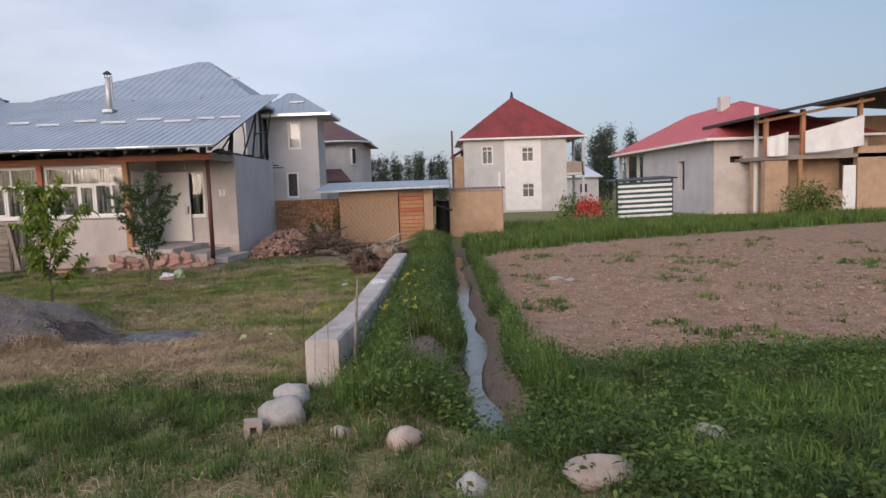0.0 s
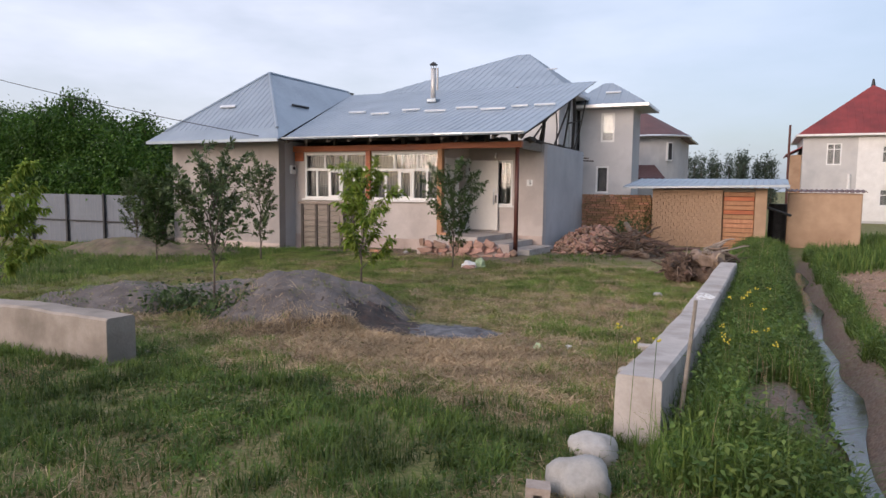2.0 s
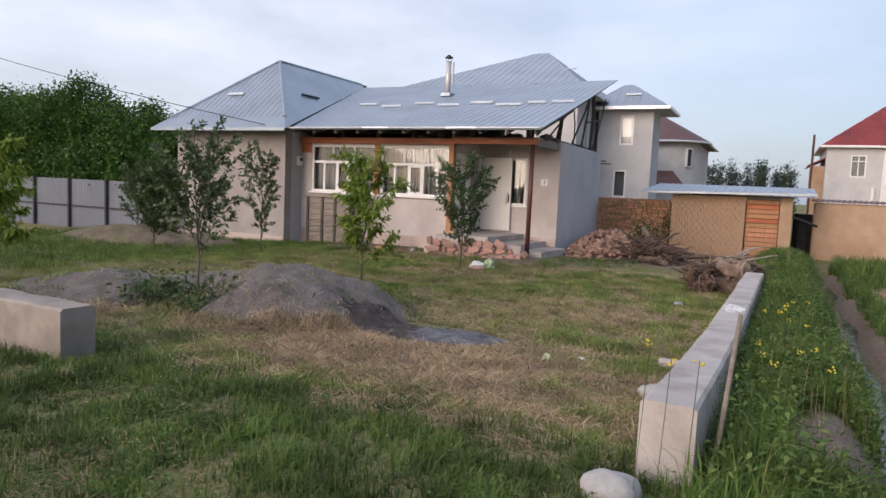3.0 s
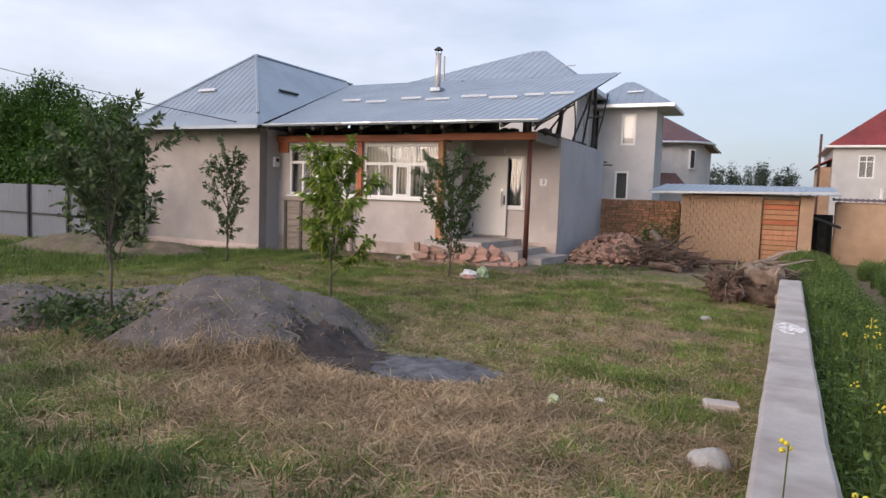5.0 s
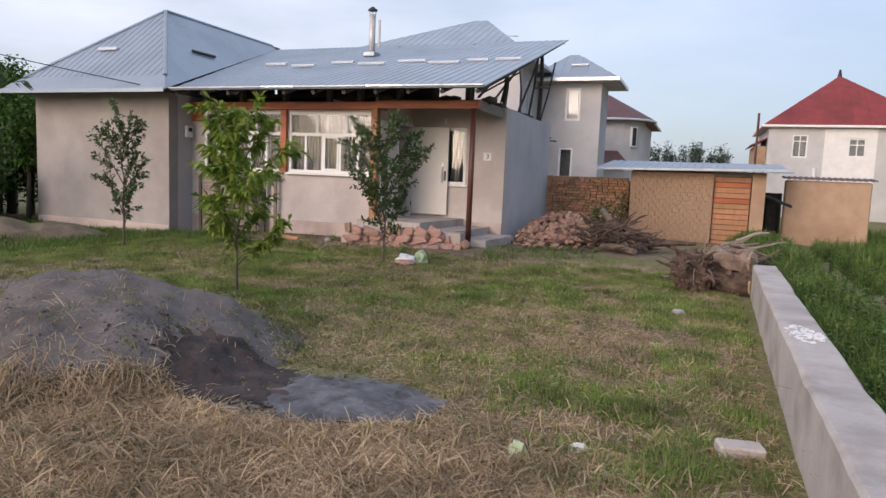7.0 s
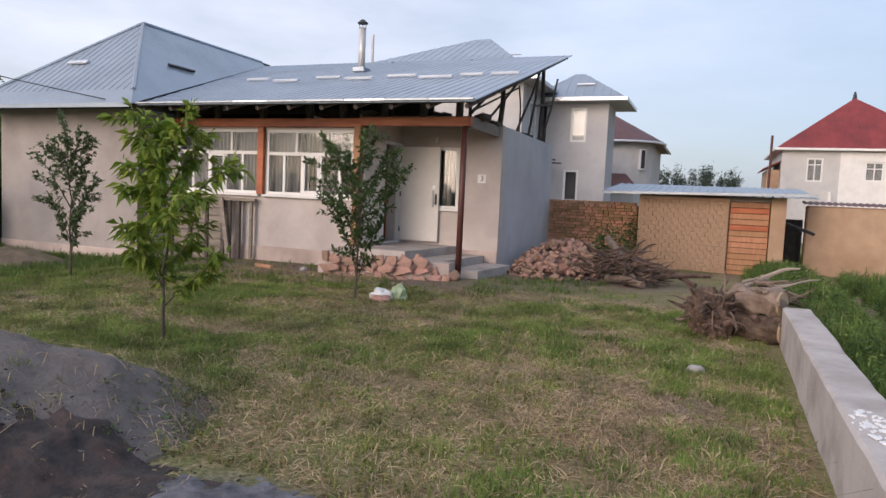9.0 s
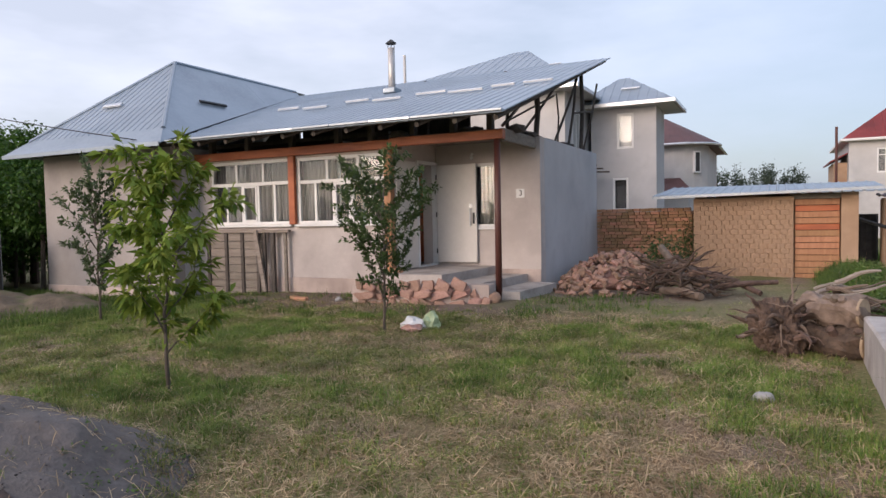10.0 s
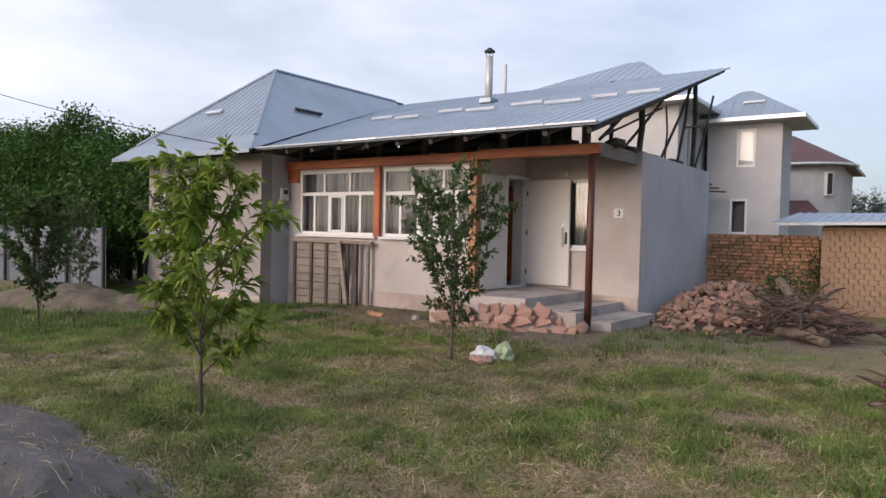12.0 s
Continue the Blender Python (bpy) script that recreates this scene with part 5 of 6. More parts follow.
r = np.random.RandomState(11)
spots = []
while len(spots) < 2600:
    x, y = r.normal(1.40, 0.34), r.normal(-9.15, 0.24)
    spots.append((x, y, land_at(x, y) + float(mound_z(x, y)) - 0.002, r.uniform(0.003, 0.009) * (2.0 if r.rand() < 0.05 else 1)))
chunks("charred_debris", "black charred bits at the edge of the ash", spots, M_CHAR, seed=2)
spots = []
while len(spots) < 5200:
    x, y = r.uniform(6.6, 15), r.uniform(-12, 3)
    if field_mask(x, y) > 0.6:
        spots.append((x, y, land_at(x, y) - 0.01, r.uniform(0.012, 0.05) * (1.3 if r.rand() < 0.1 else 0.8)))
M_CLOD = material("dry_clods", (0.22, 0.15, 0.105), (0.36, 0.255, 0.185), 9, 0.95, 0.5, fine=40)
chunks("field_clods", "dry brown clods lying on the tilled field", spots, M_CLOD, seed=3)
spots = []
while len(spots) < 3000:
    x, y = r.uniform(-3.4, 1.9), r.uniform(-10.6, -7.6)
    k = float(mound_height(x, y))
    if 0.0 < k < 0.9:
        spots.append((x, y, land_at(x, y) + float(mound_z(x, y)) - 0.008, r.uniform(0.004, 0.009) * (2.2 if r.rand() < 0.1 else 1)))
chunks("soil_clods", "small grey clods on the soil mound", spots, M_DIRT, seed=4)


# ---- loose stones, bricks and rubbish ----
def boulder(x, y, sx, sy, sz, seed, mat, label, rz=0, name="boulder", group=""):
    ob = part(name, rock(seed, sx, sy, sz, 0.22, 3), mat, smooth=True)
    ob.matrix_basis = pose(x, y, land_at(x, y) - 0.03, 0, 0, rz)
    return tagged(ob, label, "stone", group)


boulder(4.75, -12.86, 0.165, 0.14, 0.13, 3, M_STONE, "large pale grey boulder lying beside a smaller one", 20)
boulder(4.70, -12.36, 0.15, 0.12, 0.11, 5, M_STONE, "pale grey boulder at the foot of the garden wall", -15)
bm = bmesh.new()
for b in ((-0.06, -0.022, 0, 0.12), (0.022, 0.06, 0, 0.12), (-0.022, 0.022, 0, 0.035), (-0.022, 0.022, 0.085, 0.12)):
    add_box(bm, b[0], b[1], -0.05, 0.05, b[2], b[3])
add_box(bm, -0.022, 0.022, 0.03, 0.05, 0.035, 0.085)
ob = tagged(part("hollow_brick", bm, M_TANSTONE), "small hollow clay brick beside the boulders", "brick")
ob.matrix_basis = pose(4.58, -13.08, land_at(4.58, -13.08) - 0.012, 0, 4, 18)
boulder(6.78, -14.02, 0.20, 0.13, 0.105, 9, M_TANSTONE, "large rounded tan boulder in the grass", 12)
boulder(6.05, -14.12, 0.085, 0.08, 0.085, 11, M_STONE, "grey stone half hidden in the grass")
boulder(7.64, -13.38, 0.13, 0.08, 0.075, 13, M_STONE, "flat grey stone in the weeds", -25)
boulder(5.65, -13.36, 0.12, 0.10, 0.09, 15, M_TANSTONE, "broken brownish stone among weeds", 40)
boulder(5.19, -13.12, 0.07, 0.06, 0.05, 17, M_TANSTONE, "small brownish stone in the grass")
boulder(4.55, -10.18, 0.105, 0.085, 0.085, 27, M_STONE, "pale grey stone in the grass beside the wall", 10)
boulder(8.2, -4.6, 0.16, 0.10, 0.05, 19, M_STONE, "pale stone lying on the tilled field")
boulder(8.45, -4.7, 0.12, 0.09, 0.05, 20, M_STONE, "pale stone lying on the tilled field")
boulder(9.8, -10.6, 0.10, 0.07, 0.05, 21, M_STONE, "pale stone lying on the tilled field")
boulder(4.10, -4.95, 0.09, 0.07, 0.06, 22, M_STONE, "grey stone on the mown grass")
boulder(-2.75, -0.85, 0.07, 0.06, 0.06, 23, M_STONE, "small pale stone by the house wall")
boulder(-0.02, -0.25, 0.12, 0.10, 0.12, 24, M_SANDSTONE, "pink stone at the foot of the porch post")
boulder(-1.0, -6.9, 0.12, 0.06, 0.03, 25, M_STONE, "flat pale stone in the grass")
for x, y, rz, nm, mt, lb in ((4.53, -8.86, 15, "loose_brick", M_CONCRETE, "pale broken concrete brick on the grass"), (-3.50, -0.95, 8, "loose_brick", M_BRICK, "broken brick lying by the house wall"),
                             (-3.72, -0.85, -30, "loose_brick", M_BRICK, "broken brick lying by the house wall"), (-2.0, -0.10, 5, "loose_brick", M_BRICK, "loose brick on the porch edge")):
    ob = tagged(part(nm, box(-0.12, 0.12, -0.06, 0.06, 0, 0.07, 0.012), mt), lb, "brick")
    ob.matrix_basis = pose(x, y, (land_at(x, y) if y < -0.2 else 0.465) - 0.005, 3, 2, rz)


def crumpled(x, y, sx, sy, sz, seed, mat, label, name):
    bm = bmesh.new()
    bmesh.ops.create_icosphere(bm, subdivisions=3, radius=1.0)
    off = Vector((seed, seed * 2.3, 0))
    for v in bm.verts:
        d = 1 + 0.45 * noise.noise(v.co * 1.8 + off) + 0.25 * abs(noise.noise(v.co * 4 + off))
        v.co = Vector((v.co.x * sx * d, v.co.y * sy * d, max(v.co.z * d, -0.5) * sz + sz * 0.5))
    ob = part(name, bm, mat)
    ob.matrix_basis = pose(x, y, land_at(x, y) - 0.005)
    return tagged(ob, label, "rubbish")


crumpled(-0.06, -2.98, 0.16, 0.12, 0.10, 2.0, M_CLOTH, "crumpled white plastic sack under a young tree", "plastic_sack")
crumpled(0.14, -2.88, 0.11, 0.09, 0.14, 5.0, M_BAG, "crumpled pale green plastic bag", "plastic_bag")
crumpled(0.02, -3.16, 0.13, 0.10, 0.06, 8.0, M_SANDSTONE, "torn pinkish sack on the grass", "torn_sack")
crumpled(3.46, -9.42, 0.045, 0.04, 0.055, 3.0, M_BAG, "small pale plastic scrap in the grass", "plastic_scrap")
crumpled(3.74, -9.22, 0.05, 0.035, 0.025, 9.0, M_CLOTH, "small white plastic scrap in the grass", "plastic_scrap")

stake = tagged(part("wooden_stake", tube([(5.10, -11.70, land_at(5.10, -11.70) - 0.1), (5.14, -11.68, 0.5), (5.18, -11.65, 1.02)], [0.016, 0.014, 0.012], 7), M_GREYWOOD), "weathered wooden stake driven in beside the wall", "stake")

bm = bmesh.new()
rnd = random.Random(4)
for k in range(90):
    a_, d_ = rnd.uniform(0, 6.28), rnd.random() ** 0.6
    x, y = 4.97 + math.cos(a_) * d_ * 0.115, -7.52 + math.sin(a_) * d_ * 0.30
    z = land_at(4.85, y) + 0.436
    rs = rnd.uniform(0.006, 0.026)
    c = bmesh.ops.create_icosphere(bm, subdivisions=1, radius=1.0)["verts"]
    for v in c:
        v.co = Vector((x + v.co.x * rs, y + v.co.y * rs * 1.3, z + max(v.co.z, -0.3) * 0.006))
tagged(part("mortar_spill", bm, M_CLOTH), "dried white mortar spilt on the garden wall", "mortar", kind="stuff")

# ---- rubble, branches and stumps ----
RUB = []
for k in range(5):
    me = mesh_of(rock(30 + k, 1, 0.75, 0.7, 0.55, 1, 0.45) if k < 3 else box(-1, 1, -0.6, 0.6, -0.45, 0.45, 0.08), "rubble_stone")
    me.materials.append(M_RUBBLE)
    RUB.append(me)
rubble = thing("rubble_pile", "heap of broken pinkish bricks and stones by the wall", "rubble")
rnd = random.Random(21)
core = part("core", rock(50, 0.85, 1.6, 0.26, 0.2, 3), M_RUBBLE, rubble)
core.matrix_basis = pose(1.18, 3.5, -0.08)
for k in range(720):
    u, v = rnd.uniform(-1, 1), rnd.uniform(-1, 1)
    if u * u + v * v > 1:
        continue
    x, y = 1.22 + u * 1.18, 3.35 + v * 2.35
    z = 0.66 * max(0, 1 - (u * u + v * v)) ** 0.9 * (0.45 + 0.55 * (v + 1) / 2 + 0.25)
    if x < 0.26:
        x = 0.26 + rnd.random() * 0.1
    ob = new("stone", rnd.choice(RUB))
    ob.parent = rubble
    s = rnd.uniform(0.028, 0.072) * (1.25 if rnd.random() < 0.12 else 1)
    ob.matrix_basis = pose(x, y, max(0, z - 0.06), rnd.uniform(-40, 40), rnd.uniform(-40, 40), rnd.uniform(0, 360)) @ Matrix.Diagonal((s * 1.2, s, s, 1))


def wiggly(r_, p, d, n_, step, bend):
    pts = [Vector(p)]
    d = Vector(d).normalized()
    for _ in range(n_):
        d = (d + Vector((r_.uniform(-bend, bend), r_.uniform(-bend, bend), r_.uniform(-bend, bend)))).normalized()
        pts.append(pts[-1] + d * step)
    return pts


brush = thing("branch_pile", "heap of dead grey branches and split logs", "branches", at=(0, -0.45, 0))
rnd = random.Random(31)
for k in range(170):
    x, y = rnd.uniform(2.0, 3.25), rnd.uniform(1.35, 3.4)
    z = 0.05 + 0.58 * max(0, 1 - ((x - 2.6) / 0.85) ** 2) * rnd.random()
    a_ = rnd.uniform(-0.9, 0.9) + (math.pi if rnd.random() < 0.5 else 0)
    pts = wiggly(rnd, (x, y, z), (math.cos(a_), math.sin(a_), rnd.uniform(-0.15, 0.45)), 5, rnd.uniform(0.05, 0.11), 0.38)
    for p in pts:
        p.z = max(p.z, 0.02)
    r0 = rnd.uniform(0.010, 0.038)
    part("branch", tube(pts, [r0, r0 * 0.9, r0 * 0.8, r0 * 0.65, r0 * 0.5, r0 * 0.25], 6), M_ROOT, brush)
for p, q, r0 in (((2.15, 3.6, 0.75), (2.95, 1.45, 0.10), 0.075), ((2.5, 3.2, 0.55), (3.3, 1.7, 0.08), 0.06), ((3.0, 2.9, 0.35), (3.95, 2.2, 0.06), 0.05), ((2.4, 1.9, 0.1), (3.1, 1.3, 0.08), 0.07), ((3.2, 2.0, 0.15), (4.2, 2.6, 0.22), 0.045)):
    mid = (Vector(p) + Vector(q)) / 2 + Vector((0.02, 0.03, 0.03))
    part("log", tube([p, mid, q], [r0, r0 * 1.05, r0 * 0.9], 9), M_LOG if r0 > 0.065 else M_ROOT, brush)

GNARL = ((4.22, -3.02, 0.25, 0.23, 0.31, 46), (4.56, -2.62, 0.24, 0.22, 0.22, 16))
for k, (x, y, sx, sy, sz, many) in enumerate(GNARL):
    st = thing("tree_stump", "uprooted dead stump with torn brown roots", "stump", "uprooted stumps by the garden wall", at=(x, y, land_at(x, y)))
    bm = bmesh.new()
    bmesh.ops.create_icosphere(bm, subdivisions=5, radius=1.0)
    off = Vector((k * 5.1, k * 2.2, k))
    for v in bm.verts:
        q = Vector((v.co.x, v.co.y, v.co.z * 0.6))
        d = 0.82 + 0.36 * noise.noise(q * 1.4 + off) + 0.50 * abs(noise.noise(q * 3.4 + off)) + 0.22 * abs(noise.noise(q * 8.5 + off)) + 0.07 * noise.noise(q * 20 + off)
        v.co = Vector((v.co.x * sx * d, v.co.y * sy * d, max(v.co.z * d, -0.8) * sz + sz * 0.8))
    part("root_ball", bm, M_ROOT, st)
    rr = random.Random(40 + k)
    for j in range(many):
        a_ = rr.uniform(0, 6.28)
        e_ = rr.uniform(-0.2, 1.1)
        pts = wiggly(rr, (math.cos(a_) * sx * 0.8, math.sin(a_) * sy * 0.8, sz * (0.75 + 0.75 * e_)), (math.cos(a_), math.sin(a_), e_ * 0.9), 5, rr.uniform(0.025, 0.075), 0.7)
        for p in pts:
            p.z = max(0.01, p.z)
        r0 = rr.choice((0.012, 0.018, 0.03, 0.042))
        part("root", tube(pts, [r0, r0 * 0.85, r0 * 0.65, r0 * 0.5, r0 * 0.3, r0 * 0.15], 6), M_ROOT if j % 4 else M_LOG, st)


def log(p, q, r0, mat, label, seed):
    """A sawn length of trunk with knots in its outline and pale cut faces."""
    p, q = Vector(p), Vector(q)
    way = (q - p).normalized()
    pts = [p.lerp(q, f / 8) for f in range(9)]
    bm = tube(pts, [r0 * (0.93 + 0.10 * math.sin(f * 1.9 + seed)) for f in range(9)], 18)
    for v in bm.verts:
        v.co += Vector((noise.noise(v.co * 7), noise.noise(v.co * 7 + Vector((9, 0, 0))), noise.noise(v.co * 7 + Vector((0, 9, 0))))) * r0 * 0.42
    ob = tagged(part("sawn_log", bm, mat), label, "log", "logs on the stumps")
    part("cut_face", tube([q - way * 0.004, q + way * 0.012], [r0 * 0.93, r0 * 0.86], 16), M_CUT, ob, "pale sawn end")
    part("cut_face", tube([p - way * 0.012, p + way * 0.004], [r0 * 0.80, r0 * 0.86], 16), M_CUT, ob, "pale sawn end")
    for j in range(3):
        c = p.lerp(q, 0.25 + 0.25 * j)
        d = Vector((math.sin(seed + j * 2.1) * 0.4, -0.6, 0.7)).normalized()
        part("branch_stub", tube([c + d * r0 * 0.7, c + d * r0 * 1.25], [r0 * 0.3, r0 * 0.22], 8), mat, ob)
    return ob


log((4.46, -2.78, 0.45), (4.93, -3.04, 0.45), 0.155, M_LOG, "thick pale barked log lying on the stumps", 1.0)
log((4.50, -2.85, 0.15), (4.96, -3.12, 0.15), 0.155, M_ROOT, "reddish-brown log lying at the wall end", 2.5)
sticks = thing("stick_pile", "heap of grey split sticks and branches by the wall", "branches")
rr = random.Random(91)
for k in range(46):
    x, y = rr.uniform(4.25, 5.0), rr.uniform(-2.55, -1.5)
    z = 0.06 + rr.random() * 0.62 * max(0.15, 1 - abs(x - 4.75) * 0.9)
    a_ = rr.uniform(-0.5, 0.45)
    pts = wiggly(rr, (x, y, z), (math.cos(a_), math.sin(a_), rr.uniform(-0.2, 0.3)), 5, rr.uniform(0.05, 0.11), 0.25)
    for p in pts:
        p.z = max(0.02, p.z)
    r0 = rr.uniform(0.010, 0.034)
    part("stick", tube(pts, [r0, r0, r0 * 0.9, r0 * 0.8, r0 * 0.65, r0 * 0.4], 6), (M_ROOT, M_LOG, M_GREYWOOD)[k % 3], sticks)

# ---- board panels leaning on the house ----
panel = thing("board_panel", "weathered grey board panel with battens leaning on the wall", "boards")
for k in range(8):
    z = -0.10 + k * 0.162
    part("board", box(-6.76, -5.26, 0.055, 0.078, z, z + 0.150, 0.004), M_GREYWOOD, panel)
for x in (-6.72, -6.22, -5.78, -5.36):
    part("batten", box(x - 0.04, x + 0.04, 0.022, 0.054, -0.12, 1.24, 0.004), M_DARKWOOD, panel)
part("top_rail", box(-6.86, -5.20, 0.01, 0.10, 1.20, 1.27, 0.008), M_GREYWOOD, panel)
ladder = thing("timber_frame", "grey timber frame with a slanting brace leaning on the wall", "frame")
part("upright", box(-5.20, -5.13, 0.00, 0.05, -0.10, 1.26, 0.004), M_DARKWOOD, ladder)
part("upright", box(-4.98, -4.88, -0.03, 0.04, -0.10, 1.20, 0.004), M_DARKWOOD, ladder)
part("upright", box(-4.66, -4.59, 0.00, 0.05, -0.08, 1.20, 0.004), M_GREYWOOD, ladder)
part("rail", box(-5.30, -4.50, -0.04, 0.06, 1.20, 1.26, 0.005), M_GREYWOOD, ladder)
ob = part("brace", box(-0.05, 0.05, -0.025, 0.02, -0.62, 0.64, 0.004), M_GREYWOOD, ladder)
ob.matrix_basis = pose(-5.22, -0.06, 0.62, 0, -10, 0)

# ---- fence, wire ----
fence = thing("metal_fence", "white profiled sheet fence on dark steel posts", "fence")
for k in range(9):
    x1 = -11.3 - k * 1.75
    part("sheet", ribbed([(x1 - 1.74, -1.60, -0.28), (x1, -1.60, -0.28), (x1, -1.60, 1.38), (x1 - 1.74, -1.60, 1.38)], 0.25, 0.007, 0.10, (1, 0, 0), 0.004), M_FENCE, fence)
    part("post", box(x1 - 0.04, x1 + 0.04, -1.70, -1.635, -0.4, 1.42, 0.006), M_IRON, fence)
    for z in (0.52, -0.22):
        part("rail", box(x1 - 1.70, x1 - 0.05, -1.665, -1.632, z, z + 0.045, 0.004), M_IRON, fence)
bm = bmesh.new()
far, eave = Vector((-30.0, 0.5, 7.75)), Vector((-7.19, -1.30, 3.10))
pts = [far.lerp(eave, f / 24) - Vector((0, 0, 0.9 * (f / 24) * (1 - f / 24))) for f in range(25)]
add_tube(bm, pts, 0.012, 5)
tagged(part("power_wire", bm, M_IRON), "thin dark overhead wire running to the eave", "wire")
tagged(part("utility_pole", tube([(-30.0, 0.5, -0.3), (-30.0, 0.5, 7.9)], [0.13, 0.10], 10), M_GREYWOOD), "grey wooden utility pole behind the hedge", "pole")


# ---- plants ----
def leaf_cards(p, d, n_, length, width, droop=0.15):
    """Pointed leaves, four corners each, bent along the midrib: arrays of places, ways and normals."""
    s = np.cross(d, n_)
    s /= np.linalg.norm(s, axis=1)[:, None] + 1e-9
    L, W = length[:, None], width[:, None]
    down = np.array([0, 0, -1.0])
    v = np.stack([p, p + d * L * 0.45 + s * W * 0.5 + n_ * W * 0.12, p + d * L + down * L * droop, p + d * L * 0.45 - s * W * 0.5 + n_ * W * 0.12], 1)
    return v.reshape(-1, 3), np.arange(len(p) * 4).reshape(-1, 4)


def unit(v):
    return v / (np.linalg.norm(v, axis=1)[:, None] + 1e-9)


def young_tree(x, y, height, spread, base, leaves, size, slim, mat, seed, label, droop=0.2, limbs=11, up=0.9, group=""):
    r = np.random.RandomState(seed)
    rr = random.Random(seed)
    gz = land_at(x, y) + (0.0 if mound_height(np.array(x), np.array(y)) < 0.05 else 0.12)
    t = thing("young_tree", label, "tree", group, at=(x, y, gz - 0.03))
    trunk = [Vector((0, 0, -0.05))]
    for k in range(1, 9):
        trunk.append(Vector((rr.uniform(-0.015, 0.015) * k ** 0.5, rr.uniform(-0.015, 0.015) * k ** 0.5, height * 0.9 * k / 8)))
    r0 = 0.0075 * height + 0.004
    part("trunk", tube(trunk, [r0 * (1 - 0.105 * k) for k in range(9)], 8), M_BARK, t, smooth=True)
    ends = []
    for k in range(limbs):
        f = base + (0.86 - base) * (k + rr.random() * 0.6) / limbs
        i_ = min(7, int(f / 0.9 * 8))
        p = trunk[i_].lerp(trunk[i_ + 1], min(1, max(0, f / 0.9 * 8 - i_)))
        a_ = k * 2.4 + rr.uniform(-0.5, 0.5)
        reach = spread * (1.0 - 0.55 * abs((f - base) / (0.95 - base) - 0.3)) * rr.uniform(0.75, 1.1)
        d = Vector((math.cos(a_), math.sin(a_), up * rr.uniform(0.7, 1.4)))
        pts = [p]
        d.normalize()
        for j in range(6):
            d = (d + Vector((rr.uniform(-0.16, 0.16), rr.uniform(-0.16, 0.16), rr.uniform(-0.05, 0.16) - droop * 0.25 * (j > 3)))).normalized()
            pts.append(pts[-1] + d * reach / 5)
        part("limb", tube(pts, [r0 * 0.5 * (1 - 0.15 * j) for j in range(7)], 5), M_BARK, t)
        ends.append(pts)
        for j in (2, 3, 4, 5):
            d2 = Vector((math.cos(a_ + rr.uniform(-1.4, 1.4)), math.sin(a_ + rr.uniform(-1.4, 1.4)), rr.uniform(-0.1, 1.0))).normalized()
            ends.append([pts[j] + d2 * reach * 0.11 * m for m in range(4)])
    ends.append(trunk[5:])
    seg = [(p, q) for pts in ends for p, q in list(zip(pts, pts[1:]))[(1 if len(pts) > 4 else 0):]]
    idx = r.randint(0, len(seg), leaves)
    P = np.array([seg[i_][0][:] for i_ in idx])
    Q = np.array([seg[i_][1][:] for i_ in idx])
    f = r.rand(leaves)[:, None]
    p = P + (Q - P) * f
    tw = unit(Q - P)
    d = unit(tw * 0.55 + r.normal(0, 0.55, (leaves, 3)) + np.array([0, 0, -droop]))
    nrm = unit(r.normal(0, 0.45, (leaves, 3)) + np.array([0, 0, 0.8]))
    L = size * r.uniform(0.55, 1.25, leaves)
    v, fc = leaf_cards(p + d * 0.01, d, nrm, L, L * slim, droop * 0.8)
    crown = new("crown", fast_mesh("crown", v, fc, mat))
    crown.parent = t
    return t


G = "young fruit trees in the yard"
young_tree(-0.58, -6.46, 2.08, 0.74, 0.14, 2500, 0.125, 0.33, L_PEACH, 4, "young peach tree with long drooping light-green leaves", 0.30, 15, 1.15, G)
young_tree(-0.29, -3.34, 2.02, 1.00, 0.12, 5400, 0.070, 0.46, L_APPLE, 5, "young fruit tree with small dark leaves", 0.02, 20, 1.5, G)
young_tree(-0.68, -9.79, 1.72, 0.92, 0.30, 3300, 0.080, 0.42, L_GREY, 7, "young dusty-green fruit tree growing by the soil mound", 0.02, 17, 1.9, G)
young_tree(-4.96, -3.88, 2.15, 0.85, 0.14, 3200, 0.075, 0.46, L_GREY, 9, "slim young fruit tree before the plastered wing", 0.02, 15, 2.4, G)
young_tree(-7.3, -4.8, 1.85, 0.95, 0.12, 5000, 0.09, 0.45, L_APPLE, 12, "bushy young fruit tree with dark leaves", 0.02, 18, 1.9, G)
young_tree(-5.0, -9.9, 1.75, 1.0, 0.12, 4200, 0.12, 0.34, L_PEACH, 14, "young bushy tree with light-green drooping leaves", 0.45, 12, 0.8, G)
young_tree(-10.6, -2.55, 2.05, 0.85, 0.10, 3400, 0.08, 0.45, L_GREY, 17, "slim sapling standing before the metal fence", 0.02, 15, 1.8, G)


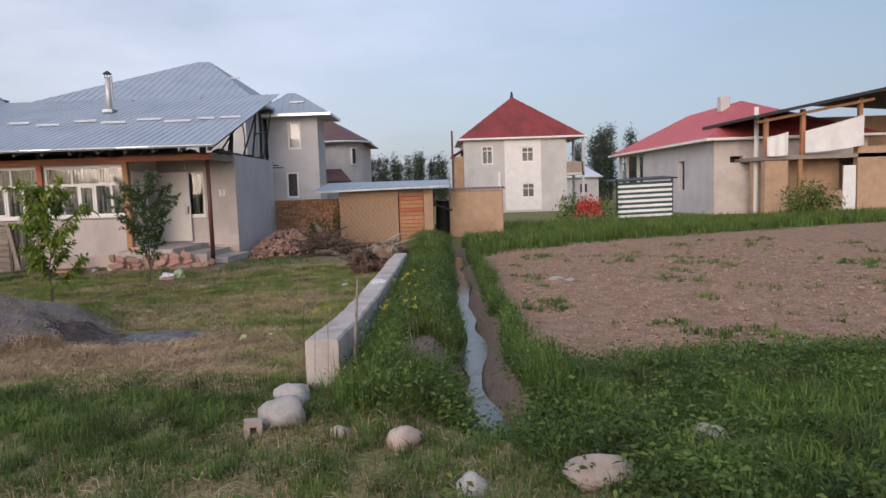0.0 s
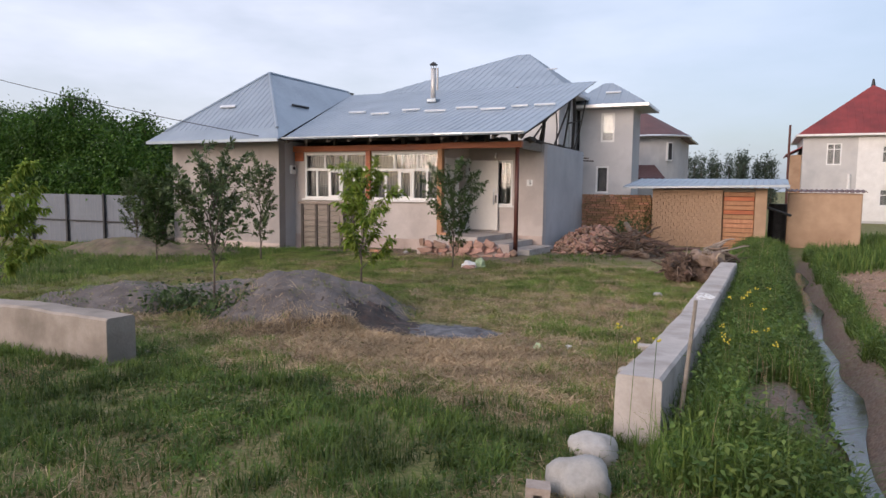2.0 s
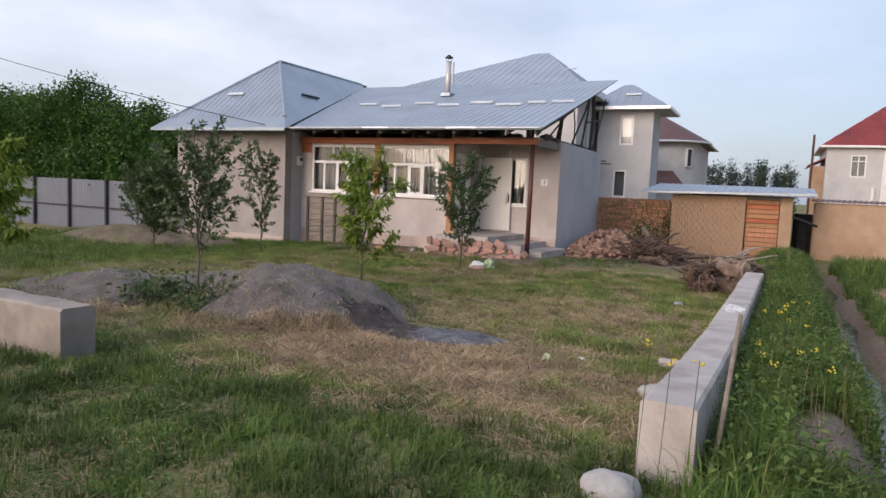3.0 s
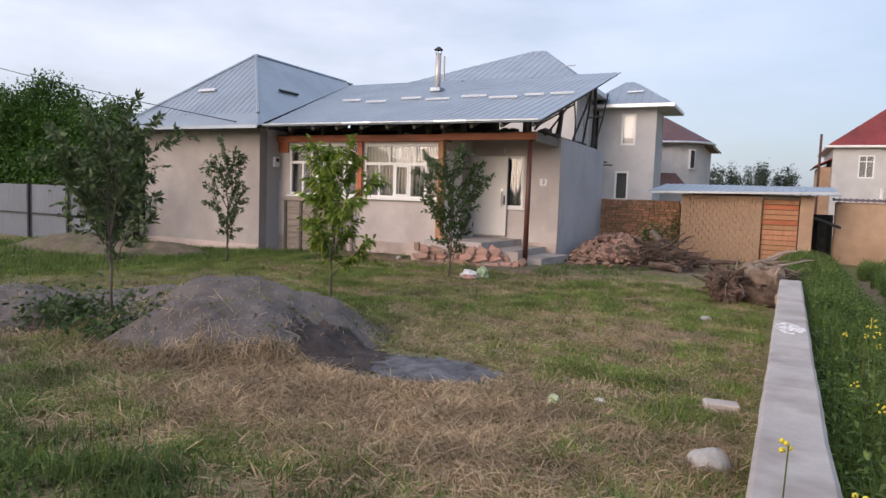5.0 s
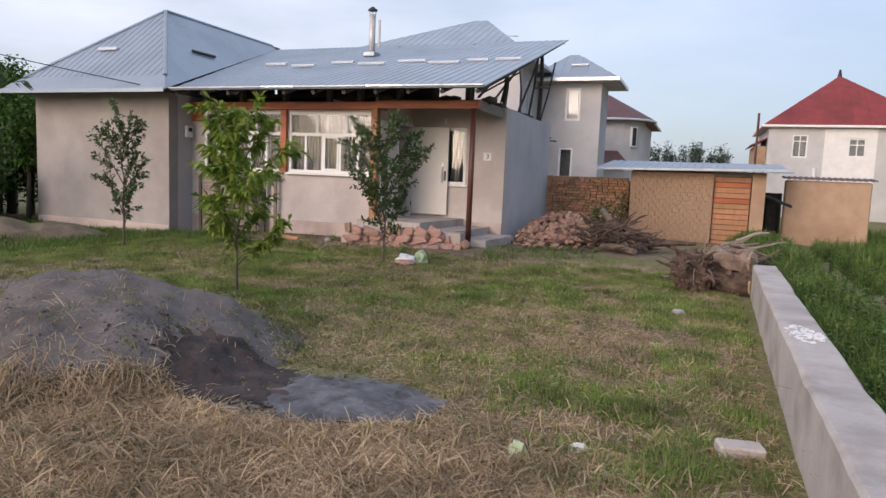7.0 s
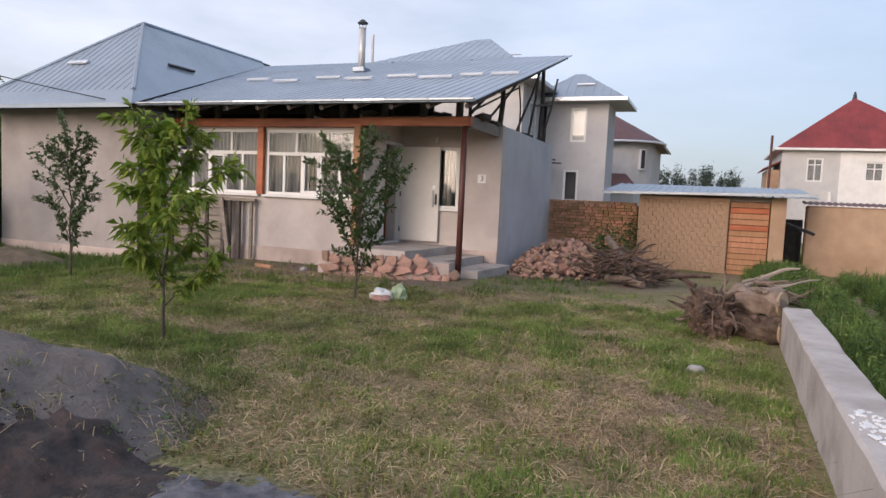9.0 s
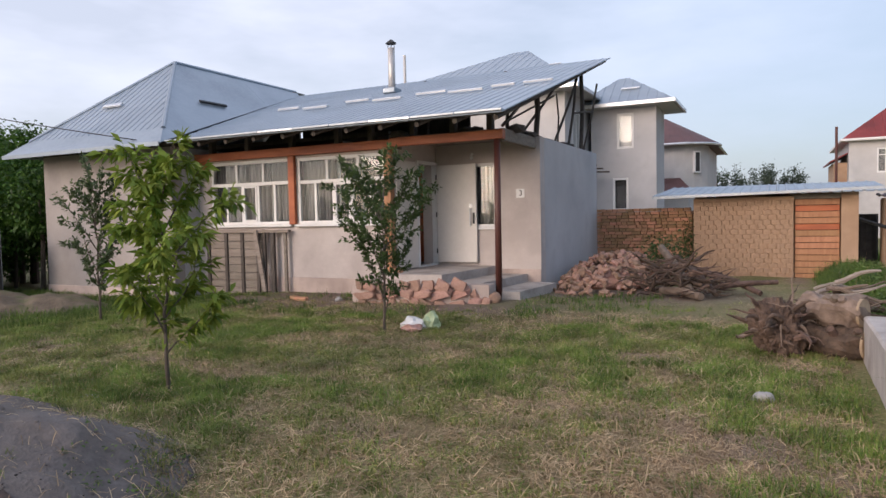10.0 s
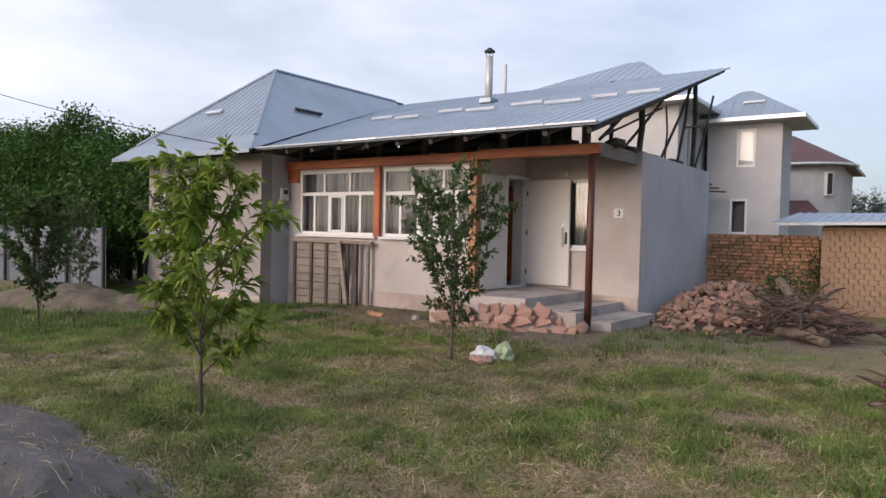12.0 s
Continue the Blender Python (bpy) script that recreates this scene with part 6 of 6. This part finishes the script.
def foliage(name, label, category, lumps, leaves, size, mat, seed, stems=True, flat=0.0, kind=""):
    """An uneven crown: leaf sprays on the shells of overlapping lumps (x, y, z, rx, ry, rz), on trunks."""
    r = np.random.RandomState(seed)
    base = lumps[0]
    t = thing(name, label, category, kind=kind, at=(base[0], base[1], -float(fall(base[1]))))
    w = np.array([l[3] * l[5] + l[4] * l[5] for l in lumps])
    counts = (leaves * w / w.sum()).astype(int)
    vs, fs, n0 = [], [], 0
    for (x, y, z, rx, ry, rz), n_ in zip(lumps, counts):
        sprays = max(6, n_ // 14)
        u = unit(r.normal(0, 1, (sprays, 3)))
        c = u * (r.uniform(0.55, 1.08, (sprays, 1))) * np.array([rx, ry, rz]) + np.array([x - base[0], y - base[1], z])
        which = r.randint(0, sprays, n_)
        p = c[which] + r.normal(0, 1, (n_, 3)) * size * 1.3
        d = unit(u[which] * 0.6 + r.normal(0, 0.7, (n_, 3)) + np.array([0, 0, -0.15]))
        nrm = unit(u[which] * 0.4 + r.normal(0, 0.5, (n_, 3)) + np.array([0, 0, 0.6]))
        L = size * r.uniform(0.6, 1.4, n_)
        v, f = leaf_cards(p, d, nrm, L, L * 0.55, 0.15)
        vs.append(v)
        fs.append(f + n0)
        n0 += len(v)
    if stems:
        for x, y, z, rx, ry, rz in lumps[::2]:
            g = land_at(x, y)
            bx, by = x - base[0], y - base[1]
            part("trunk", tube([(bx, by, g - 0.1), (bx + 0.1 * rx, by, g + (z - g) * 0.5), (bx, by, z)], [0.05 * z * 0.6, 0.04 * z * 0.6, 0.02 * z * 0.5], 7), M_BARK, t)
    crown = new("crown", fast_mesh("crown", np.concatenate(vs), np.concatenate(fs), mat))
    crown.parent = t
    return t


rnd = random.Random(5)
for k in range(8):
    x = -12.9 - k * 1.7
    top = min(3.3 + k * 0.5, 4.75) + rnd.uniform(-0.25, 0.25)
    lumps = [(x, 1.2 + rnd.uniform(-0.4, 0.6), top - 1.0, 1.15, 1.0, 1.0)]
    for j in range(8):
        lumps.append((x + rnd.uniform(-1.0, 1.0), 0.4 + rnd.uniform(-0.9, 0.8), 0.8 + (top - 1.5) * j / 7, rnd.uniform(0.7, 1.05), rnd.uniform(0.6, 0.9), rnd.uniform(0.6, 0.9)))
    for j in range(3):
        lumps.append((x + rnd.uniform(-0.8, 0.8), -0.75 + rnd.uniform(-0.2, 0.2), 1.25 + 0.4 * j, 0.6, 0.45, 0.5))
    lumps.append((x + rnd.uniform(-0.5, 0.5), 0.9, top - 0.25, 0.35, 0.35, 0.55))
    foliage("hedge_tree", "tall dense green hedge tree behind the fence", "tree", lumps, 17000, 0.115, L_HEDGE, 60 + k)
for k in range(4):
    x = -24 - k * 4.0
    foliage("hedge_tree", "broad green tree beyond the fence", "tree", [(x, -4 + rnd.uniform(-2, 2), 3.0, 2.2, 2.0, 1.8), (x - 1.2, -5, 2.2, 1.8, 1.6, 1.5), (x + 1.0, -3, 2.4, 1.6, 1.6, 1.6)], 6000, 0.17, L_HEDGE, 80 + k)


def poplar(x, y, h, w, seed, label, leaves=2000):
    lumps = [(x, y, h * (0.18 + 0.16 * k), w * (1 - 0.10 * abs(k - 1.5)), w * (1 - 0.1 * abs(k - 1.5)), h * 0.15) for k in range(5)]
    lumps.append((x, y, h * 0.93, w * 0.35, w * 0.35, h * 0.10))
    return foliage("far_tree", label, "tree", lumps, leaves, 0.26, L_FAR, seed)


rnd = random.Random(9)
for k in range(9):
    poplar(-5.5 + k * 1.15 + rnd.uniform(-0.3, 0.3), 88 + rnd.uniform(-3, 3), 7.9 + rnd.uniform(-0.9, 0.4), 0.40, 100 + k, "far slim dark poplar tree")
for x, h in ((4.2, 8.4), (6.1, 7.4), (7.2, 8.0), (8.0, 7.3)):
    poplar(x - 1.0, 90, h, 0.42, 120 + int(x * 3), "far slim dark poplar tree")
for k in range(13):
    poplar(28.5 + k * 1.35, 88 + rnd.uniform(-4, 4), 9.2 + 2.4 * math.sin(k * 0.5) + rnd.uniform(-0.7, 0.7), 0.85, 140 + k, "far dark poplar tree beyond the houses", 3600)
foliage("garden_bush", "rounded green bush before the adobe barn", "bush", [(23.6, 14.6, 0.8, 1.0, 0.8, 0.9), (24.5, 14.8, 0.6, 0.8, 0.6, 0.7)], 2600, 0.12, L_LUSH, 170, False)
foliage("garden_bush", "red flowering bush beyond the field", "bush", [(13.7, 17.0, 0.75, 0.6, 0.5, 0.35)], 500, 0.14, M_REDCLOTH, 171, False)
foliage("garden_bush", "dark green bush beyond the field", "bush", [(13.0, 17.6, 0.7, 0.9, 0.6, 0.7), (14.6, 17.5, 0.5, 0.7, 0.6, 0.5)], 1500, 0.13, L_LUSH, 172, False)
foliage("weed_bush", "dark weed bush growing behind the branches", "bush", [(2.15, 3.7, 0.50, 0.40, 0.35, 0.45)], 900, 0.07, L_APPLE, 173, False)
foliage("weed_bush", "vine and weeds climbing the brick wall end", "bush", [(2.34, 6.15, 0.75, 0.14, 0.12, 0.55)], 500, 0.06, L_APPLE, 174, False)
foliage("weed_bush", "low weeds in the hollow under the young tree", "bush", [(-0.75, -9.75, 0.18, 0.75, 0.35, 0.20), (-1.5, -9.8, 0.15, 0.4, 0.3, 0.15)], 1500, 0.07, L_APPLE, 175, False)


# ---- grass ----
def blades(name, label, n_, area, mask, hmin, hmax, width, mat, seed, lean=0.35, tuft=9, tuft_r=0.05):
    """Grass blades in tufts over a rectangle, thinned by a mask between 0 and 1."""
    r = np.random.RandomState(seed)
    x0, x1, y0, y1 = area
    got_x, got_y, got_m = [], [], []
    have, want = 0, n_ // tuft
    for _ in range(40):
        x, y = r.uniform(x0, x1, want), r.uniform(y0, y1, want)
        m = np.clip(mask(x, y), 0, 1)
        ok = r.rand(want) < m
        got_x.append(x[ok])
        got_y.append(y[ok])
        got_m.append(m[ok])
        have += ok.sum()
        if have >= want:
            break
    cx, cy, cm = (np.concatenate(g)[:want] for g in (got_x, got_y, got_m))
    x = np.repeat(cx, tuft) + r.normal(0, tuft_r, len(cx) * tuft)
    y = np.repeat(cy, tuft) + r.normal(0, tuft_r, len(cx) * tuft)
    k = len(x)
    ok = mask(x, y) > 0.02
    x, y = x[ok], y[ok]
    tall = np.repeat(r.uniform(0.7, 1.25, len(cx)), tuft)[ok]
    k = len(x)
    h = r.uniform(hmin, hmax, k) * tall
    a_ = r.rand(k) * 6.283
    ln = np.abs(r.normal(0, lean, k)) * h
    b = np.stack([x, y, land(x, y) + mound_z(x, y) - 0.012], 1)
    way = np.stack([np.cos(a_), np.sin(a_), np.zeros(k)], 1)
    sa = a_ + 1.5708 + r.normal(0, 0.5, k)
    side = np.stack([np.cos(sa), np.sin(sa), np.zeros(k)], 1) * (width * r.uniform(0.6, 1.4, k))[:, None] * 0.5
    up = np.array([0, 0, 1.0])
    mid = b + way * (ln * 0.35)[:, None] + up * (h * 0.6)[:, None]
    tip = b + way * ln[:, None] + up * (h * (1 - 0.25 * np.clip(ln / h, 0, 1.5)))[:, None]
    v = np.stack([b - side, b + side, mid + side * 0.75, mid - side * 0.75, tip + side * 0.12, tip - side * 0.12], 1).reshape(-1, 3)
    o = np.arange(k)[:, None] * 6
    f = np.concatenate([o + [0, 1, 2, 3], o + [3, 2, 4, 5]], 0)
    return tagged(new(name, fast_mesh(name, v, f, mat)), label, "grass", kind="stuff")


def bare(x, y):
    """0 where nothing grows: walls, house, heaps, ash, ditch water and field."""
    m = np.ones_like(x)
    m *= 1 - 0.94 * smooth(mound_height(x, y), 0.10, 0.40)
    m *= (((x - 1.95) / 1.0) ** 2 + ((y + 9.08) / 0.58) ** 2) + 0.3 * cloudy(x, y, 3.0, 4.0) > 1
    m *= ~((x > 4.74 + (y + 11.98) * 0.0209) & (x < 5.04 + (y + 11.98) * 0.0209) & (y > -12.0) & (y < -3.1))
    m *= ~((x < 0.49) & (y > -12.29 + (0.47 - x) * 0.035) & (y < -11.96 + (0.47 - x) * 0.035))
    m *= ~((x > -11) & (x < 0.5) & (y > 0.0))
    m *= ~((x > -11) & (x < -7.0) & (y > -0.65))
    m *= ~((x > -2.4) & (x < 0.5) & (y > -0.85))
    m *= ~((x > 0) & (x < 2.5) & (y > 1.5) & (y < 6.6))
    m *= ~((x > 2.3) & (x < 8.6) & (y > 6.2) & (y < 10))
    m *= (x - ditch_x(y) < -0.18) | (x - ditch_x(y) > 0.34 + 0.1 * cloudy(x, y, 1.5, 6.0)) | (y < -12.6)
    return m


def patch(x, y, s=1.7, seed=0.9):
    return cloudy(x, y, s * 0.62, seed)


def straw_area(x, y):
    return np.clip(np.exp(-(((x - 2.2) / 1.9) ** 2 + ((y + 10.15) / 0.75) ** 2)) * 1.35 + 0.25 * cloudy(x, y, 1.6, 8.0), 0, 1)


def mulch(x, y):
    """The part of the yard where cut straw lies thick."""
    return np.exp(-(((x - 3.6) / 1.2) ** 2 + ((y + 6.2) / 2.6) ** 2))


def yard(x, y):
    return (x < 4.75 + (y + 11.98) * 0.0209) * (y > -12.6)


blades("mown_grass", "short patchy mown grass in the yard", 240000, (-6.5, 4.75, -11.6, 1.2),
       lambda x, y: bare(x, y) * yard(x, y) * (0.20 + 0.85 * np.clip(patch(x, y) + 0.45, 0, 1)) * np.clip(0.52 + 1.0 * patch(x, y, 5.5, 2.7), 0.12, 1) * (1 - 0.92 * straw_area(x, y)) * (1 - 0.5 * mulch(x, y)) * (1 - 0.93 * smooth(y, -2.5, -1.2)), 0.020, 0.075, 0.0065, L_GRASS, 1, 1.0, 15, 0.035)
blades("grass_tufts", "brighter green tufts in the mown yard", 150000, (-6.5, 4.75, -12.3, 0.2),
       lambda x, y: bare(x, y) * yard(x, y) * np.clip(0.3 + 1.5 * patch(x, y, 4.7, 5.7), 0.02, 1) * np.clip(1.7 * patch(x, y, 0.9, 6.0) + 0.12 + 0.9 * np.exp(-(((x - 4.3) / 0.5) ** 2)), 0, 1) * (1 - 0.9 * straw_area(x, y)) * (1 - 0.6 * mulch(x, y)) * (1 - 0.93 * smooth(y, -2.3, -1.2)), 0.030, 0.095, 0.006, L_TUFT, 21, 0.75, 18, 0.045)
blades("mown_grass", "short grass at the far side of the yard", 60000, (-14, -5.5, -12.0, -0.5),
       lambda x, y: bare(x, y) * (0.4 + 0.6 * np.clip(patch(x, y) + 0.4, 0, 1)), 0.05, 0.16, 0.010, L_LUSH, 2, 0.5, 10, 0.08)
blades("dry_grass", "dry straw-coloured grass round the ash", 46000, (-1.5, 4.7, -12.2, -8.6),
       lambda x, y: bare(x, y) * yard(x, y) * np.clip(straw_area(x, y) * (0.75 + 0.5 * patch(x, y)), 0, 1), 0.015, 0.075, 0.0045, L_STRAW, 3, 2.0, 9, 0.08)
blades("dry_grass", "scattered dry straw among the mown grass", 90000, (-5, 4.75, -12.2, 0.6),
       lambda x, y: bare(x, y) * yard(x, y) * np.clip(0.12 + 0.6 * np.clip(-patch(x, y) + 0.05, 0, 1) + 0.4 * mulch(x, y), 0, 1) * (1 - 0.6 * smooth(y, -2.0, -1.0)), 0.012, 0.05, 0.0045, L_STRAW, 4, 2.2, 9, 0.07)
def straws(name, label, n_, area, mask, lmin, lmax, width, mat, seed):
    """Cut stalks lying crosswise on the ground, some with an end propped up."""
    r = np.random.RandomState(seed)
    x, y = r.uniform(area[0], area[1], n_ * 5), r.uniform(area[2], area[3], n_ * 5)
    ok = r.rand(n_ * 5) < np.clip(mask(x, y), 0, 1)
    x, y = x[ok][:n_], y[ok][:n_]
    k = len(x)
    a_, ln = r.rand(k) * 6.283, r.uniform(lmin, lmax, k)
    way = np.stack([np.cos(a_), np.sin(a_), np.zeros(k)], 1) * ln[:, None]
    side = np.stack([-np.sin(a_), np.cos(a_), r.uniform(-0.6, 0.6, k)], 1) * (width * r.uniform(0.6, 1.3, k))[:, None]
    b = np.stack([x, y, land(x, y) + mound_z(x, y) + r.uniform(0.004, 0.03, k)], 1)
    e = b + way
    e[:, 2] = land(e[:, 0], e[:, 1]) + mound_z(e[:, 0], e[:, 1]) + r.uniform(0.003, 0.03, k) + np.where(r.rand(k) < 0.22, ln * 0.5, 0)
    c = (b + e) / 2
    c[:, 2] += r.uniform(0.0, 0.014, k)
    v = np.stack([b - side, b + side, c + side, c - side, e + side * 0.5, e - side * 0.5], 1).reshape(-1, 3)
    o = np.arange(k)[:, None] * 6
    return tagged(new(name, fast_mesh(name, v, np.concatenate([o + [0, 1, 2, 3], o + [3, 2, 4, 5]], 0), mat)), label, "straw", kind="stuff")


straws("loose_straw", "cut dry straw lying thick round the ash", 36000, (-1.8, 4.7, -12.0, -8.4),
       lambda x, y: bare(x, y) * yard(x, y) * np.clip(straw_area(x, y) * 1.1 + 0.06, 0, 1), 0.04, 0.14, 0.0025, L_STRAW, 51)
straws("loose_straw", "cut dry straw scattered over the mown yard", 56000, (-4.0, 4.75, -11.6, -1.0),
       lambda x, y: bare(x, y) * yard(x, y) * np.clip(0.35 - 0.5 * patch(x, y) + 0.5 * mulch(x, y), 0.06, 1), 0.03, 0.11, 0.0023, L_STRAW, 52)
straws("loose_straw", "dry stalks among the roadside grass", 5000, (-3, 6.0, -16.5, -11.4),
       lambda x, y: bare(x, y) * np.clip(0.25 - patch(x, y, 1.3, 4.0), 0.03, 1), 0.04, 0.12, 0.002, L_STRAW, 53)
straws("loose_straw", "sparse straw and twigs on the soil mound", 1600, (-3.5, 1.9, -10.6, -7.4),
       lambda x, y: 0.5 + 0.5 * patch(x, y), 0.03, 0.09, 0.002, L_STRAW, 54)
blades("roadside_grass", "lush green grass along the road side", 230000, (-4, 12.5, -16.9, -11.4),
       lambda x, y: bare(x, y) * np.where((x < 4.8) & (y > -12.3), np.clip(0.9 - straw_area(x, y) * 1.1 - smooth(y, -12.3, -11.0), 0, 1), 1) * (1 - 0.97 * field_mask(x, y)) * (0.45 + 0.55 * np.clip(patch(x, y, 1.3, 4.0) + 0.5, 0, 1)) * np.clip(0.65 + 0.9 * patch(x, y, 4.9, 1.7), 0.15, 1), 0.030, 0.13, 0.0075, L_ROAD, 5, 0.9, 16, 0.045)
blades("dry_grass", "dry blades among the roadside grass", 20000, (-4, 9, -16.9, -11.9),
       lambda x, y: bare(x, y) * (1 - field_mask(x, y)) * np.clip(0.15 - patch(x, y, 1.3, 4.0), 0, 1), 0.02, 0.09, 0.005, L_STRAW, 22, 1.2, 9, 0.07)
blades("ditch_grass", "tall rank grass between the wall and the ditch", 100000, (5.10, 7.0, -12.6, 6.0),
       lambda x, y: bare(x, y) * (1 - 0.95 * field_mask(x, y)) * np.where(((x - SOIL_X) / 0.36) ** 2 + ((y - SOIL_Y) / 0.90) ** 2 < 1, 0.0, 1) * (0.5 + 0.5 * np.clip(patch(x, y, 1.5, 7.0) + 0.6, 0, 1)), 0.10, 0.34, 0.009, L_LUSH, 6, 0.7, 14, 0.08)
blades("weeds", "leafy weeds along the near edge of the field", 40000, (6.3, 14, -14.5, -9.8),
       lambda x, y: bare(x, y) * np.clip(smooth(-y, 9.9, 12.2) * 1.2 * np.clip(patch(x, y, 2.2, 3.0) + 0.25, 0, 1), 0, 1), 0.05, 0.16, 0.012, L_LUSH, 7, 1.0, 16, 0.07)
blades("seedlings", "sparse green seedlings on the tilled field", 9000, (6.8, 18, -11.5, 3),
       lambda x, y: field_mask(x, y) * np.clip(patch(x, y, 2.6, 5.0) - 0.25, 0, 1), 0.04, 0.12, 0.014, L_LUSH, 8, 0.7, 14, 0.05)
blades("far_grass", "green weedy strip beyond the field", 60000, (5.2, 30, -1.0, 16),
       lambda x, y: bare(x, y) * (1 - field_mask(x, y)) * np.clip(1.1 - np.abs(y - (1.5 + 0.35 * (x - 7))) * 0.14, 0.15, 1), 0.12, 0.40, 0.022, L_LUSH, 9, 0.4, 14, 0.14)
blades("seed_stalks", "thin pale seed stalks in the rank grass", 330, (5.15, 6.1, -12.4, 5),
       lambda x, y: bare(x, y) * 0.8, 0.30, 0.52, 0.003, L_STRAW, 10, 0.25, 3, 0.05)
blades("house_weeds", "low weeds along the foot of the house", 5000, (-11.5, 2.5, -2.4, 1.6),
       lambda x, y: bare(x, y) * np.clip(patch(x, y, 2.5, 8.0) + 0.1, 0, 1), 0.04, 0.14, 0.009, L_LUSH, 12, 0.6)



def leafy(name, label, n_, area, mask, top, size, mat, seed, slim=0.5):
    """Low broad-leaved weeds: leaves in small clumps over a rectangle, thinned by a mask."""
    r = np.random.RandomState(seed)
    x0, x1, y0, y1 = area
    k = n_ // 9
    cx, cy = r.uniform(x0, x1, k * 4), r.uniform(y0, y1, k * 4)
    ok = r.rand(k * 4) < np.clip(mask(cx, cy), 0, 1)
    cx, cy = cx[ok][:k], cy[ok][:k]
    tall = np.repeat(r.uniform(0.4, 1.2, len(cx)), 9)
    x = np.repeat(cx, 9) + r.normal(0, size * 0.8, len(cx) * 9)
    y = np.repeat(cy, 9) + r.normal(0, size * 0.8, len(cx) * 9)
    z = land(x, y) + mound_z(x, y) + r.rand(len(x)) ** 1.3 * top * tall
    p = np.stack([x, y, z], 1)
    d = unit(r.normal(0, 1, (len(x), 3)) * np.array([1, 1, 0.35]) + np.array([0, 0, 0.25]))
    nrm = unit(r.normal(0, 0.4, (len(x), 3)) + np.array([0, 0, 1.0]))
    L = size * r.uniform(0.5, 1.3, len(x))
    v, f = leaf_cards(p, d, nrm, L, L * slim, 0.2)
    return tagged(new(name, fast_mesh(name, v, f, mat)), label, "weeds", kind="stuff")


leafy("leafy_weeds", "low broad-leaved weeds before the tilled field", 60000, (5.9, 13.5, -16.5, -10.2),
      lambda x, y: bare(x, y) * np.clip(smooth(-y, 10.3, 12.4) * (0.35 + 0.9 * patch(x, y, 1.6, 3.0)), 0, 1), 0.20, 0.05, L_ROAD, 31)
leafy("leafy_weeds", "broad-leaved weeds between the wall and the ditch", 42000, (5.12, 6.9, -12.9, 5.0),
      lambda x, y: bare(x, y) * (1 - field_mask(x, y)) * np.where(((x - SOIL_X) / 0.36) ** 2 + ((y - SOIL_Y) / 0.90) ** 2 < 1, 0.02, 1) * np.clip(0.6 + 0.8 * patch(x, y, 1.4, 9.0), 0.1, 1), 0.36, 0.055, L_LUSH, 32, 0.4)
leafy("leafy_weeds", "scattered clover and dock leaves in the grass", 42000, (-4, 6.2, -16.6, -11.6),
      lambda x, y: bare(x, y) * np.clip(patch(x, y, 1.8, 11.0) + 0.05, 0, 1) * (1 - 0.9 * straw_area(x, y)), 0.07, 0.035, L_ROAD, 33)
leafy("leafy_weeds", "small weeds among the mown yard grass", 42000, (-6, 4.7, -11.6, -0.2),
      lambda x, y: bare(x, y) * np.clip(patch(x, y, 1.2, 13.0) + 0.05, 0, 1) * (1 - 0.8 * straw_area(x, y)) * (1 - 0.9 * smooth(y, -2.3, -1.2)), 0.04, 0.028, L_GRASS, 34)
leafy("leafy_weeds", "sparse weeds sprouting on the soil mound", 2600, (-3, 1.9, -10.8, -7.6),
      lambda x, y: np.clip((patch(x, y, 2.2, 2.0) - 0.25) * 1.5, 0, 1), 0.06, 0.03, L_LUSH, 35)

rnd = random.Random(77)
for k in range(18):
    x, y = rnd.uniform(5.18, 5.7), rnd.uniform(-11.8, -7.0)
    if k > 14:
        x, y = rnd.uniform(4.66, 5.1), rnd.uniform(-12.7, -12.4)
    g = land_at(x, y)
    h = rnd.uniform(0.40, 0.56) + (0.30 if k > 14 else 0)
    fl = thing("yellow_wildflower", "small yellow wildflower standing in the rank grass", "flower", "yellow wildflowers by the wall", at=(x, y, g))
    part("stem", tube([(0, 0, -0.02), (0.02, 0.01, h * 0.6), (0.03, 0.03, h)], 0.0018, 5), L_LUSH, fl)
    bm = bmesh.new()
    for j in range(5):
        c = bmesh.ops.create_icosphere(bm, subdivisions=1, radius=0.0065)["verts"]
        d = Vector((rnd.uniform(-0.02, 0.02), rnd.uniform(-0.02, 0.02), rnd.uniform(-0.025, 0.01)))
        for v in c:
            v.co += Vector((0.03, 0.03, h)) + d
    part("blossom", bm, M_FLOWER, fl)
